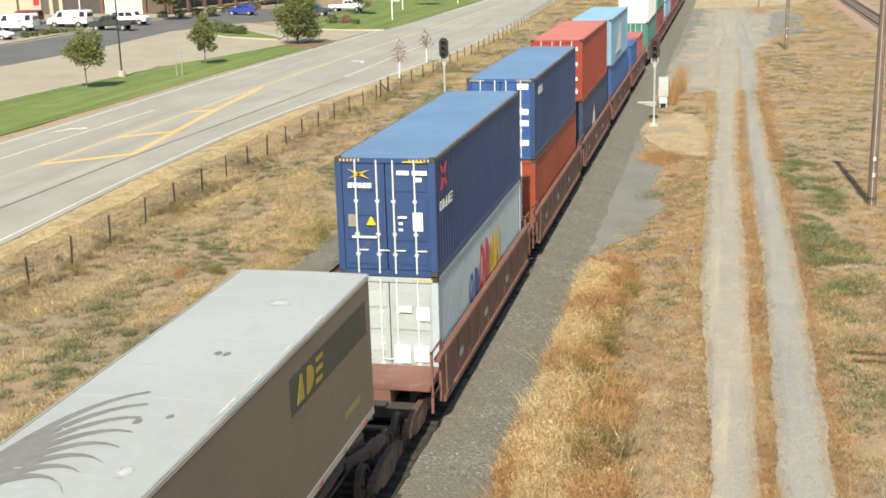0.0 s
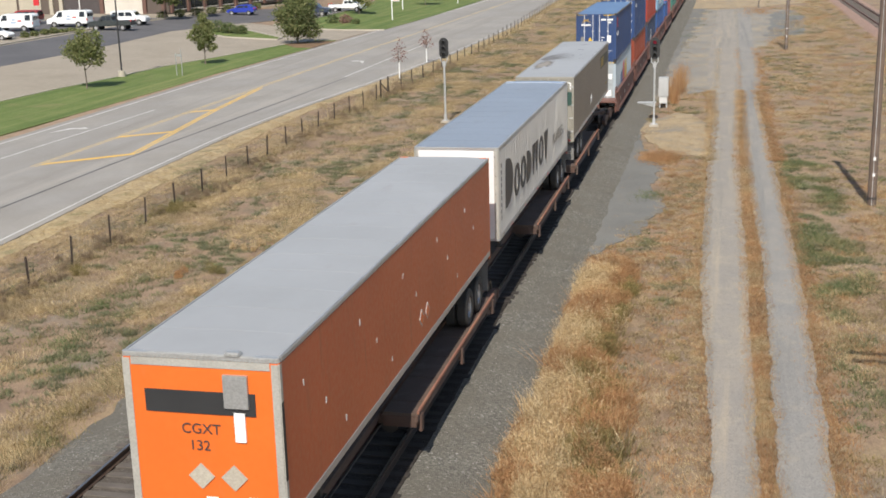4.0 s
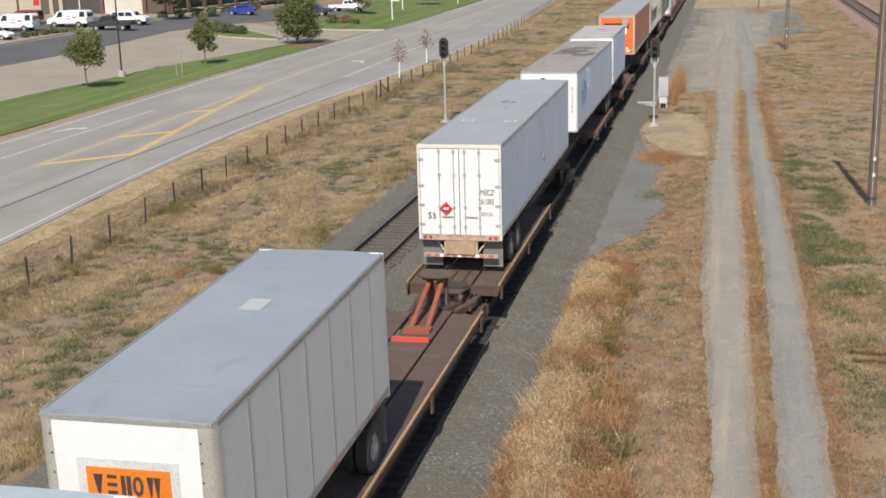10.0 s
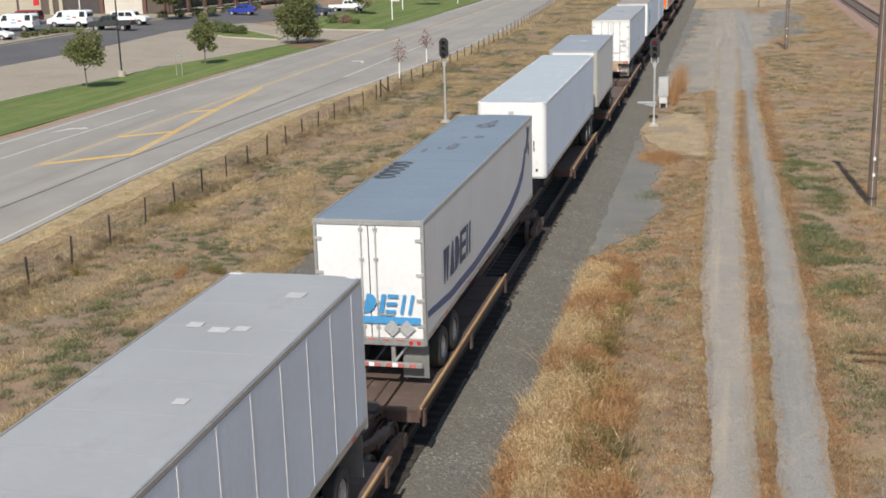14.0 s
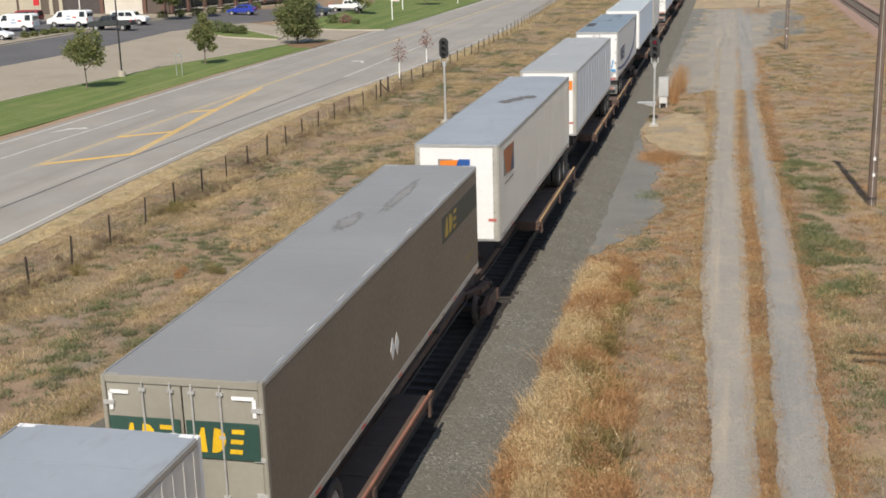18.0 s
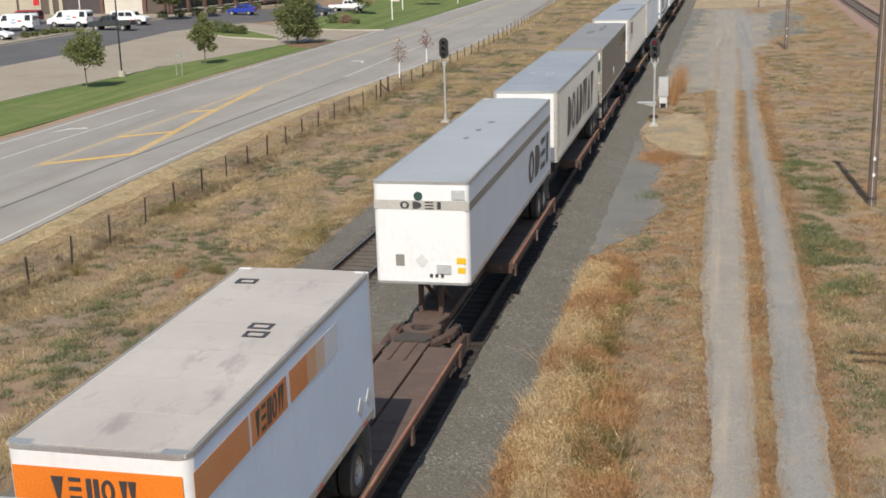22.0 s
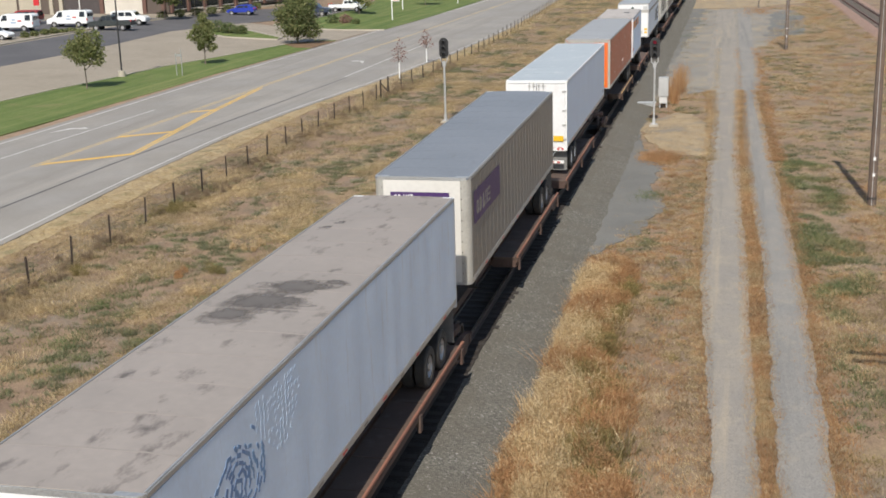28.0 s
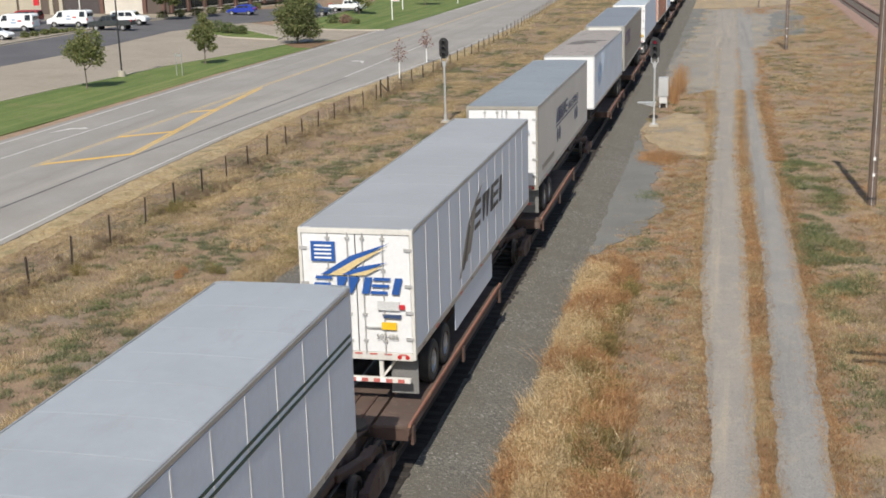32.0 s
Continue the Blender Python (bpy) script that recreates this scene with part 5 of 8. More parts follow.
def build_trailers():
    # from the front of the train to its end
    a = grey_freight_trailer(5.2, "r_grey")
    fan_stain(a, 16.1)
    blot(a, -.8, 5.2, .45, 1.5, "roof_tan", 4)
    for i, (x, y, rx, ry) in enumerate(((1.18, 12.0, .025, .5), (1.16, 9.6, .035, .5), (1.17, 10.7, .025, .35), (.2, 14.2, .16, .18), (.75, 7.4, .09, .16), (1.18, 13.6, .02, .5))):
        blot(a, x, y, rx, ry, "worn_pale", 20 + i)
    for i, (x, y) in enumerate(((.55, 9.1), (.2, 8.9), (.35, 11.6), (.2, 11.6))):
        blot(a, x, y, .06, .09, "streak_dark", 330 + i)
    rib_trailer(-13.3, False)
    orange_trailer(-31.4, False)
    t = trailer(-49.4, 8.53, "w_skylit_strong", "r_dirty", "short white pup trailer with a dusty roof", False, "w_white", rail="alu", roundness=.16, axles=1)
    blot(t, .1, 5.2, .26, .3, "stain_mid", 31)
    side_box("label_plate", .12, .5, 1.7, 1.9, "logo_red", t)
    side_box("number_bar", .25, .38, 2.2, 3.0, "logo_dark", t)
    placards(t, (7.72, 8.2), 1.64)
    part("side_cap", lathe_x(1.297, 3.9, 1.72, .1), "galv", t, "round grey cap")
    side_box("side_plate", 3.72, 3.95, 2.85, 3.08, "alu", t)
    for top_s, y in ((1, -67.35), (2, -335.5)):
        t = trailer(y, 16.2, "w_wavy", "r_tan", "white sheet-sided trailer with blue emblem and stained tan roof", False, "w_white", rail="alu", roundness=.12)
        dabs(t, 3.05, 3.0, 3, "emblem_blue")
        part("vent", lathe_y(-.25, 3.62, .13), "logo_green", t, "round green vent")
        end_box("emblem_plate", -.75, .35, 3.0, 3.4, "patch_pale", t)
        end_box("emblem_plate", -.45, -.2, 3.14, 3.26, "logo_slate", t, "", .01)
        end_box("plug_box", .1, .5, 1.4, 1.9, "alu", t, "aluminium plug box", .03)
        end_box("plug_recess", .18, .42, 1.46, 1.8, "under", t, "", .035)
        if top_s == 1:
            letters("53", .22, on_side(.7, 1.45), "logo_dark", t)
            for i, ch in enumerate("BCVZ290"):
                letters(ch, .17, on_end(1.02, 3.2 - i * .18), "logo_dark", t)
            bl = ((.1, 12.2, .7, .55), (-.3, 10.2, .95, .9), (-.6, 11.2, .35, .3), (.6, 8.2, .45, .5), (-.2, 8.9, .5, .35), (-.9, 9.0, .25, .3), (.5, 14.6, .18, .12), (.95, 8.9, .22, .5))
        else:
            end_box("label_plate", .45, .7, 2.9, 3.2, "under", t)
            bl = ((-.3, 7.6, .75, .5), (.1, 8.6, .6, .45), (-.5, 6.7, .45, .35), (.75, 9.0, .25, .2), (-.9, 13.4, .14, .12), (-.7, 13.9, .1, .08))
        for i, (x, yy, rx, ry) in enumerate(bl):
            blot(t, x, yy, rx, ry, "stain_mid", 40 + i, TOP0 + .004)
            blot(t, x + .05, yy + .1, rx * .86, ry * .84, "stain_dark", 140 + i, TOP0 + .007)
            for k in range(1 + i % 2):
                a = k * 1.7 + i
                blot(t, x + rx * 1.3 * math.cos(a), yy + ry * 1.35 * math.sin(a), rx * .2, ry * .17, "stain_mid", 240 + i * 5 + k, TOP0 + .005)
    t = trailer(-86.6, 16.1, "w_skylit", "r_grey", "white trailer with double doors and a red warning diamond", True, "w_white", rail="alu", seams=2.44, frame_mat="w_cream", sill="rust_frame")
    part("placard", prism(bmesh.new(), [(-.62, 2.06), (-.42, 2.27), (-.22, 2.06), (-.42, 1.85)], -.03, -.022, "y"), "logo_red", t, "red warning diamond")
    end_box("placard_bar", -.5, -.34, 2.03, 2.09, "white", t, "", .03)
    end_box("bumper_box", -.45, .45, .64, 1.06, "rusty_box", t, "rusty underride box", .03)
    letters("MECZ", .24, on_end(.64, 2.5) @ pose(0, 0, .004) @ Matrix.Diagonal((.68, 1, 1, 1)), "logo_grey", t)
    letters("261095", .24, on_end(.58, 2.22) @ pose(0, 0, .004) @ Matrix.Diagonal((.68, 1, 1, 1)), "logo_grey", t)
    letters("53/102", .16, on_end(.66, 1.86) @ pose(0, 0, .004) @ Matrix.Diagonal((.8, 1, 1, 1)), "logo_grey", t)
    letters("53", .26, on_end(-1.0, 1.75) @ pose(0, 0, .004), "logo_dark", t)
    placards(t, (8.88,), 2.04, "logo_red")
    for x, y, w, h in ((-.66, 4.65, .2, .22), (.82, 4.55, .2, .24)):
        framed_patch(t, x, y, w, h, "r_grey")
    for i, (x, y, rx, ry) in enumerate(((-.2, 9.3, .14, .3), (.15, 9.1, .08, .2), (.1, 7.6, .05, .15))):
        blot(t, x, y, rx, ry, "roof_shade", 300 + i)
    t = trailer(-108.0, 8.53, "w_white", "r_blue", "short white pup trailer with an orange sign on its front", False, "w_white", rail="alu", roundness=.17, axles=1, seams=1.22, posts=True)
    end_box("sign_border", -.75, .75, 2.72, 3.42, "patch_pale", t, "", .004)
    end_box("sign_panel", -.62, .62, 2.82, 3.3, "logo_orange", t, "orange sign panel", .012)
    end_blocks(t, -.52, .55, 2.92, 3.2, "veiiow", 0, "logo_dark", "black shapes on the sign", y=-.022)
    end_box("plug_box", -.5, 0.3, 1.35, 1.62, "under", t, "", .02)
    end_box("label_plate", .85, 1.1, 1.7, 1.85, "logo_red", t)
    top_patch("roof_patch", [(-.2, 4.6), (.2, 4.6), (.2, 5.2), (-.2, 5.2)], "patch_roof", t)
    t = trailer(-126.6, 16.2, "w_skylit_bright", "r_sheen", "plain white trailer with rounded front corners", False, "w_white", rail="w_white", roundness=.2, rim="white")
    end_box("label_plate", -1.0, -.6, 3.3, 3.6, "patch_pale", t)
    end_box("label_plate", -.1, .1, 3.55, 3.7, "galv", t)
    for x, z, w, h in ((.3, 3.3, .06, .24), (.65, 3.35, .15, .07), (.0, 3.2, .05, .05), (.85, 2.4, .04, .4)):
        end_box("label_plate", x - w / 2, x + w / 2, z - h / 2, z + h / 2, "under", t)
    letters("53", .22, on_side(.6, 1.45), "logo_dark", t)
    for i in range(4):
        part("gladhand", T((.2 + i * .25, -.03, 1.5), (.2 + i * .25, .0, 1.5), .05, 8), "under", t)
    # reefer with a blue swoosh
    t = trailer(-146.4, 16.1, "w_white", "r_darkblue", "white trailer with blue swoosh and a blue-grey roof", True, "w_white", rail="alu", seams=0, frame_mat="alu", rods=(.17,))
    logo_blocks(t, 1.75, 5.05, 2.02, 2.85, "wadien", .15, "logo_navy", "large dark blue name shapes", True, .82)
    bm = bmesh.new()
    lo = [(.2, 1.7), (2.6, 1.46), (5.6, 1.38), (9, 1.46), (11.2, 1.64), (12.8, 1.92), (13.7, 2.26), (14.3, 2.85)]
    for k, ((ya, za), (yb, zb2)) in enumerate(zip(lo, lo[1:])):
        wa, wb = .17 + .033 * k, .17 + .033 * (k + 1)
        prism(bm, [(ya, za), (yb, zb2), (yb - wb * .3, zb2 + wb), (ya - wa * .3, za + wa)], 1.2985, 1.3015)
    part("swoosh", bm, "swoosh_blue", t, "dark blue swoosh along the side")
    bm = bmesh.new()
    prism(bm, [(14.2, 2.95), (14.55, 2.95), (15.0, 3.5), (15.25, 3.78), (14.95, 3.72), (14.55, 3.85), (14.6, 3.55)], 1.2985, 1.3035)
    prism(bm, [(14.75, 3.12), (15.0, 2.75), (15.05, 3.0), (14.95, 3.3)], 1.2985, 1.3035)
    part("swoosh_tip", bm, "logo_navy", t, "dark blue angular tip")
    letters("53", .3, on_side(8.9, 1.55), "logo_dark", t)
    end_blocks(t, -1.0, 1.05, 1.85, 2.3, "wadien", .2, "logo_cyan", "bright blue name shapes", y=-.034)
    end_box("stripe", -1.17, 1.17, 1.6, 1.76, "logo_cyan", t, "bright blue stripe", .03)
    for x in (.5, .85):
        part("placard_holder", prism(bmesh.new(), [(x - .2, 1.5), (x, 1.3), (x + .2, 1.5), (x, 1.7)], -.05, -.04, "y"), "galv", t)
    for i in range(5):
        x = -.75 + i * .02
        yy = 4.85 + i * .48
        bm = bmesh.new()
        for q in range(12):
            a, b = q * .5236, (q + 1) * .5236
            prism(bm, [(-.92 + .3 * math.cos(a), yy + .22 * math.sin(a)), (-.92 + .3 * math.cos(b), yy + .22 * math.sin(b)), (-.92 + .22 * math.cos(b), yy + .13 * math.sin(b)), (-.92 + .22 * math.cos(a), yy + .13 * math.sin(a))], TOP0 - .03, TOP0 + .004, "z")
        part("roof_mark", bm, "logo_dark", t, "dark painted ring on the roof")
    for i, (x, y, rx, ry) in enumerate(((.1, 13.4, .26, .45), (.3, 14.0, .14, .6), (-.1, 11.1, .1, .2), (.34, 11.25, .14, .25), (-.08, 9.5, .13, .5), (-.8, 8.8, .08, .25), (-.45, 9.2, .05, .15))):
        blot(t, x, y, rx, ry, "blot_dark", 61 + i)
    t = trailer(-168.1, 16.1, "w_skylit_faint", "r_grey", "pale trailer with lapped side panels and patched roof", False, "w_white", rail="alu", seams=1.22, posts=True)
    for i, (x, y, w, h) in enumerate(((-.6, 13.4, .13, .12), (-.1, 13.2, .16, .12), (.25, 13.3, .12, .12), (.5, 15.2, .16, .15), (-.75, 7.2, .2, .2), (.6, 10.2, .1, .1))):
        top_patch("roof_patch", [(x - w, y - h), (x + w, y - h), (x + w, y + h), (x - w, y + h)], "worn_pale", t)
    end_box("painted_mark", .6, 1.1, 3.2, 3.6, "logo_orange", t, "orange painted mark")
    end_box("label_plate", .92, 1.14, 1.7, 1.78, "label_red", t)
    # white trailer with a three-coloured emblem
    t = trailer(-187.0, 16.1, "w_cream", "r_blue", "ribbed white trailer with an orange, grey and blue emblem", False, "w_white", rail="alu", ribs=.305, roundness=.14, posts=True)
    bm = bmesh.new()
    for c, q in (("logo_grey", ((-.55, 3.15), (-.3, 3.15), (-.1, 3.6), (-.55, 3.6))), ("logo_orange", ((-.5, 3.55), (-.45, 3.15), (-.1, 3.15), (.15, 3.58))), ("logo_blue", ((-.1, 3.15), (.12, 3.15), (.2, 3.42), (.42, 3.42), (.42, 3.6), (.08, 3.6)))):
        end_mark, k = bmesh.new(), {"logo_grey": 0, "logo_orange": 1, "logo_blue": 2}[c]
        prism(end_mark, q, -.012 - .005 * k, -.004, "y")
        part("emblem_field", end_mark, c, t)
    end_box("emblem_field", .2, .42, 3.15, 3.4, "logo_grey", t)
    end_box("name_bar", -.4, .42, 3.02, 3.1, "logo_grey", t)
    # Side copy of the front emblem; orange and blue darkened to paint in shade.
    for c, q in (("logo_grey", ((.8, 2.95), (1.25, 2.92), (1.95, 3.74), (.8, 3.75))), ("emblem_orange_shaded", ((.81, 3.7), (1.2, 2.95), (1.95, 2.9), (2.6, 3.72))), ("logo_navy", ((1.95, 2.9), (2.6, 2.87), (2.6, 3.7)))):
        em, k = bmesh.new(), {"logo_grey": 0, "emblem_orange_shaded": 1, "logo_navy": 2}[c]
        prism(em, q, 1.296, 1.3006 + .0012 * k)
        part("emblem_field", em, c, t)
    side_box("name_bar", .95, 2.55, 2.68, 2.74, "logo_grey", t)
    end_box("plug_box", .1, .5, 1.35, 1.75, "under", t, "", .02)
    end_box("label_plate", .95, 1.2, 1.78, 1.86, "label_red", t)
    for i in range(3):
        blot(t, -.1 + i * .35, 9.0 + i * .6, .3, .35, "stain_dark", 70 + i)
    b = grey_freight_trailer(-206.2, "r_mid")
    blot(b, .15, 12.4, .13, 1.7, "roof_shade", 75)
    blot(b, -.35, 9.6, .2, .8, "roof_shade", 76)
    for i in range(9):
        blot(b, 1.2, 1.0 + i * 1.6, .014 + .008 * (i % 3), .25 + .12 * (i % 4), "worn_pale", 340 + i)
    r = rib_trailer(-224.5, True)
    for x, y in ((-.95, 10.25), (-.62, 6.07), (.16, 6.18), (.22, 5.49)):
        framed_patch(r, x, y, .12, .14, "r_blue")
    # striped trailer
    t = trailer(-242.0, 16.0, "w_skylit_faint", "r_pale", "white trailer with grey stripes and dark angular name shapes", False, "w_white", rail="alu", roundness=.16)
    logo_blocks(t, 10.0, 14.75, 1.75, 2.86, "odei", .15, "logo_dark", "large dark angular name shapes", True, .82)
    side_box("stripe", .1, 15.4, 3.2, 3.43, "logo_grey", t, "grey-brown stripe")
    end_box("stripe", -1.27, 1.27, 3.25, 3.5, "stripe_grey", t, "grey stripe", .005)
    end_blocks(t, -.55, .6, 3.27, 3.47, "odei", 0, "logo_dark", "dark name shapes", y=-.018)
    part("vent", lathe_y(-.05, 3.62, .12), "logo_green", t, "round green vent")
    end_box("label_plate", -.72, -.48, 1.68, 2.0, "logo_grey", t)
    part("placard_holder", prism(bmesh.new(), [(-.18, 1.85), (.0, 1.66), (.18, 1.85), (.0, 2.04)], -.02, -.004, "y"), "patch_pale", t)
    end_box("plug_box", .4, .8, 1.5, 1.75, "galv", t, "", .03)
    end_box("label_plate", .95, 1.2, 1.78, 1.95, "logo_yellow", t)
    end_box("label_plate", .98, 1.18, 1.52, 1.68, "logo_yellow", t)
    end_box("marker_lamp", .85, 1.2, 3.55, 3.8, "galv", t, "", .03)
    for i in range(3):
        blot(t, -.1 + .1 * i, 6.5 + i * 1.6, .1, .22, "roof_shade", 80 + i)
    t = trailer(-259.5, 8.5, "w_skylit_strong", "r_dirty", "short white pup trailer with a faded orange band", False, "w_white", rail="alu", roundness=.17, axles=1)
    placards(t, (7.24, 7.78), 1.65)
    side_box("stripe", .12, 1.98, 3.2, 3.72, "stripe_orange", t, "orange band")
    side_box("stripe", 2.06, 3.55, 3.2, 3.72, "stripe_orange", t, "orange band")
    part("painted_mark", blocks(2.2, 3.45, 3.26, 3.66, "veiiow", .1, 1.3008, .003, .8), "logo_dark", t, "dark name shapes")
    for y0, y1, c in ((3.68, 4.5, "stripe_orange"), (4.5, 4.95, "fade_strong"), (4.95, 5.4, "fade_mid"), (5.4, 6.1, "fade_weak")):
        side_box("stripe", y0, y1, 3.2, 3.72, c, t, "orange band fading out")
    end_box("stripe", -1.2, 1.2, 3.2, 3.72, "logo_orange", t, "orange band", .004)
    end_blocks(t, -.65, .65, 3.28, 3.6, "veiiow", 0, "logo_dark", "black name shapes", y=-.016)
    side_box("label_plate", .12, .5, 1.7, 1.85, "logo_red", t)
    for x, y in ((-.77, 7.1), (.43, 4.7), (.49, 4.3)):
        for q in ((-.2, .2, 0, .06), (-.2, .2, .22, .28), (-.2, -.13, .06, .22), (.13, .2, .06, .22)):
            top_patch("roof_mark", [(x + q[0], y + q[2]), (x + q[1], y + q[2]), (x + q[1], y + q[3]), (x + q[0], y + q[3])], "logo_dark", t)
    orange_trailer(-277.4, True)
    t = trailer(-296.8, 16.1, "w_skylit", "r_sheen", "clean white trailer with bright wheels and double doors", True, "w_white", rail="w_white", rim="white", frame_mat="white", rods=(.11, .3))
    letters("53", .24, on_side(15.2, 1.5), "logo_dark", t)
    end_box("label_plate", -.75, -.35, 2.0, 2.55, "patch_pale", t, "", .03)
    end_box("label_plate", -.68, -.45, 2.25, 2.48, "logo_red", t, "", .033)
    end_box("label_plate", .72, 1.15, 1.48, 1.7, "logo_yellow", t, "yellow label", .03)
    end_box("label_plate", .58, .63, 1.75, 2.0, "under", t, "", .03)
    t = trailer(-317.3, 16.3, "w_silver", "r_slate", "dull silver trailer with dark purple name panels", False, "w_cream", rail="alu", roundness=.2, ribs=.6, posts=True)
    end_box("name_panel", -.85, .75, 3.3, 3.62, "logo_purple", t, "dark purple panel", .012)
    end_blocks(t, -.75, -.2, 3.38, 3.56, 5, 0, "white", "white name shapes", y=-.022)
    side_box("name_panel", .5, 4.3, 2.68, 3.54, "logo_purple", t, "dark purple panel", x=1.312)
    part("painted_mark", blocks(.8, 2.9, 2.85, 3.25, 5, 0, 1.3165, .003), "logo_grey", t)
    # grey trailer with long name
    t = trailer(-355.3, 16.2, "w_cream", "r_steel", "off-white trailer with dark name shapes and four dots", True, "w_white", rail="alu", rim="rim", frame_mat="frame_grey")
    logo_blocks(t, 4.8, 8.4, 2.7, 3.25, "aiiianoe", .18, "logo_navy", "dark name shapes", True, .82)
    logo_blocks(t, 8.6, 12.1, 2.7, 3.02, 11, .18, "logo_navy", "dark name shapes", True, .7)
    side_box("underline", 4.8, 12.2, 2.56, 2.62, "logo_navy", t)
    for yy in (5.3, 5.95, 11.1, 11.75):
        part("dot", lathe_x(1.297, yy, 2.2, .27), "logo_navy", t, "dark round dot")
    logo_blocks(t, 1.0, 4.2, 1.6, 1.78, 14, .1, "logo_grey", "small grey shapes", False, .6)
    end_blocks(t, -.95, .0, 3.1, 3.25, "aiiianoe", .25, "logo_navy", "dark blue name shapes", True, .8, y=-.034)
    end_blocks(t, .05, 1.0, 3.1, 3.2, 12, .25, "logo_slate", "grey-blue name shapes", True, .75, y=-.034)
    end_box("underline", -.95, 1.0, 3.05, 3.07, "logo_navy", t, "", .034)
    for x in (-.6, -.4, .4, .6):
        part("dot", lathe_y(x, 2.9, .09, -.034), "logo_blue", t)
    # white trailer with blue and gold swooshes
    t = trailer(-373.6, 16.1, "w_skylit_faint", "r_grey", "white trailer with dark wing stripes and a side skirt", True, "w_white", rail="alu", rim="rim", seams=1.22, skirt=True, frame_mat="w_cream")
    logo_blocks(t, 6.6, 10.7, 2.42, 3.15, "ewiei", .25, "logo_dark", "dark name shapes", True, .84)
    for i in range(4):
        em = bmesh.new()
        prism(em, [(4.6 + i * .4, 1.62 + i * .12), (4.85 + i * .4, 1.62 + i * .12), (6.1 + i * .3, 2.75 + i * .1), (7.3 + i * .2, 3.35 + i * .05), (5.8 + i * .3, 2.8 + i * .12)], 1.2985, 1.3005 + i * .0004)
        part("wing_stripe", em, "logo_grey" if i != 1 else "logo_dark", t)
    end_box("sign_panel", -1.0, -.45, 3.28, 3.72, "logo_blue", t, "blue sign", .03)
    for i in range(4):
        end_box("text_bar", -.92, -.53, 3.34 + i * .09, 3.38 + i * .09, "white", t, "", .034)
    end_blocks(t, -1.0, 1.0, 2.58, 2.95, "ewiei", .25, "logo_blue", "bright blue name shapes", True, .84, y=-.036)
    for i, (c, q) in enumerate((("logo_blue", ((-.8, 2.98), (-.1, 3.42), (.78, 3.72), (.2, 3.42), (-.55, 3.0))), ("gold_pale", ((-.62, 2.98), (.05, 3.36), (.7, 3.62), (.1, 3.26), (-.3, 2.98))),
                                ("logo_blue", ((-.3, 3.0), (.1, 3.18), (.72, 3.3), (.3, 3.12), (-.1, 2.99))), ("gold_pale", ((-.14, 2.99), (.3, 3.12), (.62, 3.2), (.25, 3.0), (.0, 2.98))))):
        em = bmesh.new()
        prism(em, q, -.0372 - .0008 * i, -.03, "y")
        part("wing_stripe", em, c, t)
    for x, z, w, h, c in ((.72, 2.32, .5, .2, "patch_pale"), (.8, 2.08, .4, .08, "logo_navy"), (.72, 1.86, .34, .16, "logo_yellow"), (1.02, 2.3, .14, .1, "logo_red")):
        end_box("label_plate", x - w / 2, x + w / 2, z - h / 2, z + h / 2, c, t, "", .034)
    letters("502486", .17, on_end(.42, 1.56) @ pose(0, 0, .028), "logo_grey", t)
    t = trailer(-394.0, 16.1, "w_skylit_faint", "r_pale", "white trailer with two thin dark green lines", True, "w_white", rail="alu", seams=1.22)
    for z in (3.0, 3.14):
        side_box("stripe", 2.0, 15.9, z, z + .06, "logo_green", t, "thin dark green line", x=1.303)


def lathe_y(x, z, r, y=-.004):
    bm = bmesh.new()
    tube(bm, (x, y - .02, z), (x, y, z), r, 16)
    return bm


def lathe_x(x, y, z, r):
    bm = bmesh.new()
    tube(bm, (x, y, z), (x + .004, y, z), r, 20)
    return bm


paint("roof_shade", (0.19, 0.183, 0.175), (0.225, 0.22, 0.212), big=2, rough=0.7)
paint("emblem_pale", (0.33, 0.43, 0.56), (0.40, 0.49, 0.6), big=0.9, rough=0.5)
paint("emblem_blue", (0.10, 0.17, 0.33), (0.2, 0.33, 0.5), big=0.9, rough=0.5)
paint("worn_pale", (0.36, 0.365, 0.37), (0.46, 0.46, 0.455), big=3, rough=0.7)
paint("panel_shaded", (0.05, 0.055, 0.043), (0.062, 0.064, 0.052), rough=0.6)
paint("yellow_shaded", (0.42, 0.29, 0.04), (0.36, 0.25, 0.04), rough=0.6)
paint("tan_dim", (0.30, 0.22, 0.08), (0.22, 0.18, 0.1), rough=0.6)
paint("fade_strong", (0.60, 0.33, 0.18), (0.59, 0.38, 0.25), big=0.6, rough=0.5)
paint("fade_mid", (0.60, 0.45, 0.36), (0.60, 0.50, 0.44), big=0.6, rough=0.5)
paint("fade_weak", (0.60, 0.60, 0.62), (0.60, 0.64, 0.70), big=0.6, rough=0.5)
paint("stripe_grey", (0.45, 0.43, 0.39), rough=0.5)
paint("stripe_orange", (0.60, 0.17, 0.035), (0.58, 0.27, 0.12), big=0.6, rough=0.5)
build_trailers()

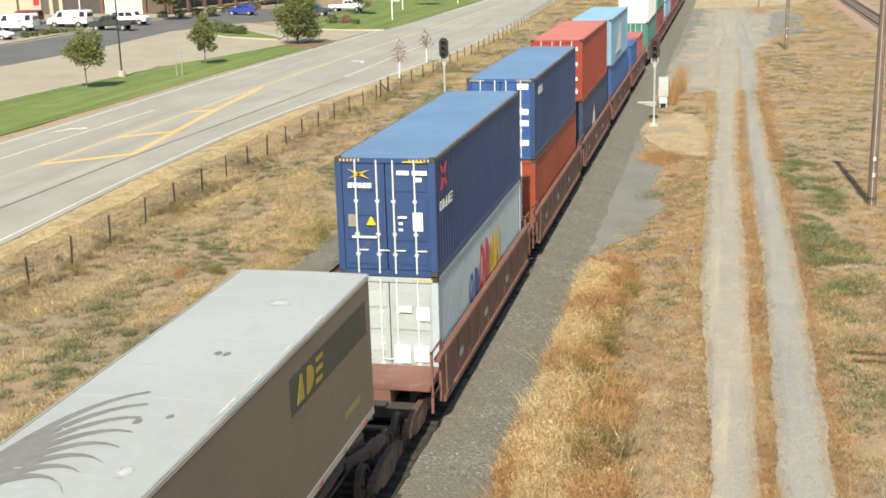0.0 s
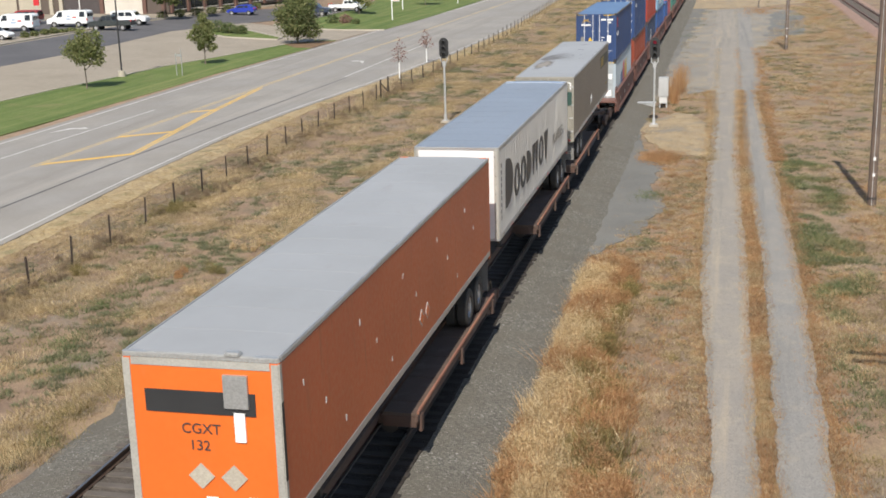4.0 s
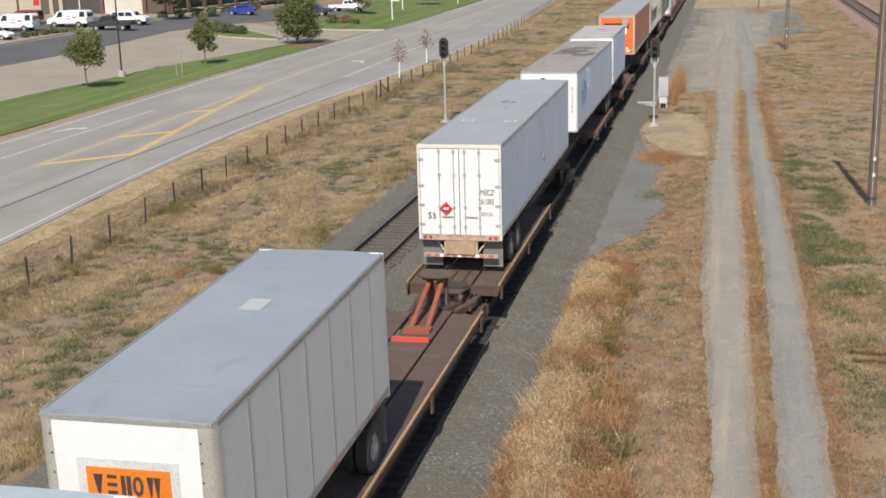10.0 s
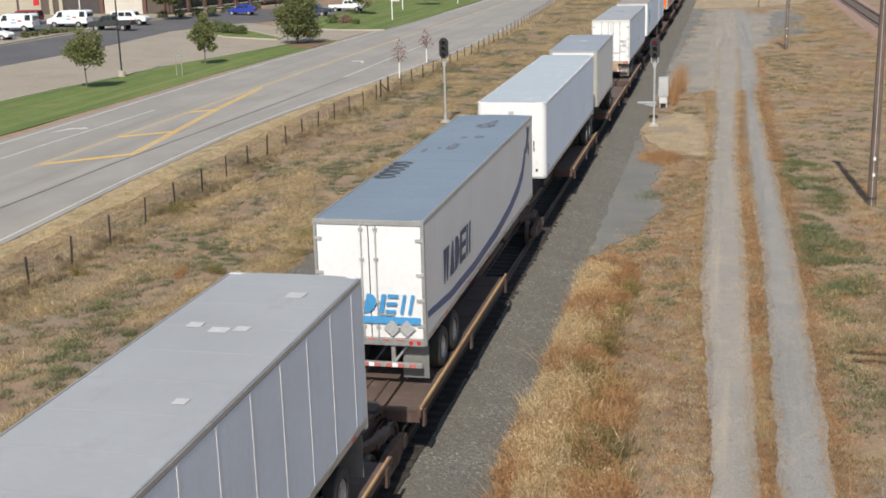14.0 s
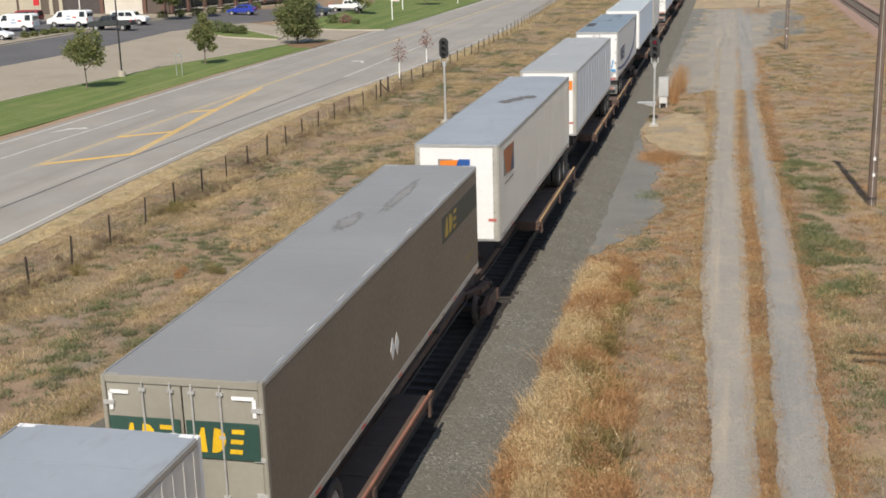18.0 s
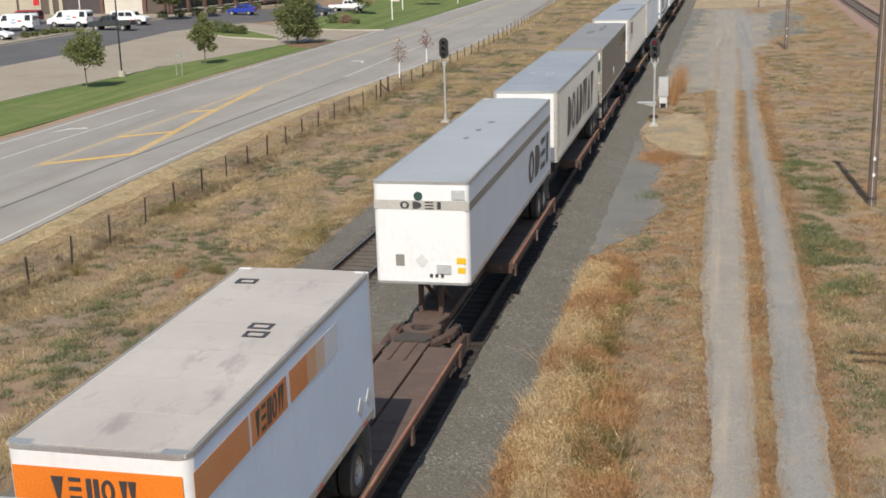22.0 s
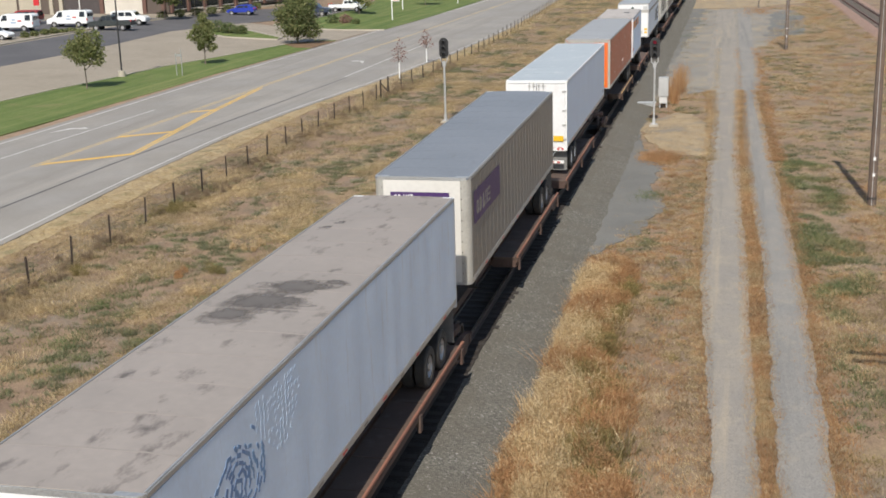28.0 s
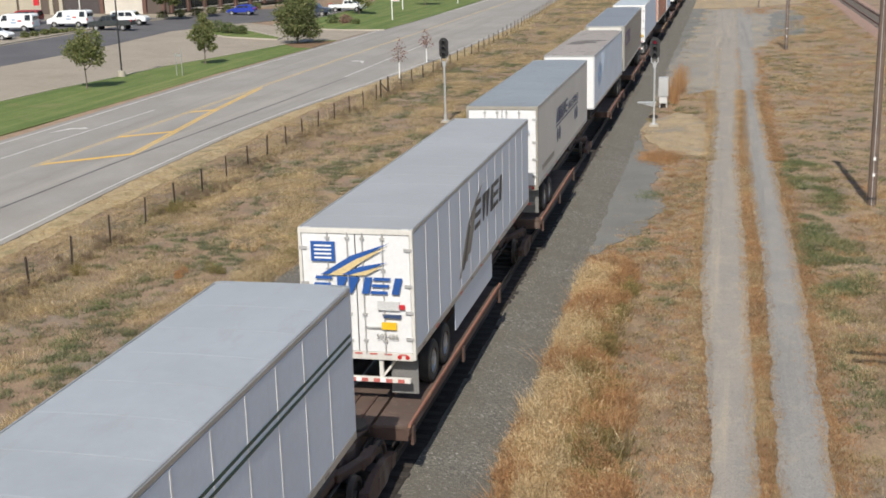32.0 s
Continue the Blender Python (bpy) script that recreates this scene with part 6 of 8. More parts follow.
# units of the spine cars, from the front. 1: trailer doors face us, 0: its front wall, 2: a pup trailer
KINDS = (1, 0, 0, 2, 0, 1, 2, 0, 1, 0, 0, 1, 0, 0, 2, 0, 1, 0, 0, 1, 1, 1)
ENDS.sort(reverse=True)
uf = 22.9
for i, ((tn, tf), kind) in enumerate(zip(ENDS, KINDS)):
    gap = tn - ENDS[i + 1][1] if i < len(KINDS) - 1 else 3.0
    un = tn - (min(2.2, gap / 2) if kind == 1 else .15)
    last = i == len(KINDS) - 1
    edge = "yellow_edge" if 5 <= i <= 10 or i == 15 else "rust_edge"
    if kind == 1:
        u = spine_unit(uf, un, tf - .9, un + 1.1, tn + 9.6, -1, last, edge)
    elif kind == 0:
        u = spine_unit(uf, un, tn + .9, tf - 9.2, uf - 1.75, 1, last, edge)
    else:
        u = spine_unit(uf, un, tn + .8, tn + 5.3, uf - 1.75, 1, False, edge, "brown spine railcar with a bare deck beside a pup trailer")
        if i == 6:
            h = uf - 1.0 - un
            part("spare_hitch", prism(B((-.3, -.2, h - .1, h + .1, 1.0, 1.9), (.2, .3, h - .1, h + .1, 1.0, 1.9)), [(-.34, h - .35), (.34, h - .35), (.42, h), (.34, h + .3), (-.34, h + .3), (-.42, h)], 1.9, 1.98, "z"), "deck", u, "raised faded red hitch", bevel=.015)
            bm = bmesh.new()
            for x in (-.22, .22):
                tube(bm, (x * .8, h, 1.88), (x, h - 2.3, 1.08), .075, 8)
                tube(bm, (x * .8, h + .05, 1.88), (x, h + .35, 1.08), .06, 8)
            bx(bm, -.36, .36, h - 2.55, h - 2.15, 1.03, 1.16)
            part("hitch_strut", bm, "hitch", u)
            part("stop_bar", B((-.5, .5, h - 3.2, h - 3.08, 1.05, 1.17)), "hitch_bright", u, "bright red stop bar")
            part("hitch_flag", B((.02, .16, h - .1, h - .06, 1.45, 1.8)), "hitch_bright", u, "bright red plate")
            part("hitch_rim", prism(bmesh.new(), [(-.52, h - .3), (-.4, h + .34), (.4, h + .34), (.52, h - .3), (.2, h - .5), (-.2, h - .5)], 1.98, 2.03, "z"), "deck", u, bevel=.015)
    uf = un


def container(y, z, L, Hc, colour, label, end=None, far=False):
    """A corrugated shipping container. Local y from the end that faces the camera, z from its underside."""
    th = thing("shipping_container", label, "container", 0, y, z, group="stacked shipping containers")
    MOVERS.append((th, y, z))
    end = end or colour
    hw = 1.219
    for side in (-1, 1):
        bm = bmesh.new()
        pts, yy = [], .12
        while yy < L - .36:
            pts += [(side * (hw - .012), yy), (side * (hw - .012), yy + .07), (side * (hw - .058), yy + .12), (side * (hw - .058), yy + .2)]
            yy += .28
        pts.append((side * (hw - .012), L - .12))
        rows = [(bm.verts.new((p[0], p[1], .14)), bm.verts.new((p[0], p[1], Hc - .1))) for p in pts]
        for a, b in zip(rows, rows[1:]):
            bm.faces.new((a[0], b[0], b[1], a[1]) if side > 0 else (a[0], a[1], b[1], b[0]))
        part("side_wall", bm, colour, th)
        x0, x1 = sorted((side * hw, side * (hw - .06)))
        part("top_rail", B((x0, x1, .1, L - .1, Hc - .1, Hc - .015)), "edge_" + colour if "edge_" + colour in M else colour, th, bevel=.01)
        part("bottom_rail", B((x0, x1, .1, L - .1, .0, .15)), colour, th, bevel=.01)
        for yp in (0, L - .16):
            xp = sorted((side * hw, side * (hw - .165)))
            part("corner_post", B((xp[0], xp[1], yp, yp + .16, .12, Hc - .12)), colour, th, bevel=.008)
            for zp in (0, Hc - .12):
                part("corner_casting", B((min(side * (hw + .002), side * (hw - .16)), max(side * (hw + .002), side * (hw - .16)), yp - .002, yp + .178 - .016, zp, zp + .12)), "under", th, bevel=.012)
    bm = bmesh.new()
    k, st = int((L - .4) / .3), .3
    prof = [(.03, Hc - .07), (.03, Hc - .014), (.2, Hc - .014)]
    for i in range(k):
        y0 = .2 + i * st
        prof += [(y0 + .05, Hc - .03), (y0 + .15, Hc - .03), (y0 + .2, Hc - .012), (y0 + st, Hc - .012)]
    prof += [(L - .03, Hc - .014), (L - .03, Hc - .07)]
    prism(bm, prof, -hw + .06, hw - .06)
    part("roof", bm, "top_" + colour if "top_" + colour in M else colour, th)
    part("end_wall", B((-hw + .16, hw - .16, L - .1, L - .05, .1, Hc - .06)), colour, th)
    part("header", B((-hw + .16, hw - .16, .0, .1, Hc - .13, Hc - .02)), end, th)
    part("door_sill", B((-hw + .16, hw - .16, .0, .1, .0, .14)), end, th)
    for side in (-1, 1):
        a, b = sorted((side * .012, side * (hw - .17)))
        d = part("door", B((a, b, .03, .07, .15, Hc - .14)), end, th, bevel=.006)
        for i in range(4):
            z0 = .28 + i * (Hc - .5) / 4
            part("door_panel", B((a + .06, b - .06, .012, .03, z0, z0 + (Hc - .5) / 4 - .16)), end, d, bevel=.006)
        for rx in (.2, .72):
            part("lock_rod", T((side * rx, .0, .06), (side * rx, .0, Hc - .06), .022, 8), "rod_pale", d, "pale lock rod")
            part("handle", B((side * rx - .02, side * rx + .26, -.02, .0, .62, .65)), "rod_pale", d)
            for zz in (.5, 1.0, 1.8):
                part("rod_bracket", B((side * rx - .05, side * rx + .05, -.012, .02, zz, zz + .06)), "rod_pale", d)
    return th


BOX = dict(big=0.4, fine=8, rough=0.5, bump=0.05, grain=0.06, stain_scale=(1, 2, .3), stain_at=(.6, .82))
for nm, c in (("c_navy", (0.025, 0.055, 0.15)), ("c_blue", (0.03, 0.085, 0.25)), ("c_red", (0.30, 0.045, 0.03)), ("c_rust", (0.27, 0.055, 0.028)), ("c_pale", (0.36, 0.42, 0.46)),
              ("c_sky", (0.19, 0.33, 0.46)), ("c_dark", (0.03, 0.05, 0.10)), ("c_green", (0.05, 0.17, 0.14)), ("c_white", (0.7, 0.7, 0.68)), ("c_maroon", (0.18, 0.04, 0.05)), ("c_pink", (0.36, 0.09, 0.10)), ("c_grey", (0.37, 0.40, 0.41))):
    paint(nm, c, tuple(v * .82 for v in c), stain=tuple(v * .5 + .09 for v in c), **BOX)
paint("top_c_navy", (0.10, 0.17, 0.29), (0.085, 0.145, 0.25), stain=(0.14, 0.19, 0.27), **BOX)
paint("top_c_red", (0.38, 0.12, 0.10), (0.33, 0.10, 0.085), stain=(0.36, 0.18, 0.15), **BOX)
paint("edge_c_navy", (0.13, 0.10, 0.07), (0.09, 0.08, 0.07), **BOX)
paint("rod_pale", (0.6, 0.61, 0.62), (0.48, 0.48, 0.48), big=3, rough=0.5)
paint("hazard", (0.6, 0.4, 0.03), rough=0.6)

LOW, UP = 0.86, 3.60


def hazard_edge(th, Hc):
    for i in range(12):
        for side in (-1, 1):
            x = side * (.62 + i * .045)
            if i % 2 == 0:
                part("hazard_mark", B((x - .02, x + .02, -.006, .0, Hc - .1, Hc - .04)), "hazard", th)


def build_stack():
    a = container(27.1, LOW, 12.19, 2.72, "c_pale", "pale grey corrugated shipping container in a well car", "c_grey")
    for c, y0, y1, z0, z1, n in (("logo_blue", 3.6, 5.0, .85, 1.75, 2), ("logo_red", 5.0, 6.6, .8, 2.2, 2), ("logo_yellow", 6.6, 8.4, .7, 2.1, 3)):
        part("painted_mark", blocks(y0, y1, z0, z1, n, .1, 1.2195, .004), c, a, "painted graffiti shape")
    end_box("label_plate", .1, .5, .55, 1.0, "white", a, "", .03)
    end_box("label_plate", .2, .55, 1.85, 1.98, "white", a, "", .03)
    end_box("label_plate", .68, 1.0, 1.65, 1.98, "white", a, "", .03)
    end_box("label_plate", .6, .95, .6, .98, "white", a, "", .03)
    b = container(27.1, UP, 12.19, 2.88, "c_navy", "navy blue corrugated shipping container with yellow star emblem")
    hazard_edge(a, 2.72)
    hazard_edge(b, 2.88)
    for dx, dz in ((.28, .12), (.28, -.12), (-.28, .12), (-.28, -.12), (.14, 0), (-.14, 0)):
        em = bmesh.new()
        prism(em, [(-.62, 2.48 - .02), (-.62 + dx, 2.48 + dz), (-.62, 2.48 + .03)], -.03, -.024, "y")
        part("star_ray", em, "logo_yellow", b)
    end_blocks(b, -.9, -.3, 2.15, 2.27, 5, 0, "white", "white name shapes", False, .8, y=-.03)
    for x, z, w, h, c in ((.45, 2.52, .3, .1, "white"), (.85, 2.52, .36, .1, "white"), (.8, 2.36, .2, .1, "white"), (-.82, 1.35, .22, .3, "logo_grey"), (.78, 1.35, .24, .45, "white"), (.4, 1.45, .22, .05, "white"), (.36, 1.3, .1, .06, "white"), (.36, 1.15, .1, .06, "white"), (-.55, .95, .6, .05, "white"), (.7, 2.78, .5, .03, "logo_yellow")):
        end_box("label_plate", x - w / 2, x + w / 2, z - h / 2, z + h / 2, c, b, "", .012)
    em = bmesh.new()
    prism(em, [(-.48, 1.25), (-.24, 1.25), (-.36, 1.48)], -.03, -.02, "y")
    part("warning_triangle", em, "logo_yellow", b, "yellow warning triangle")
    for q in (((.5, 2.0), (.7, 2.0), (1.3, 2.6), (1.1, 2.6)), ((1.1, 2.0), (1.3, 2.0), (.7, 2.6), (.5, 2.6))):
        em = bmesh.new()
        prism(em, q, 1.2195, 1.223)
        part("emblem", em, "logo_red", b)
    part("painted_mark", blocks(.4, 1.9, 1.5, 1.75, 5, .1, 1.2195, .004), "white", b)
    container(42.5, LOW, 12.19, 2.72, "c_rust", "rust-red corrugated shipping container in a well car")
    d = container(42.5, UP, 12.19, 2.88, "c_navy", "navy blue corrugated shipping container with yellow top edge", "c_blue")
    hazard_edge(d, 2.88)
    part("painted_mark", blocks(.8, 2.0, 2.2, 2.5, 3, .1, 1.2195, .004), "white", d)
    for z in (2.5, 1.6, 1.2, .5):
        end_box("label_plate", .6, 1.0, z, z + .2, "white", d, "", .012)
    e = container(57.3, LOW, 12.19, 2.72, "c_dark", "dark blue corrugated shipping container in a well car")
    part("painted_mark", prism(bmesh.new(), [(4, .5), (6.2, .5), (5.4, 1.9)], 1.2195, 1.223), "white", e)
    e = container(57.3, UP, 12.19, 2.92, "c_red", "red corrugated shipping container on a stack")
    for z in (2.4, 1.7, 1.0, .4):
        end_box("label_plate", .75, 1.0, z, z + .18, "white", e, "", .012)
    container(72.1, LOW, 12.19, 2.72, "c_blue", "blue corrugated shipping container in a well car")
    f = container(72.1, UP, 12.19, 2.75, "c_sky", "pale blue corrugated shipping container on a stack")
    part("painted_mark", prism(bmesh.new(), [(3, .5), (7.0, .5), (6.4, 2.2)], 1.2195, 1.223), "white", f)
    container(87.6, LOW, 6.06, 2.5, "c_blue", "short blue shipping container in a well car")
    container(94.2, LOW, 6.06, 2.5, "c_pink", "short faded red shipping container in a well car")
    container(106.0, LOW, 12.19, 2.72, "c_green", "green corrugated shipping container in a well car")
    container(106.0, UP, 12.19, 2.75, "c_white", "white refrigerated shipping container on a stack")
    container(121.3, LOW, 12.19, 2.72, "c_maroon", "maroon corrugated shipping container in a well car")
    container(121.3, UP, 12.19, 2.75, "c_green", "green corrugated shipping container on a stack")
    container(136.5, LOW, 12.19, 2.72, "c_sky", "pale blue corrugated shipping container in a well car")
    container(151.7, LOW, 12.19, 2.72, "c_maroon", "maroon corrugated shipping container in a well car")
    container(166.9, LOW, 12.19, 2.72, "c_dark", "dark blue corrugated shipping container in a well car")
    container(182.1, LOW, 12.19, 2.72, "c_rust", "rust-red corrugated shipping container in a well car")
    for y in (27.1, 42.5, 57.3, 72.1, 87.6, 106.0, 121.3, 136.5, 151.7, 166.9, 182.1):
        well_car(y - 1.5)


def well_car(y, L=15.2):
    """A well unit: deep side girders, a low floor, raised ends over the bogies."""
    th = thing("well_railcar", "red-brown well railcar with deep ribbed sides", "railcar", 0, y, RAIL_Z, group="units of the container train")
    MOVERS.append((th, y, RAIL_Z))
    for side in (-1, 1):
        x0, x1 = sorted((side * 1.30, side * 1.36))
        g = part("side_girder", B((x0, x1, 1.0, L - 1.0, .42, 1.55)), "well", th)
        part("top_chord", B((min(side * 1.26, side * 1.42), max(side * 1.26, side * 1.42), .7, L - .7, 1.5, 1.62)), "well", th, bevel=.015)
        part("bottom_chord", B((min(side * 1.2, side * 1.42), max(side * 1.2, side * 1.42), 1.2, L - 1.2, .32, .46)), "well", th, bevel=.015)
        for i in range(10):
            yy = 1.6 + i * (L - 3.2) / 9
            part("rib", B((min(side * 1.36, side * 1.38), max(side * 1.36, side * 1.38), yy - .04, yy + .04, .46, 1.5)), "well", g)
        for yy in (1.2, L - 1.2):
            part("grab_iron", T((side * 1.44, yy, .6), (side * 1.44, yy, 1.55), .018, 6), "well", th)
        for i in range(3):
            part("label_plate", B((min(side * 1.362, side * 1.366), max(side * 1.362, side * 1.366), 3 + i * 3.4, 3.5 + i * 3.4, .8, 1.0)), "stripe_grey", g)
    for yy, d in ((0.05, 1), (L - .05, -1)):
        a, b = sorted((yy, yy + d * 1.4))
        part("end_platform", B((-1.3, 1.3, a, b, 1.0, 1.12), (-.35, .35, a, b, .6, 1.0)), "well", th, bevel=.015)
        part("ladder", B((1.28, 1.34, a + .2, a + .26, .4, 1.9), (1.28, 1.34, b - .26, b - .2, .4, 1.9), (1.29, 1.33, a + .2, b - .2, .8, .84), (1.29, 1.33, a + .2, b - .2, 1.86, 1.9)), "well", th)
    part("well_floor", B((-1.2, 1.2, 1.6, L - 1.6, .36, .42)), "well", th)
    bogie(th, L)
    if y < 26:
        bogie(th, 0.0)


build_stack()


# ---- things beside the track ----
def signal_mast(x, y, lit, label):
    th = thing("railway_signal", label, "railway signal", x, y, -0.3)
    part("footing", B((-.28, .28, -.28, .28, 0, .16)), "kerb", th, bevel=.03)
    bm = T((0, 0, .16), (0, 0, .55), .11, 12, .09)
    tube(bm, (0, 0, .16), (0, 0, .2), .2, 12)
    part("pole_base", bm, "galv", th, smooth=True)
    part("pole", T((0, 0, .5), (0, 0, 3.95), .062, 12), "galv", th, smooth=True)
    bm = bmesh.new()
    for sx in (-1, 1):
        tube(bm, (0, 0, 3.7), (sx * .2, -.02, 3.95), .03, 8)
        tube(bm, (sx * .2, -.02, 3.95), (sx * .2, -.02, 4.2), .03, 8)
    bx(bm, -.1, .1, -.07, .07, 3.62, 3.78)
    part("yoke", bm, "galv", th)
    pts = []
    for i in range(13):
        a = math.pi * i / 12
        pts.append((.3 * math.cos(a), 5.1 + .3 * math.sin(a)))
    for i in range(13):
        a = math.pi + math.pi * i / 12
        pts.append((.3 * math.cos(a), 4.4 + .3 * math.sin(a)))
    part("backboard", prism(bmesh.new(), pts, -.03, .0, "y"), "black", th)
    part("lamp_housing", B((-.14, .14, .0, .26, 4.25, 5.25)), "black", th, bevel=.03)
    for i, z in enumerate((5.12, 4.75, 4.38)):
        bm = bmesh.new()
        for k in range(10):
            a0, a1 = math.radians(-25 + k * 23), math.radians(-25 + (k + 1) * 23)
            q = [(.12 * math.cos(a), z + .12 * math.sin(a)) for a in (a0, a1)]
            p = [(.135 * math.cos(a), z + .135 * math.sin(a)) for a in (a0, a1)]
            v = [bm.verts.new((q[0][0], -.03, q[0][1])), bm.verts.new((q[1][0], -.03, q[1][1])), bm.verts.new((q[1][0], -.28, q[1][1])), bm.verts.new((q[0][0], -.28, q[0][1]))]
            w = [bm.verts.new((p[0][0], -.03, p[0][1])), bm.verts.new((p[1][0], -.03, p[1][1])), bm.verts.new((p[1][0], -.28, p[1][1])), bm.verts.new((p[0][0], -.28, p[0][1]))]
            for f in ((v[0], v[1], v[2], v[3]), (w[3], w[2], w[1], w[0]), (v[3], v[2], w[2], w[3])):
                bm.faces.new(f)
        hood = part("hood", bm, "black", th)
        part("lens", T((0, -.045, z), (0, -.03, z), .115, 16), "lit_red" if lit and i == 0 else "lens_dark", hood, "glowing red lens" if lit and i == 0 else "")
    return th


def lit(name, c, power):
    m, n, l, b = tree_of(name)
    b.inputs["Base Color"].default_value = (*c, 1)
    b.inputs["Emission Color"].default_value = (*c, 1)
    b.inputs["Emission Strength"].default_value = power
    M[name] = m


lit("lit_red", (0.45, 0.02, 0.05), 0.12)
paint("lens_dark", (0.03, 0.035, 0.04), rough=0.2, bump=0)
signal_mast(-9.6, 75.6, False, "black three-lamp railway signal on a grey steel mast in dry grass")
signal_mast(3.6, 74.7, True, "black railway signal with a red lamp on a grey mast")

# equipment case behind the signal, and pipe pieces on the gravel
th = thing("equipment_case", "grey metal signal case on short posts beside the track", "equipment case", 3.75, 83.0, -0.3)
part("cabinet", B((-.32, .32, -.28, .28, .75, 2.05)), "galv", th, bevel=.03)
part("cabinet_door", B((-.28, .28, -.3, -.28, .8, 2.0)), "galv", th, bevel=.008)
part("lower_box", B((-.26, .26, -.26, .26, .3, .75)), "patch_pale", th, bevel=.03)
for sx in (-.22, .22):
    part("leg", B((sx - .04, sx + .04, -.2, -.12, 0, .3), (sx - .04, sx + .04, .12, .2, 0, .3)), "galv", th)
th = thing("cable_trough", "pale green metal cable box lying on the gravel", "cable box", 2.3, 83.6, -0.3)
part("trough", B((-.9, .9, -.3, .3, 0, .22)), "galv", th, bevel=.03)
part("lid", B((-.95, .95, -.34, .34, .22, .28)), "galv", th, bevel=.015)


def utility_pole(x, y, h, label, arms=False, r=.16):
    th = thing("utility_pole", label, "utility pole", x, y, -0.35)
    part("pole", T((0, 0, 0), (0, 0, h), r, 14, r * .72), "wood_pole", th, smooth=True)
    part("ground_wire", T((-.02, -r * .98, .0), (-.015, -r * .75, h * .95), .012, 6), "galv", th)
    for z in (1.3, 2.0):
        part("tag", B((-.05, .05, -r - .012, -r + .02, z, z + .14)), "white", th)
    part("collar", T((0, 0, .28), (0, 0, .4), r * 1.06, 14), "under", th)
    if arms:
        for z in (h - .35, h - 1.05):
            a = part("crossarm", B((-1.35, 1.35, -.2, -.08, z, z + .13)), "wood_pole", th, bevel=.01)
            for sx in (-1.2, -.75, .75, 1.2):
                part("insulator", T((sx, -.14, z + .13), (sx, -.14, z + .32), .05, 8, .03), "kerb", a)
            for sx in (-1, 1):
                part("brace", T((sx * .7, -.14, z), (0, -.1, z - .55), .02, 6), "galv", th)
    return th


utility_pole(14.05, 54.0, 11.1, "brown wooden utility pole in dry grass", r=.19)
utility_pole(13.4, 122.6, 10.6, "brown wooden utility pole beside the gravel yard", r=.17)
utility_pole(13.35, 24.3, 11.3, "brown wooden utility pole with two crossarms", True)
utility_pole(12.2, 184.8, 6.0, "short brown wooden pole on dry ground", r=.1)


# fence of steel posts and woven wire
def wire_fence():
    th = thing("wire_fence", "rusty steel post and woven wire fence in dry grass", "fence", 0, 0, -0.3)
    bm = B((-.032, .032, -.03, .03, -.1, 1.12))
    me = mesh_of("post", bm, "post", False)
    ys = [37.3 - 3.27 * 5 + 3.27 * i for i in range(62)]
    rnd = random.Random(2)
    for y in ys:
        piece("post", me, th, pose(along(FENCE, y), y + rnd.uniform(-.08, .08), rnd.uniform(-.06, .03), rnd.uniform(-2, 2), rnd.uniform(-2.5, 2.5), rnd.uniform(-20, 20)))
    bm = bmesh.new()
    for z in (.08, .3, .52, .74, .96):
        for a, b in zip(ys, ys[1:]):
            tube(bm, (along(FENCE, a), a, z), (along(FENCE, b), b, z), .005, 4)
    y = ys[0]
    while y < 110:
        tube(bm, (along(FENCE, y), y, .08), (along(FENCE, y), y, .96), .003, 3)
        y += .3
    ob = part("mesh_wire", bm, "wire", th)
    ob["kind"] = "stuff"
    for y in (87.5, 89.5):
        part("brace_post", T((along(FENCE, y), y, -.1), (along(FENCE, y), y, 1.35), .06, 8), "post", th)
    part("brace", T((along(FENCE, 87.5), 87.5, 1.1), (along(FENCE, 89.5), 89.5, .2), .035, 8), "post", th)


wire_fence()


# ---- trees and shrubs ----
def leaves(name, blobs, count, size, material, parent, seed, shell=0.55):
    """A crown of many small leaf blades, thicker towards the outside of a few overlapping masses."""
    rnd = np.random.RandomState(seed)
    vol = np.array([b[3] * b[4] * b[5] for b in blobs]) ** (2 / 3)
    pick = rnd.choice(len(blobs), count, p=vol / vol.sum())
    d = rnd.normal(size=(count, 3))
    d /= np.linalg.norm(d, axis=1)[:, None]
    rad = (shell + (1 - shell) * rnd.rand(count)) * (1 + .16 * rnd.randn(count))
    bl = np.array(blobs)[pick]
    c = bl[:, :3] + d * bl[:, 3:] * rad[:, None]
    u = rnd.normal(size=(count, 3)) + d * .3
    u /= np.linalg.norm(u, axis=1)[:, None]
    v = np.cross(u, rnd.normal(size=(count, 3)))
    v /= np.linalg.norm(v, axis=1)[:, None]
    s = size * (.6 + .8 * rnd.rand(count))[:, None]
    quad = np.stack([c - u * s, c + v * s * .55, c + u * s, c - v * s * .55], 1).reshape(-1, 3)
    return sheet(name, quad, 4, material, parent)


def sheet(name, co, corners, material, parent=None):
    me = bpy.data.meshes.new(name)
    k = len(co) // corners
    me.vertices.add(len(co))
    me.vertices.foreach_set("co", np.ascontiguousarray(co, dtype=np.float32).ravel())
    me.loops.add(len(co))
    me.loops.foreach_set("vertex_index", np.arange(len(co), dtype=np.int32))
    me.polygons.add(k)
    me.polygons.foreach_set("loop_start", np.arange(0, len(co), corners, dtype=np.int32))
    me.update(calc_edges=True)
    me.materials.append(M[material])
    ob = new(name, me)
    ob.parent = parent
    return ob


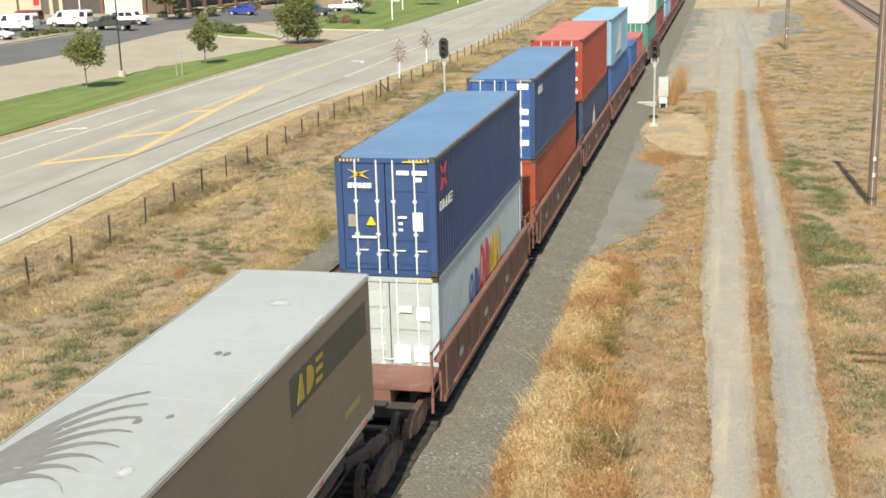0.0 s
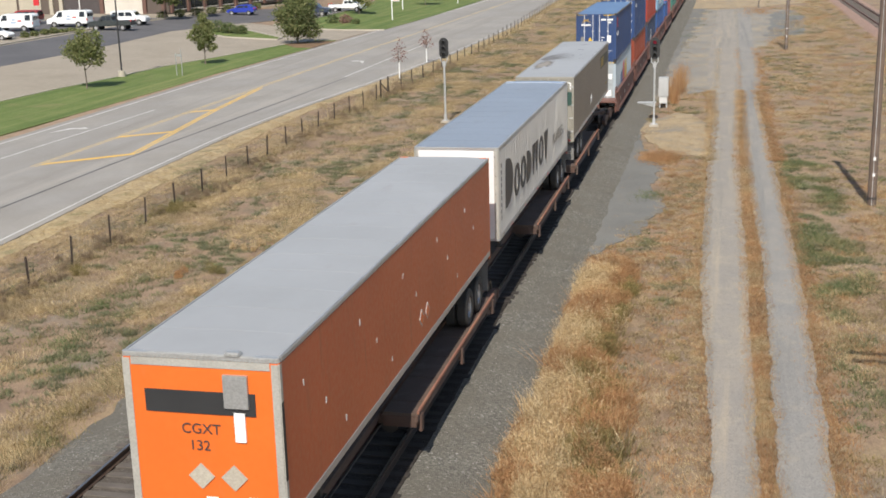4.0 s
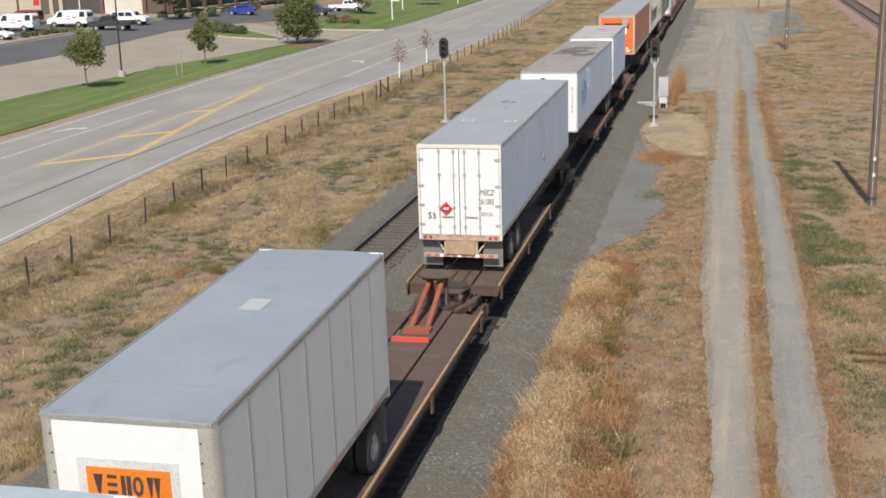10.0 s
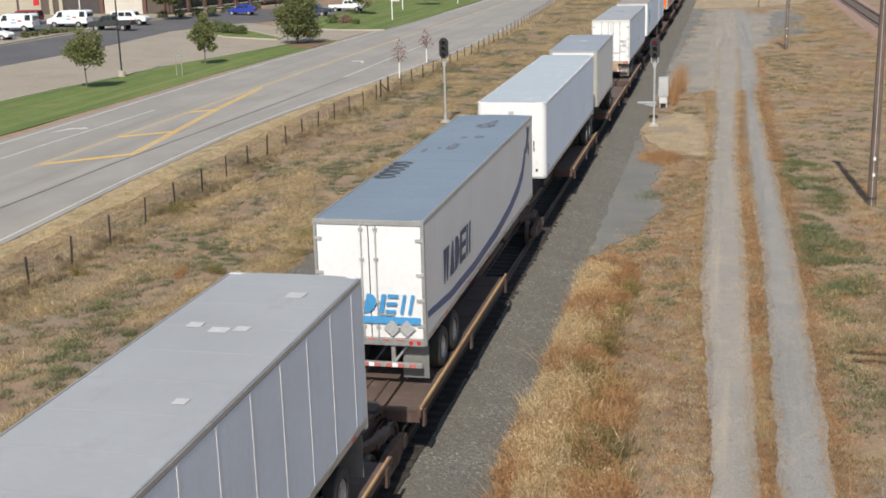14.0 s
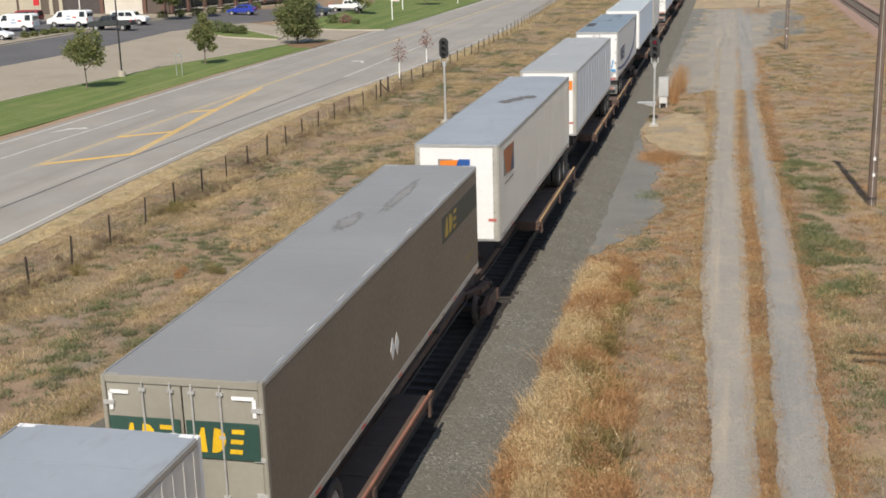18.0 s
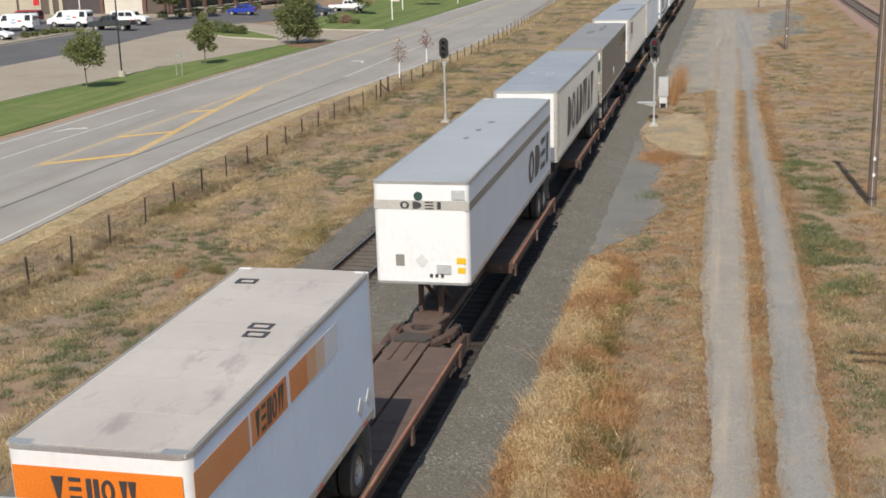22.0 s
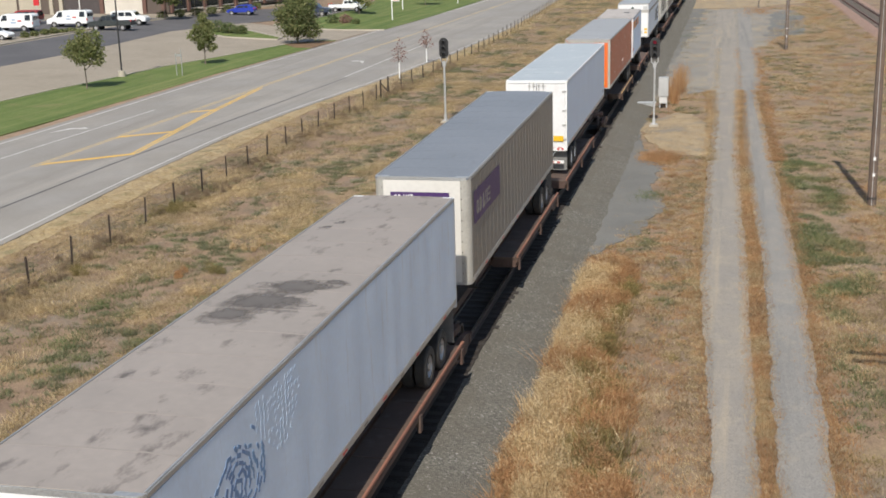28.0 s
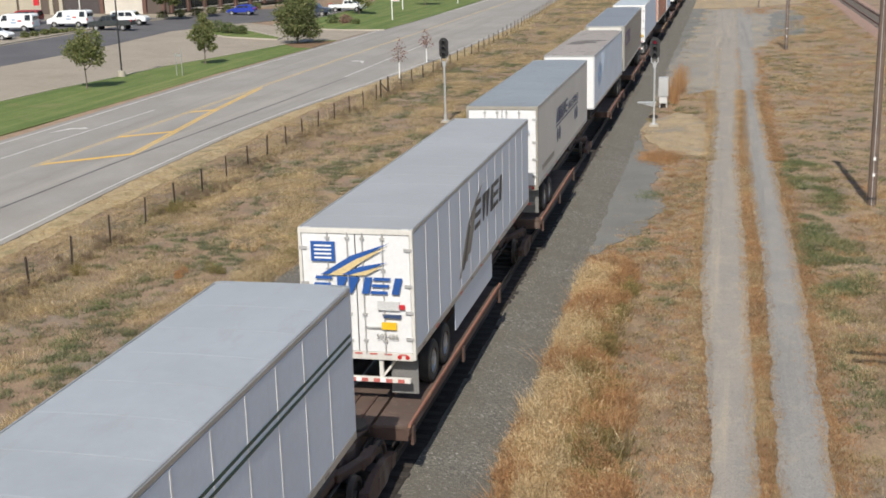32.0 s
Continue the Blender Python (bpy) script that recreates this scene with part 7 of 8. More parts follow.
def broadleaf(x, y, h, crown_r, crown_lo, label, mat_="leaf", count=2600, leaf=.15, seed=1, round_=False, trunk_r=.07, trunk_mat="bark"):
    th = thing("tree", label, "tree", x, y, gz(x))
    rnd = random.Random(seed)
    bm = bmesh.new()
    p = Vector((0, 0, 0))
    for i in range(5):
        q = Vector((rnd.uniform(-.06, .06) * i * .4, rnd.uniform(-.06, .06) * i * .4, h * .78 * (i + 1) / 5))
        tube(bm, p, q, trunk_r * (1 - i * .17), 8, trunk_r * (1 - (i + 1) * .17))
        p = q
    part("trunk", bm, "bark", th, smooth=True)
    if trunk_mat == "white":
        part("trunk_wrap", T((0, 0, .05), (0, 0, 1.35), trunk_r * 1.25, 8), "white", th, "white trunk wrap")
    blobs = []
    n_limb = 9
    for i in range(n_limb):
        a = i * 2.4 + rnd.uniform(-.3, .3)
        z0 = crown_lo + (h * .72 - crown_lo) * i / n_limb
        reach = crown_r * rnd.uniform(.5, .75) * (1 - .35 * i / n_limb)
        tip = Vector((reach * math.cos(a), reach * math.sin(a), z0 + reach * rnd.uniform(.5, .9)))
        bm = T((0, 0, z0), tip, trunk_r * .42, 6, trunk_r * .12)
        part("limb", bm, "bark", th)
        r = crown_r * rnd.uniform(.34, .5)
        blobs.append((tip.x, tip.y, min(tip.z, h - r * .7), r, r, r * rnd.uniform(.75, 1.0)))
    zc = (crown_lo + h) / 2
    blobs.append((0, 0, zc, crown_r * (.92 if round_ else .6), crown_r * (.92 if round_ else .6), (h - crown_lo) / 2 * (.98 if round_ else .8)))
    blobs.append((0, 0, h - crown_r * .35, crown_r * .35, crown_r * .35, crown_r * .42))
    leaves("crown", blobs, count, leaf, mat_, th, seed)
    return th


broadleaf(-43.5, 91.5, 4.95, 1.65, 1.55, "young broadleaf tree with loose green crown on the verge", "leaf", 4600, .10, 3)
broadleaf(-41.2, 110.3, 5.0, 1.4, 1.2, "young upright broadleaf tree on the grass verge", "leaf", 4400, .10, 5, trunk_mat="bark")
broadleaf(-39.5, 132.2, 5.3, 2.7, .5, "dense round dark green tree in a mulch bed", "leaf_dark", 11000, .12, 8, True, .12)
broadleaf(-46.1, 178.6, 5.5, 2.3, 1.2, "leafy green tree on the lawn by the lot", "leaf", 2600, .2, 11)
broadleaf(-67.6, 157.5, 6.0, 2.6, 2.0, "green tree in front of the building", "leaf", 3200, .22, 13)
broadleaf(-65.6, 163.0, 6.2, 2.4, 2.2, "green tree in front of the building wall", "leaf", 2800, .22, 17)
broadleaf(-41.3, 201.0, 6.0, 2.4, 1.8, "green tree far along the lawn", "leaf", 2000, .22, 19)
broadleaf(-42.5, 214.0, 6.0, 2.4, 1.8, "green tree far along the lawn", "leaf", 2000, .22, 23)
for x, y, h, sd in ((-18.9, 99.3, 3.5, 31), (-19.5, 111.5, 3.2, 37)):
    t = broadleaf(x, y, h, .8, 1.3, "thin sapling with sparse reddish leaves and wrapped trunk", "leaf_red", 190, .08, sd, False, .045, "white")


def shrub(x, y, r, label, mat_="leaf", seed=1, count=500, flat_=0.75):
    th = thing("shrub", label, "shrub", x, y, gz(x))
    bm = bmesh.new()
    rnd = random.Random(seed)
    for i in range(6):
        a = i * 1.05
        tube(bm, (0, 0, 0), (r * .5 * math.cos(a), r * .5 * math.sin(a), r * .8), .03, 5, .01)
    part("stems", bm, "bark", th)
    leaves("foliage", [(0, 0, r * .7 * flat_ + .1, r, r, r * flat_), (r * .3, 0, r * .8 * flat_ + .1, r * .7, r * .7, r * flat_ * .8)], count, .1, mat_, th, seed, .7)


for i, (x, y, r) in enumerate(((-71.0, 127.7, .5), (-70.8, 129.4, .5), (-70.7, 131.5, .55), (-70.6, 133.3, .55))):
    shrub(x, y, r, "clipped round green shrub in a gravel strip", "leaf_dark", 50 + i)
for i, (x, y) in enumerate(((-70.4, 134.9), (-70.1, 136.7))):
    shrub(x, y, .7, "low spreading green shrub in a gravel strip", "leaf", 60 + i, flat_=.35)
for i, (x, y, r) in enumerate(((-54.0, 143.4, 1.1), (-52.2, 142.6, 1.0), (-50.4, 142.2, .8))):
    shrub(x, y, r, "rounded yellow-green shrub on the lawn island", "green_weed", 70 + i, 900)
for i, (x, y, r) in enumerate(((-44.8, 161.3, .9), (-43.1, 161.7, .9), (-41.3, 160.9, .5))):
    shrub(x, y, r, "small shrub in a stone bed on the lawn", "green_weed" if i != 1 else "leaf_red", 80 + i, 600)
for i in range(7):
    shrub(-68.9 + i * .9, 159.5 + i * 3.6, .8, "low green shrub before the building", "leaf_dark", 90 + i, 500)

# ---- lamp, signs, tables ----
th = thing("street_lamp", "tall black parking lot lamp on a concrete base", "street lamp", -44.6, 99.8, gz(-44.6))
part("base", T((0, 0, 0), (0, 0, .55), .32, 16), "kerb", th, smooth=True)
part("pole", T((0, 0, .55), (0, 0, 9.5), .085, 10, .06), "black", th, smooth=True)
part("lamp_head", B((-.25, .25, -.9, -.1, 9.4, 9.6)), "black", th, bevel=.04)
th = thing("notice_frame", "grey two-post sign frame on the verge", "sign", -39.8, 101.4, -0.27)
for sx in (-.26, .26):
    part("post", B((sx - .03, sx + .03, -.03, .03, 0, 2.0 if sx < 0 else 2.35)), "alu", th)
part("panel", B((-.34, .3, -.04, .04, 1.7, 1.9)), "alu", th, "narrow pale panel", bevel=.01)
for x, y, h, c in ((-38.1, 168.1, 3.3, "logo_red"), (-42.2, 189.6, 2.6, "white"), (-36.7, 205.4, 2.4, "white")):
    th = thing("lawn_sign", "small sign panel on a white post on the lawn", "sign", x, y, gz(x) + .05)
    part("post", B((-.06, .06, -.06, .06, 0, h)), "white", th)
    part("panel", B((-.1, 1.1, -.04, .04, h - .75, h)), "white", th, bevel=.01)
    part("panel_field", B((0, 1.0, -.046, -.04, h - .6, h - .15)), c, th)
for i in range(3):
    x, y = -68.0 + i * 1.5, 171.5 + i * 2.0
    th = thing("picnic_table", "pale wooden picnic table beside the building", "table", x, y, gz(x))
    part("tabletop", B((-.9, .9, -.4, .4, .7, .75)), "kerb", th, bevel=.01)
    for sy in (-.7, .7):
        part("bench", B((-.9, .9, sy - .14, sy + .14, .42, .46)), "kerb", th)
    for sx in (-.6, .6):
        part("leg_frame", B((sx - .04, sx + .04, -.75, .75, .36, .42), (sx - .04, sx + .04, -.45, -.37, 0, .7), (sx - .04, sx + .04, .37, .45, 0, .7)), "kerb", th)


# ---- vehicles in the lot ----
def vehicle(kind, x, y, turn, body, label, category):
    """A parked vehicle. Local +y is its nose."""
    name = {"van": "van", "pickup": "pickup_truck", "suv": "suv", "car": "car"}[kind]
    th = thing(name, label, category, x, y, gz(x) + .012, turn)
    spec = {
        "van": (5.5, 1.0, [(-2.7, .45), (-2.75, .9), (-2.7, 1.9), (-2.5, 2.08), (.9, 2.08), (1.25, 1.95), (1.95, 1.25), (2.65, 1.1), (2.75, .9), (2.75, .45)], [-1.55, 1.75]),
        "pickup": (5.6, .98, [(-2.75, .6), (-2.78, 1.12), (-.55, 1.14), (-.45, 1.2), (-.3, 1.8), (-.1, 1.84), (.75, 1.84), (1.0, 1.76), (1.45, 1.22), (2.65, 1.1), (2.78, .95), (2.75, .5)], [-1.65, 1.75]),
        "suv": (4.8, .95, [(-2.35, .5), (-2.4, 1.0), (-2.25, 1.72), (-2.0, 1.8), (.5, 1.8), (.75, 1.72), (1.2, 1.15), (2.2, 1.05), (2.4, .85), (2.35, .42)], [-1.4, 1.5]),
        "car": (4.2, .86, [(-2.0, .4), (-2.1, .85), (-1.9, 1.05), (-1.35, 1.4), (-.9, 1.48), (.2, 1.46), (.95, .98), (1.85, .82), (2.1, .6), (2.05, .35)], [-1.25, 1.3]),
    }[kind]
    L, hw, prof, wheels = spec
    bm = bmesh.new()
    belt = {"van": 1.25, "pickup": 1.2, "suv": 1.12, "car": .98}[kind]

    def half(z):
        return hw if z <= belt else hw - (z - belt) * .16
    va = [bm.verts.new((-half(z), yy, z)) for yy, z in prof]
    vb = [bm.verts.new((half(z), yy, z)) for yy, z in prof]
    k = len(prof)
    bm.faces.new(va[::-1])
    bm.faces.new(vb)
    for i in range(k):
        bm.faces.new((va[i], va[(i + 1) % k], vb[(i + 1) % k], vb[i]))
    part("body", bm, body, th, bevel=.05, smooth=True)
    zt = max(p[1] for p in prof)
    wins = {"van": [(-2.45, -1.75), (.55, 1.25)], "pickup": [(-.2, .35), (.42, 1.05)], "suv": [(-2.05, -1.3), (-1.2, -.4), (-.3, .6)], "car": [(-1.3, -.6), (-.5, .4)]}[kind]
    for side in (-1, 1):
        for a, b in wins:
            zlo, zhi = belt + .06, zt - .14
            bm = bmesh.new()
            cut = .38 if b == max(w[1] for w in wins) and kind != "car" else .3 if kind == "car" and b > 0 else .02
            q = [(a, zlo), (b + (.12 if cut > .1 else 0), zlo), (b - cut * .55, zhi), (a + (.25 if kind == "car" and a < -1 else .02), zhi)]
            vs = [bm.verts.new((side * (half(z) + .008), yy, z)) for yy, z in q] + [bm.verts.new((side * (half(z) - .03), yy, z)) for yy, z in q]
            bm.faces.new(vs[:4])
            for i in range(4):
                bm.faces.new((vs[i], vs[(i + 1) % 4], vs[4 + (i + 1) % 4], vs[4 + i]))
            part("side_window", bm, "glass", th)
        part("mirror", B((min(side * hw, side * (hw + .18)), max(side * hw, side * (hw + .18)), wins[-1][1] - .1, wins[-1][1], belt + .02, belt + .2)), "black", th, bevel=.02)
        for wy in wheels:
            r = .34 if kind != "car" else .3
            part("wheel_arch", T((side * (hw - .1), wy, r), (side * (hw + .006), wy, r), r * 1.18, 16), "black", th)
            t = part("tyre", T((side * (hw - .2), wy, r), (side * (hw + .015), wy, r), r, 18), "rubber", th, smooth=True)
            part("rim", T((side * (hw - .02), wy, r), (side * (hw + .025), wy, r), r * .62, 14), "rim", t)
        part("headlight", B((side * (hw - .3) - .14, side * (hw - .3) + .14, prof[-2][0] - .14, prof[-2][0] + .012, prof[-2][1] - .1, prof[-2][1] + .06)), "patch_pale", th, bevel=.02)
        part("tail_light", B((side * (hw - .1) - .07, side * (hw - .1) + .07, prof[1][0] - .012, prof[1][0] + .1, prof[1][1] - .1, prof[1][1] + .2)), "red", th, bevel=.01)
    part("bumper", B((-hw + .03, hw - .03, prof[-1][0] - .08, prof[-1][0] + .08, .38, .56)), "rim" if kind != "van" else "patch_pale", th, bevel=.03)
    part("bumper", B((-hw + .03, hw - .03, prof[0][0] - .08, prof[0][0] + .06, .42, .58)), "rim", th, bevel=.03)
    # windscreen and rear glass lie on the sloped faces
    for i in range(k - 1):
        (ya, za), (yb, zb) = prof[i], prof[i + 1]
        if min(za, zb) >= belt - .12 and abs(za - zb) > .3:
            e = .006
            nrm = Vector((0, zb - za, -(yb - ya))).normalized() * -1
            if nrm.y * (ya + yb) < 0:
                nrm = -nrm
            bm = bmesh.new()
            lo, hi = .12, .88
            q = []
            for u in (lo, hi):
                yy, zz = ya + (yb - ya) * u, za + (zb - za) * u
                q.append((yy + nrm.y * e, zz + nrm.z * e))
            w0, w1 = half(q[0][1]) - .1, half(q[1][1]) - .1
            vs = [bm.verts.new((-w0, *q[0])), bm.verts.new((w0, *q[0])), bm.verts.new((w1, *q[1])), bm.verts.new((-w1, *q[1]))]
            bm.faces.new(vs)
            part("windscreen" if ya + yb > 0 else "rear_window", bm, "glass", th)
    if kind == "van":
        for sx in (-1, 1):
            part("rear_window", B((min(sx * .08, sx * .72), max(sx * .08, sx * .72), -2.79, -2.74, 1.3, 1.75)), "glass", th)
        for sx in (-1, 1):
            for ya, zz, w_, c in ((-1.3, 1.35, .5, "logo_red"), (-.5, 1.5, .45, "logo_slate"), (-.6, 1.15, .7, "logo_slate")):
                part("painted_mark", B((min(sx * (hw + .004), sx * (hw - .03)), max(sx * (hw + .004), sx * (hw - .03)), ya, ya + w_, zz - .16, zz - .02)), c, th)
        for ya in (-1.8, .2):
            part("roof_bar", B((-.8, .8, ya, ya + .06, 2.08, 2.13)), "rim", th)
    if kind == "pickup":
        part("bed_floor", B((-hw + .12, hw - .12, -2.65, -.6, 1.1, 1.15)), "black", th)
        part("rear_window", B((-.7, .7, -.47, -.42, 1.3, 1.7)), "glass", th)
    return th


paint("v_white", (0.76, 0.77, 0.76), (0.72, 0.73, 0.72), big=2, rough=0.3, grain=0.03, bump=0)
paint("v_black", (0.03, 0.037, 0.036), (0.04, 0.045, 0.045), big=2, rough=0.3, grain=0.03, bump=0)
paint("v_blue", (0.015, 0.035, 0.30), (0.02, 0.045, 0.34), big=2, rough=0.3, grain=0.03, bump=0)
paint("v_navy", (0.025, 0.035, 0.06), (0.03, 0.04, 0.07), big=2, rough=0.3, grain=0.03, bump=0)
paint("v_red", (0.25, 0.03, 0.03), (0.28, 0.035, 0.035), big=2, rough=0.35, grain=0.03, bump=0)
vehicle("van", -77.4, 136.3, 95, "v_white", "white cargo van parked in a bay", "van")
vehicle("van", -73.9, 143.3, 93, "v_white", "white cargo van parked nearer the corner", "van")
vehicle("pickup", -66.8, 140.8, 97, "v_black", "black pickup truck standing in the aisle", "pickup truck")
vehicle("suv", -68.4, 148.8, -83, "v_white", "white suv standing in the parking lot", "suv")
vehicle("car", -61.6, 170.6, 95, "v_blue", "bright blue hatchback car in the aisle", "car")
vehicle("pickup", -51.8, 173.4, -85, "v_navy", "dark blue pickup truck parked by the lawn", "pickup truck")
vehicle("pickup", -49.6, 184.0, -88, "v_white", "white pickup truck parked by the lawn", "pickup truck")
vehicle("car", -72.9, 124.6, -85, "v_white", "white car parked at the planting strip", "car")
vehicle("suv", -83.0, 147.5, 95, "v_red", "dark red suv parked behind a van", "suv")


# ---- building at the back of the lot ----
def building():
    paint("wall_brown", (0.11, 0.085, 0.07), (0.09, 0.07, 0.06), rough=0.85)
    paint("wall_beige", (0.42, 0.38, 0.30), (0.38, 0.34, 0.27), rough=0.85)
    paint("wall_pale", (0.58, 0.54, 0.47), (0.53, 0.49, 0.43), rough=0.8)
    paint("brick_red", (0.14, 0.075, 0.058), (0.115, 0.065, 0.052), big=3, rough=0.85)
    z = 1.1
    th = thing("shop_building", "low brown shop building with pale bays and dark windows", "building", 0, 0, z)
    part("rear_block", prism(bmesh.new(), [(-71.5, 167.2), (-62.5, 203.2), (-100, 215), (-100, 167.2)], 0, 6.5, "z"), "wall_brown", th)
    part("roof", prism(bmesh.new(), [(-70.3, 166.6), (-61.0, 203.8), (-101, 216), (-101, 166.6)], 6.5, 6.9, "z"), "wall_beige", th)
    # wall that faces the road, bay by bay
    for i, (xa, xb, m) in enumerate(((-100, -96, "wall_beige"), (-95.6, -92, "wall_beige"), (-88.2, -82.4, "bay_dark"), (-81.6, -75.6, "wall_pale"))):
        bay = part("bay", B((xa, xb, 167.0, 167.2, 0, 4.2)), m, th, bevel=.02)
        for k in range(5):
            part("panel_rib", B((xa + .05, xb - .05, 166.97, 167.0, .5 + k * .7, .54 + k * .7)), m, bay)
    for x in (-90.2, -88.6, -82.0, -75.2, -72.2):
        part("pier", B((x - .3, x + .3, 166.8, 167.2, 0, 4.6)), "brick_red" if x > -83 else "wall_beige", th, bevel=.02)
    part("downpipe", T((-85.6, 166.9, 0), (-85.6, 166.9, 4.4), .09, 8), "white", th)
    part("canopy", B((-101, -71, 165.6, 167.2, 4.3, 4.6)), "wall_beige", th)
    d = Vector((9.0, 36.0)).normalized()
    nrm = Vector((d.y, -d.x))
    for i in range(9):
        a = Vector((-71.5, 167.2)) + d * (1.2 + i * 3.9)
        b = a + d * 2.6
        q = [a, b, b + nrm * .06, a + nrm * .06]
        w = part("window", prism(bmesh.new(), [tuple(v) for v in q], .5, 3.0, "z"), "glass", th)
        q = [a - d * .1, b + d * .1, b + d * .1 + nrm * .1, a - d * .1 + nrm * .1]
        part("sill", prism(bmesh.new(), [tuple(v) for v in q], .38, .5, "z"), "wall_pale", w)
        c = a - d * .9
        q = [c, c + d * .5, c + d * .5 + nrm * .3, c + nrm * .3]
        part("pillar", prism(bmesh.new(), [tuple(v) for v in q], 0, 4.0, "z"), "brick_red", th)
    th2 = thing("wall_sign", "small red sign on a post beside the building", "sign", -88.5, 160.0, gz(-88.5))
    part("post", T((0, 0, 0), (0, 0, 2.6), .05, 8), "galv", th2)
    part("panel", B((-.45, .45, -.06, .06, 1.7, 2.6)), "logo_red", th2, bevel=.03)


paint("bay_dark", (0.06, 0.05, 0.05), (0.075, 0.062, 0.06), rough=0.6)
building()


# ---- grass and weeds ----
def inside(pts, x, y):
    k, hit_, j = len(pts), False, len(pts) - 1
    for i in range(k):
        (xa, ya), (xb, yb) = pts[i], pts[j]
        if (ya > y) != (yb > y) and x < (xb - xa) * (y - ya) / (yb - ya) + xa:
            hit_ = not hit_
        j = i
    return hit_


def tufts(name, pts, hgt, width, per, spread, material, label, lean=.35, seed=0, base=-0.34, bent=True):
    """Many bent blades in small tufts, one mesh. pts: rows of x, y, size."""
    if not len(pts):
        return
    rnd = np.random.RandomState(seed)
    P = np.repeat(np.array(pts, dtype=float), per, 0)
    k = len(P)
    ang = rnd.rand(k) * 2 * np.pi
    off = np.sqrt(rnd.rand(k)) * spread * P[:, 2]
    b = np.stack([P[:, 0] + off * np.cos(ang), P[:, 1] + off * np.sin(ang), np.full(k, base)], 1)
    h = hgt * P[:, 2] * (.55 + .75 * rnd.rand(k))
    a2 = ang + rnd.randn(k) * .7
    out = np.stack([np.cos(a2), np.sin(a2), np.zeros(k)], 1)
    side = np.stack([-np.sin(a2), np.cos(a2), np.zeros(k)], 1)
    tw = rnd.rand(k)[:, None] * 1.2
    side = side * np.cos(tw) + out * np.sin(tw)
    w = (width * (.7 + .6 * rnd.rand(k)))[:, None]
    ln = (lean * (.3 + rnd.rand(k)))[:, None]
    mid = b + out * ln * h[:, None] * .35 + np.array([0, 0, 1]) * h[:, None] * .6
    tip = b + out * ln * h[:, None] + np.array([0, 0, 1]) * h[:, None]
    if bent:
        co = np.stack([b - side * w, b + side * w, mid + side * w * .8, tip, mid - side * w * .8], 1).reshape(-1, 3)
        ob = sheet(name, co, 5, material)
    else:
        co = np.stack([b - side * w, b + side * w, tip], 1).reshape(-1, 3)
        ob = sheet(name, co, 3, material)
    return tagged(ob, label, "grass", kind="stuff")


def mounds(name, pts, material, label, seed):
    """Bushy weeds: small twigs and seed heads in rounded, uneven masses. pts: rows of x, y, size."""
    rnd = np.random.RandomState(seed)
    P = np.array(pts)
    per = 420
    c = np.repeat(P, per, 0)
    k = len(c)
    d = rnd.normal(size=(k, 3))
    d /= np.linalg.norm(d, axis=1)[:, None]
    d[:, 2] = np.abs(d[:, 2])
    reach = (.35 + .65 * rnd.rand(k) ** .6)[:, None] * (1 + .15 * rnd.randn(k, 1))
    h = (.52 * c[:, 2] * np.repeat(.7 + .6 * rnd.rand(len(P)), per))[:, None]
    at = np.stack([c[:, 0], c[:, 1], np.full(k, -.3)], 1) + d * reach * np.concatenate([h * .62, h * .62, h], 1)
    u = d + rnd.normal(size=(k, 3)) * .8 + (0, 0, .5)
    u /= np.linalg.norm(u, axis=1)[:, None]
    v = np.cross(u, rnd.normal(size=(k, 3)))
    v /= np.linalg.norm(v, axis=1)[:, None]
    s = (.018 + .034 * rnd.rand(k))[:, None]
    quad = np.stack([at - u * s, at + v * s * .17, at + u * s, at - v * s * .17], 1).reshape(-1, 3)
    tagged(sheet(name, quad, 4, material), label, "weeds", kind="stuff")


def fbm(x, y, s, o=0.0):
    return noise.fractal((x * s, y * s, o), 1.0, 2.0, 3)


PAD = [(1.0, 40), (3.2, 44.8), (4.6, 48.5), (5.2, 52), (4.8, 57), (5.0, 62), (3.7, 64.7), (2.5, 73.6), (1.9, 80), (2.8, 88), (3.0, 95), (3.2, 110), (4.2, 150), (5.0, 190), (0, 200), (0, 40)]
YARD = [(3.2, 98), (7.0, 92), (10.3, 93), (10.6, 110), (11.0, 124), (13.0, 136), (14.9, 150), (16.8, 178), (12, 186), (5.7, 182), (4.5, 140)]
SANDY = [(2.5, 74.5), (3.2, 71), (4.1, 68.3), (5.3, 65.4), (7.1, 65), (6.8, 75.3), (5.6, 80), (4.4, 80.6), (3.5, 77)]
TALL = [(3.2, 12), (3.2, 23.4), (3.05, 26.4), (3.12, 28.5), (3.2, 31.5), (3.2, 36.4), (3.1, 41), (3.7, 43.6), (4.6, 43.2), (5.0, 40.5), (4.8, 36), (4.7, 32.7), (5.2, 30.6), (5.7, 28.9), (5.7, 26), (6.1, 24), (6.2, 12)]
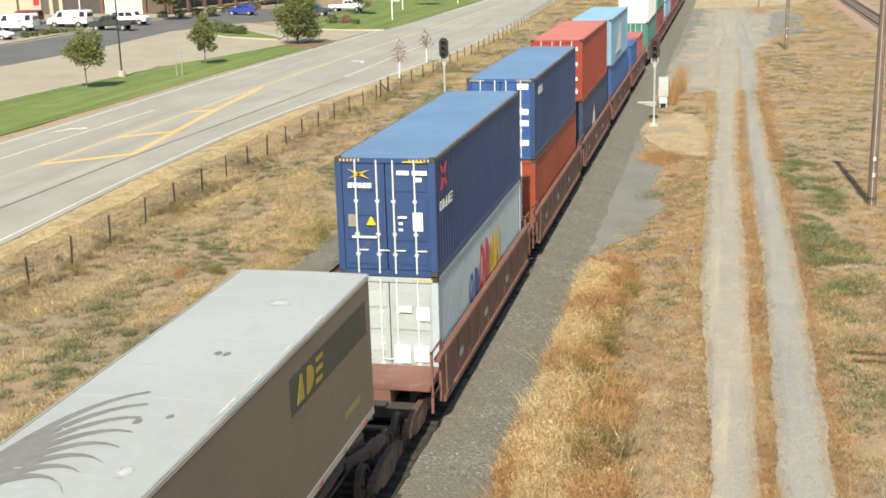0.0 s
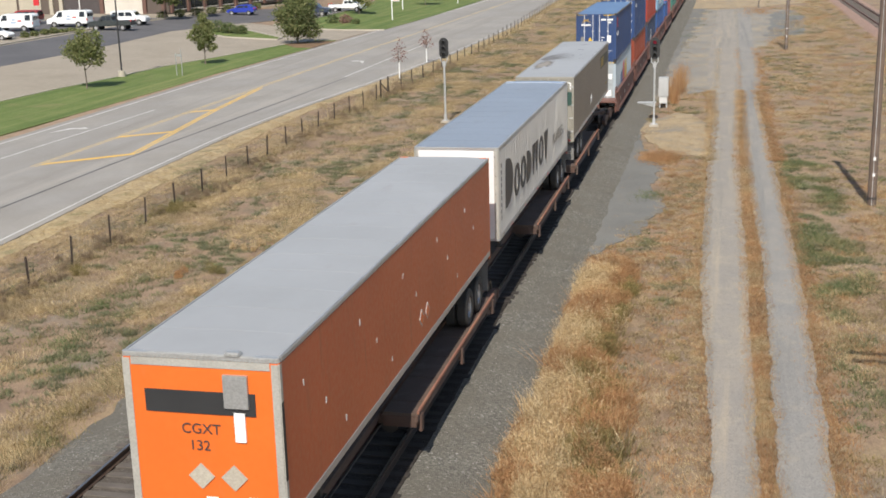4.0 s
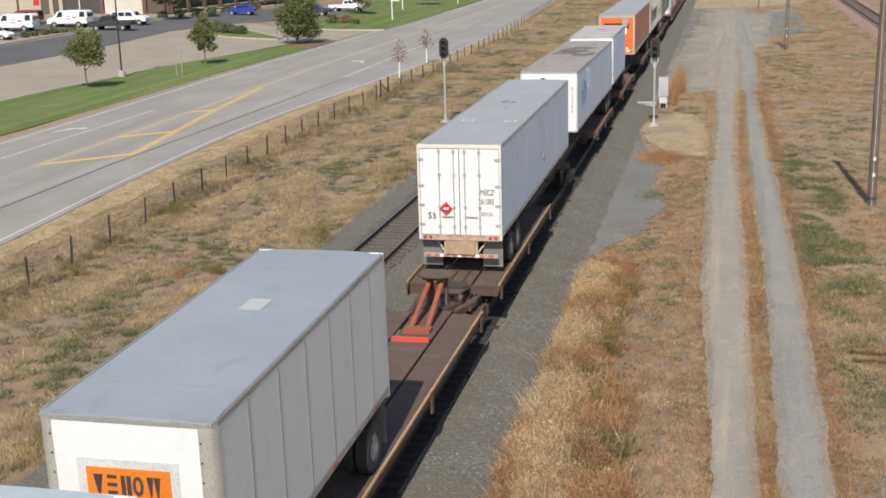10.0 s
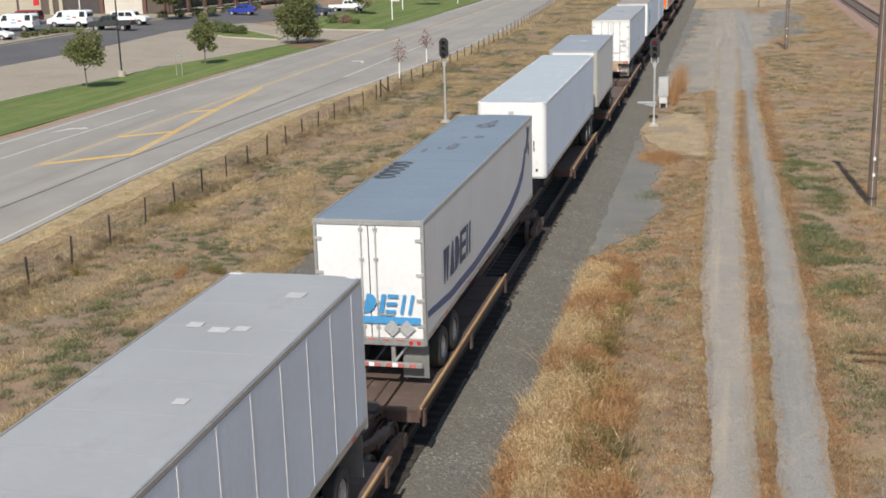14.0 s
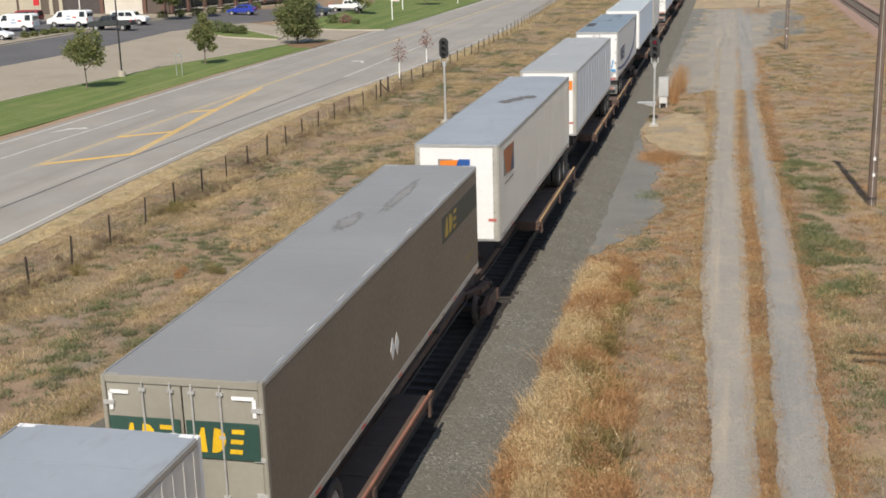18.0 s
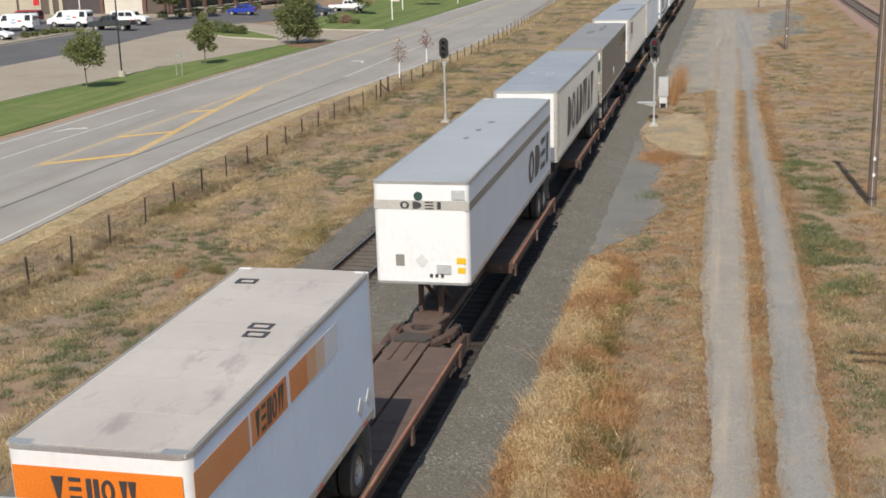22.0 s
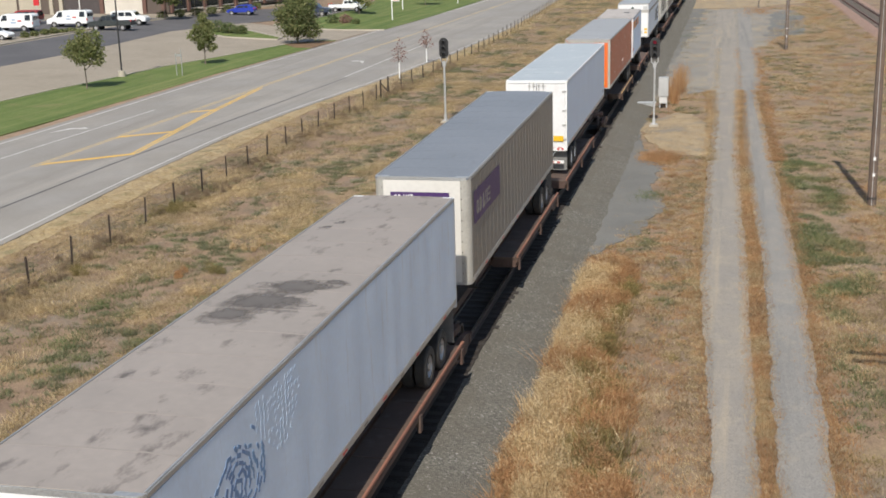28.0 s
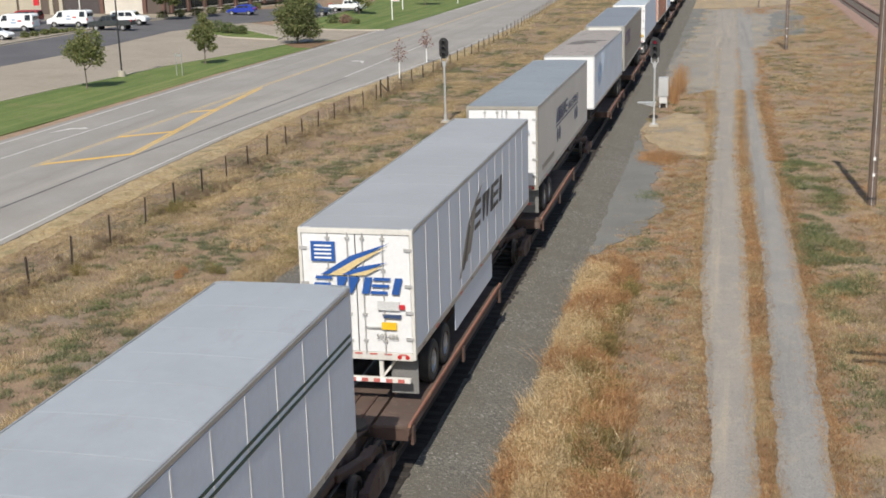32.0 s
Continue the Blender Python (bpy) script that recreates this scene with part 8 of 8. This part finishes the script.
CLUMPS = {
    "tall_straw": ((4.2, 23.8), (3.7, 25.8), (3.4, 27.6), (3.6, 29.6), (3.3, 28.6), (4.0, 27.2), (3.9, 28.6), (4.0, 25.2), (3.9, 30.4), (3.7, 34.2), (3.5, 35.3), (3.3, 33.4), (3.9, 33.2), (3.4, 40.6), (3.4, 39.2), (3.7, 41.6), (4.0, 21), (3.5, 16), (4.3, 18)),
    "tall_russet": ((3.1, 25.1), (3.1, 23.6), (3.2, 31.9), (3.6, 31.7), (4.2, 42.4), (4.1, 38.4), (3.7, 37.4), (4.6, 41.2), (5.7, 23.4), (5.3, 24.2), (5.2, 31.2), (5.4, 29.4), (5.7, 27.9), (5.2, 28.0), (4.4, 32.6), (3.2, 20), (5.0, 17)),
    "tall_green": ((4.5, 35.0), (4.4, 33.6), (4.7, 36.4), (5.0, 39.3), (4.5, 31.3), (4.8, 30.3), (4.9, 26.7), (5.5, 26.8), (4.9, 28.7), (5.1, 25.3), (5.3, 20)),
}


def build_grass():
    rnd = random.Random(12)
    kinds = {k: [] for k in ("straw", "brown", "green", "olive", "sage", "bush_straw", "bush_russet", "bush_olive", "russet", "tall_straw", "tall_russet", "tall_green", "sapling")}

    def clump(kind, x, y, n, r, size, y_long=1.0):
        for _ in range(n):
            kinds[kind].append((x + rnd.gauss(0, r), y + rnd.gauss(0, r * y_long), size * rnd.uniform(.6, 1.25)))

    # slope between the road and the siding
    for lo, hi, count, size in ((14, 60, 4600, .85), (60, 120, 3000, 1.15), (120, 230, 1700, 1.7)):
        for _ in range(count):
            y = rnd.uniform(lo, hi)
            x0, x1 = along(NEAR, y) + .6, -8.0
            x = rnd.uniform(x0, x1)
            swath, g = fbm(x * 2.2, y * .7, .22, 40.0), fbm(x, y, .22, 7.0)
            fence = along(FENCE, y)
            if x < x0 + 1.5:
                clump("straw" if swath > -.3 else "brown", x, y, 6, .25, size * .5)
            elif x < fence - .6:
                clump("straw" if swath > -.05 else "brown" if g < .15 else "sage", x, y, 5, .3, size * .8)
            elif swath > .16:
                clump("straw", x, y, 9, .34 * size, size * .95, 1.5)
            elif swath < -.04:
                u = rnd.random()
                if u < .36 + g:
                    clump("sage" if rnd.random() < .75 else "green", x, y, 7, .14 * size, size * .95)
                elif u < .62:
                    clump("brown", x, y, 4, .3 * size, size * .8)
            else:
                u = rnd.random()
                clump("brown" if u < .48 else "olive" if u < .64 else "straw" if u < .76 else "sage", x, y, 5, .26 * size, size * .9)
        count *= 5
        for _ in range(count // 16):
            y = rnd.uniform(lo, hi)
            x = along(FENCE, y) + rnd.gauss(.1, .45)
            kinds["straw" if fbm(x, y, .4, 12) > .05 else "olive" if rnd.random() < .5 else "brown"].append((x, y, size * 1.35))
        for _ in range(count // 9):
            y = rnd.uniform(lo, hi)
            x = -8.35 + rnd.gauss(0, .4)
            if fbm(x, y, .6, 8) > -.15:
                kinds["olive" if fbm(x, y, .3, 5) > .05 else "straw"].append((x, y, size * 1.5))
    # between the ballast and the lane, and beyond the lane
    for lo, hi, count, size in ((10, 60, 26000, .75), (60, 120, 11000, 1.05), (120, 230, 6500, 1.6)):
        for _ in range(count):
            y, x = rnd.uniform(lo, hi), rnd.uniform(2.9, 23.3 if lo > 50 else 17.0)
            wob = .9 * fbm(x, y, .35, 50.0)
            if 7.05 < x < 10.5 and y < 182 or y > 184 and x < 20 and rnd.random() < .93:
                continue
            if inside(PAD, x + wob, y) or inside(YARD, x + wob, y + 3 * wob):
                if rnd.random() < (.97 if y < 80 else .9):
                    continue
                kinds["brown" if rnd.random() < .6 else "russet"].append((x, y, size * .6))
                continue
            if inside(SANDY, x, y):
                if rnd.random() < .8:
                    kinds["straw" if rnd.random() < .75 else "brown"].append((x, y, size * .75))
                continue
            if x < 7.4 and y < 66:
                u = rnd.random() + .45 * fbm(x * .6, y * 1.5, .8, 60.0)
                k = "olive" if u < .02 else "straw" if u < .3 else "brown" if u < .68 else "russet" if u < 1.1 else "olive"
                if fbm(x, y, .55, 70.0) > .3 and rnd.random() < .5:
                    k = "sage" if rnd.random() < .7 else "green"
                if rnd.random() < .42:
                    clump(k, x, y, 4, .16, size * .85)
            elif 10.4 < x < 11.1 and rnd.random() < .6:
                kinds["russet"].append((x, y, size * .8))
            elif rnd.random() < .22:
                g, f = fbm(x, y, .2, 7.0), fbm(x, y, .3, 21.0)
                u = rnd.random()
                if g > -.06 and u < .5:
                    clump("sage" if u < .42 else "green", x, y, 6, .17 * size, size * .9)
                elif f > .12:
                    clump("russet" if u < .3 else "straw", x, y, 7, .3 * size, size * .85, 1.3)
                elif f > -.3:
                    clump("brown" if u < .55 else "olive" if u < .85 else "straw", x, y, 6, .3 * size, size * .8)
        for _ in range(count // 9):
            y = rnd.uniform(lo, 64)
            if lo < 60:
                kinds["straw" if fbm(8.9, y, .5, 15.0) + rnd.uniform(-.3, .3) > .15 else "russet"].append((8.93 + rnd.gauss(0, .12), y, size * .75))
        for _ in range(count // 22):
            y = min(hi, 64) + (rnd.random() ** 2) * 60 if lo >= 60 else rnd.uniform(lo, hi)
            kinds["straw"].append((7.1 + rnd.gauss(0, .17), y, size * .5))
            kinds["russet"].append((10.5 + rnd.gauss(0, .2), y, size * .65))
            if lo == 60:
                kinds["russet"].append((8.85 + rnd.gauss(0, .14), y, size * .6))
    # grass that creeps over the edges of the wheel tracks
    edges = (([(10, 7.62), (24, 7.6), (30, 7.5), (42, 7.1), (61, 7.0), (80, 7.1), (95, 6.6)], -1), ([(10, 8.72), (45, 8.7), (64, 8.55), (90, 8.8)], 1),
             ([(10, 9.1), (31, 9.18), (45, 9.26), (64, 8.87), (90, 8.95)], -1), ([(10, 10.25), (31, 10.4), (43, 10.5), (61, 10.3), (95, 9.95)], 1))
    for table, sgn in edges:
        for _ in range(3400):
            y = 12 + 80 * rnd.random() ** 1.5
            x = along(table, y) - sgn * .12 + sgn * abs(rnd.gauss(0, .2)) + .12 * noise.noise((y * 1.1, sgn, 3.0))
            kinds[rnd.choice(("straw", "brown", "brown", "russet"))].append((x, y, .42 + y * .006))
    # tall weeds beside the ballast, in clumps
    heads = [(k, x, y) for k, c in CLUMPS.items() for x, y in c]
    for _ in range(12000):
        y, x = rnd.uniform(12, 44.5), rnd.uniform(2.8, 6.3)
        if not inside(TALL, x + .3 * noise.noise((x * 1.6, y * 1.6, 33.0)), y):
            continue
        if noise.noise((x * 2.6, y * 2.0, 71.0)) < -.28:
            continue
        jx, jy = x + rnd.gauss(0, .16), y + rnd.gauss(0, .3)
        d, k = min(((jx - cx) ** 2 + ((jy - cy) * .6) ** 2, k) for k, cx, cy in heads)
        s = rnd.uniform(.5, 1.1) * (.45 + .85 * math.exp(-d * 2.6)) * (1 + .35 * noise.noise((x * 3, y * 2.2, 5.0)))
        if rnd.random() < .06:
            k = "tall_russet"
        elif k != "tall_straw" and rnd.random() < .12:
            k = "tall_straw"
        if rnd.random() < .45:
            kinds[k].append((x, y, s * 1.05))
        if rnd.random() < .11:
            kinds[k.replace("tall", "bush").replace("green", "olive" if rnd.random() < .5 else "russet")].append((x, y, s * (.8 if k == "tall_green" else 1)))
    for x0, x1, y0, y1, count in ((10.7, 12.9, 40, 66, 3200), (10.9, 12.2, 28, 44, 700)):
        for _ in range(count):
            y, x = rnd.uniform(y0, y1), rnd.uniform(x0, x1)
            if fbm(x, y, .5, 4.0) > .05:
                kinds["green" if rnd.random() < .8 else "sage"].append((x, y, 1.1))
    for _ in range(900):
        y = rnd.uniform(82, 200)
        x = rnd.uniform(max(11.2, 11.2 + (y - 120) * .09), 23.0)
        if fbm(x * 2.0, y * .5, .2, 90.0) > -.08:
            clump("straw" if rnd.random() < .62 else "russet", x, y, 6, .5, 1.5, 1.8)
    # dead saplings and weeds by the signal case and at the yard's end
    for _ in range(420):
        y = rnd.gauss(95, 6)
        kinds["russet"].append((4.3 + rnd.gauss(0, .35), y, 1.2))
    for x, y in ((4.3, 85.5), (4.2, 87.5), (4.4, 90.0), (4.5, 93.0), (4.3, 96.0)):
        for _ in range(16):
            kinds["sapling"].append((x + rnd.gauss(0, .16), y + rnd.gauss(0, .35), rnd.uniform(.7, 1.1)))
    for _ in range(260):
        kinds["russet"].append((12.2 + rnd.gauss(0, 1.2), rnd.gauss(178, 4), 1.5))
    for _ in range(300):
        kinds["russet"].append((4.6 + rnd.gauss(0, .5), rnd.gauss(64.3, .8), 1.4))
    for x, y in ((4.6, 54.5), (4.8, 55.2), (-9.0, 46.0), (-9.3, 36.5), (-8.6, 29.0), (-12.5, 66.0), (-13.2, 73.0), (-10.5, 60.0), (-12.0, 84.0), (-14.0, 58.0), (-11.2, 91.0)):
        for _ in range(22):
            kinds["green"].append((x + rnd.gauss(0, .28), y + rnd.gauss(0, .4), 1.3))
    # low bushes along the fence and on the slope
    brown_bush = []
    for _ in range(330):
        y = rnd.uniform(24, 110)
        x = along(FENCE, y) + rnd.gauss(.1, .55)
        if fbm(x, y, .22, 33.0) > -.05:
            brown_bush.append((x, y, rnd.uniform(.35, .85)))
    for k, x, y, r, n in (("bush_olive", -16.8, 49.2, .4, 9), ("bush_olive", -16.2, 49.9, .4, 8), ("bush_olive", -15.5, 39.2, .3, 4), ("bush_russet", -11.4, 39.5, .2, 3), ("bush_straw", -9.9, 37.3, .25, 6), ("bush_straw", -10.3, 43.5, .35, 8), ("bush_olive", -10.3, 39.8, .2, 3)):
        for _ in range(n):
            kinds[k].append((x + rnd.gauss(0, r), y + rnd.gauss(0, r), rnd.uniform(.3, .75)))
    for x, y in ((-12.6, 35.4), (-11.6, 32.5), (-11.8, 31.6), (-12.5, 38.9), (-12.4, 36.9), (-11.2, 34.9), (-16.7, 36.9)):
        for _ in range(26):
            kinds["green"].append((x + rnd.gauss(0, .3), y + rnd.gauss(0, .4), 1.1))
    mounds("brown_bushes", brown_bush, "brown_grass", "bushy dead brown weeds along the wire fence", 24)
    tufts("dry_grass", kinds["straw"], .17, .006, 15, .28, "straw", "straw-coloured dry grass in tufts", 1.0, 1, bent=False)
    tufts("brown_grass", kinds["brown"], .11, .007, 14, .34, "brown_grass", "short brown dead grass", 1.3, 2, bent=False)
    tufts("green_weeds", kinds["green"], .11, .010, 12, .30, "green_weed", "low green weeds among dry grass", 1.1, 3, bent=False)
    tufts("olive_grass", kinds["olive"], .14, .007, 14, .32, "olive", "dull olive grass going dry", 1.1, 8, bent=False)
    tufts("grey_green_weeds", kinds["sage"], .12, .011, 13, .2, "sage", "low grey-green weeds on bare soil", 1.0, 9, bent=False)
    mounds("straw_bushes", kinds["bush_straw"], "pale_straw", "bushy pale straw weeds beside the ballast", 21)
    mounds("russet_bushes", kinds["bush_russet"], "russet", "bushy russet weeds beside the ballast", 22)
    mounds("olive_bushes", kinds["bush_olive"], "olive", "bushy olive weeds beside the ballast", 23)
    tufts("russet_weeds", kinds["russet"], .17, .007, 14, .28, "russet", "russet dead weeds", .9, 4, bent=False)
    tufts("tall_dry_grass", kinds["tall_straw"], .37, .009, 17, .22, "pale_straw", "tall straw-coloured grass beside the ballast", .8, 5, bent=False)
    tufts("tall_russet_weeds", kinds["tall_russet"], .37, .009, 16, .25, "russet", "tall russet weeds beside the ballast", 1.0, 6, bent=False)
    tufts("tall_green_weeds", kinds["tall_green"], .35, .010, 16, .27, "olive", "tall olive weeds beside the ballast", 1.0, 7, bent=False)
    tufts("dead_saplings", kinds["sapling"], 1.7, .012, 8, .2, "russet", "upright orange-brown dead saplings behind the signal case", .22, 10, bent=False)
    # loose stones on the gravel and ballast
    pts = []
    for _ in range(1500):
        y = rnd.uniform(14, 75)
        x = rnd.choice((rnd.uniform(1.2, 3.1), rnd.uniform(1.4, 2.9), rnd.uniform(-7.9, -6.4), rnd.uniform(-3.6, -1.6)))
        pts.append((x, y, rnd.uniform(.010, .02)))
    base_v = np.array([(1, 0, 0), (-1, 0, 0), (0, 1, 0), (0, -1, 0), (0, 0, 1), (0, 0, -1)], dtype=float)
    tri = [(0, 2, 4), (2, 1, 4), (1, 3, 4), (3, 0, 4), (2, 0, 5), (1, 2, 5), (3, 1, 5), (0, 3, 5)]
    rn = np.random.RandomState(4)
    out = []
    for x, y, s in pts:
        if x > 0:
            z = .06 if x < 1.75 else .06 - (x - 1.75) / 1.35 * .40
        elif x < -6.7:
            z = -.2 - (-6.77 - x) / 1.0 * .14
        else:
            z = -.2 if x < -3.3 else -.17
        v = base_v * (s * (.6 + .8 * rn.rand(6, 1))) + rn.randn(6, 3) * s * .2 + (x, y, z + .012)
        for t in tri:
            out += [v[t[0]], v[t[1]], v[t[2]]]
    tagged(sheet("loose_stones", np.array(out), 3, "stone"), "loose crushed stones on the ballast", "stones", kind="stuff")


M["stone"] = surf("pale_grey_stones", (0.36, 0.345, 0.32), (0.22, 0.21, 0.195), big=9.0, rough=0.9)
M["olive"] = leafy("olive_weeds", [(0.0, (0.13, 0.115, 0.045)), (0.5, (0.25, 0.21, 0.085)), (1.0, (0.40, 0.32, 0.15))], 0.85)
build_grass()


def sum_y(ob):
    """How far along its thing a part lies."""
    y = 0.0
    while ob.parent:
        y += ob.matrix_basis.translation.y
        ob = ob.parent
    return y


def motions():
    times = [0, 2, 4, 6, 8, 10, 12, 14, 16, 18, 20, 22, 24, 26, 28, 30, 32]
    for th, y, z, *tip in MOVERS:
        walk(th, [(t, pose(0, y + run(t), z) @ (tip[0] if tip else Matrix())) for t in times])
    # the wheelsets roll while they are on the stretch before the camera
    base = {th.name: y for th, y, *_ in MOVERS}
    for w in WHEELS:
        at = w.matrix_basis.copy()
        top = w
        while top.parent:
            top = top.parent
        y0 = base[top.name] + sum_y(w)
        ks = [k for k in range(961) if -8 < y0 + run(k / 30) < 150]
        if not ks:
            continue
        rows = [(k / 30, at @ Matrix.Rotation(-run(k / 30) / 0.43, 4, "X")) for k in ks]
        if ks[0] > 0:
            rows.insert(0, (0, rows[0][1]))
        if ks[-1] < 960:
            rows.append((32, rows[-1][1]))
        walk(w, rows)


motions()
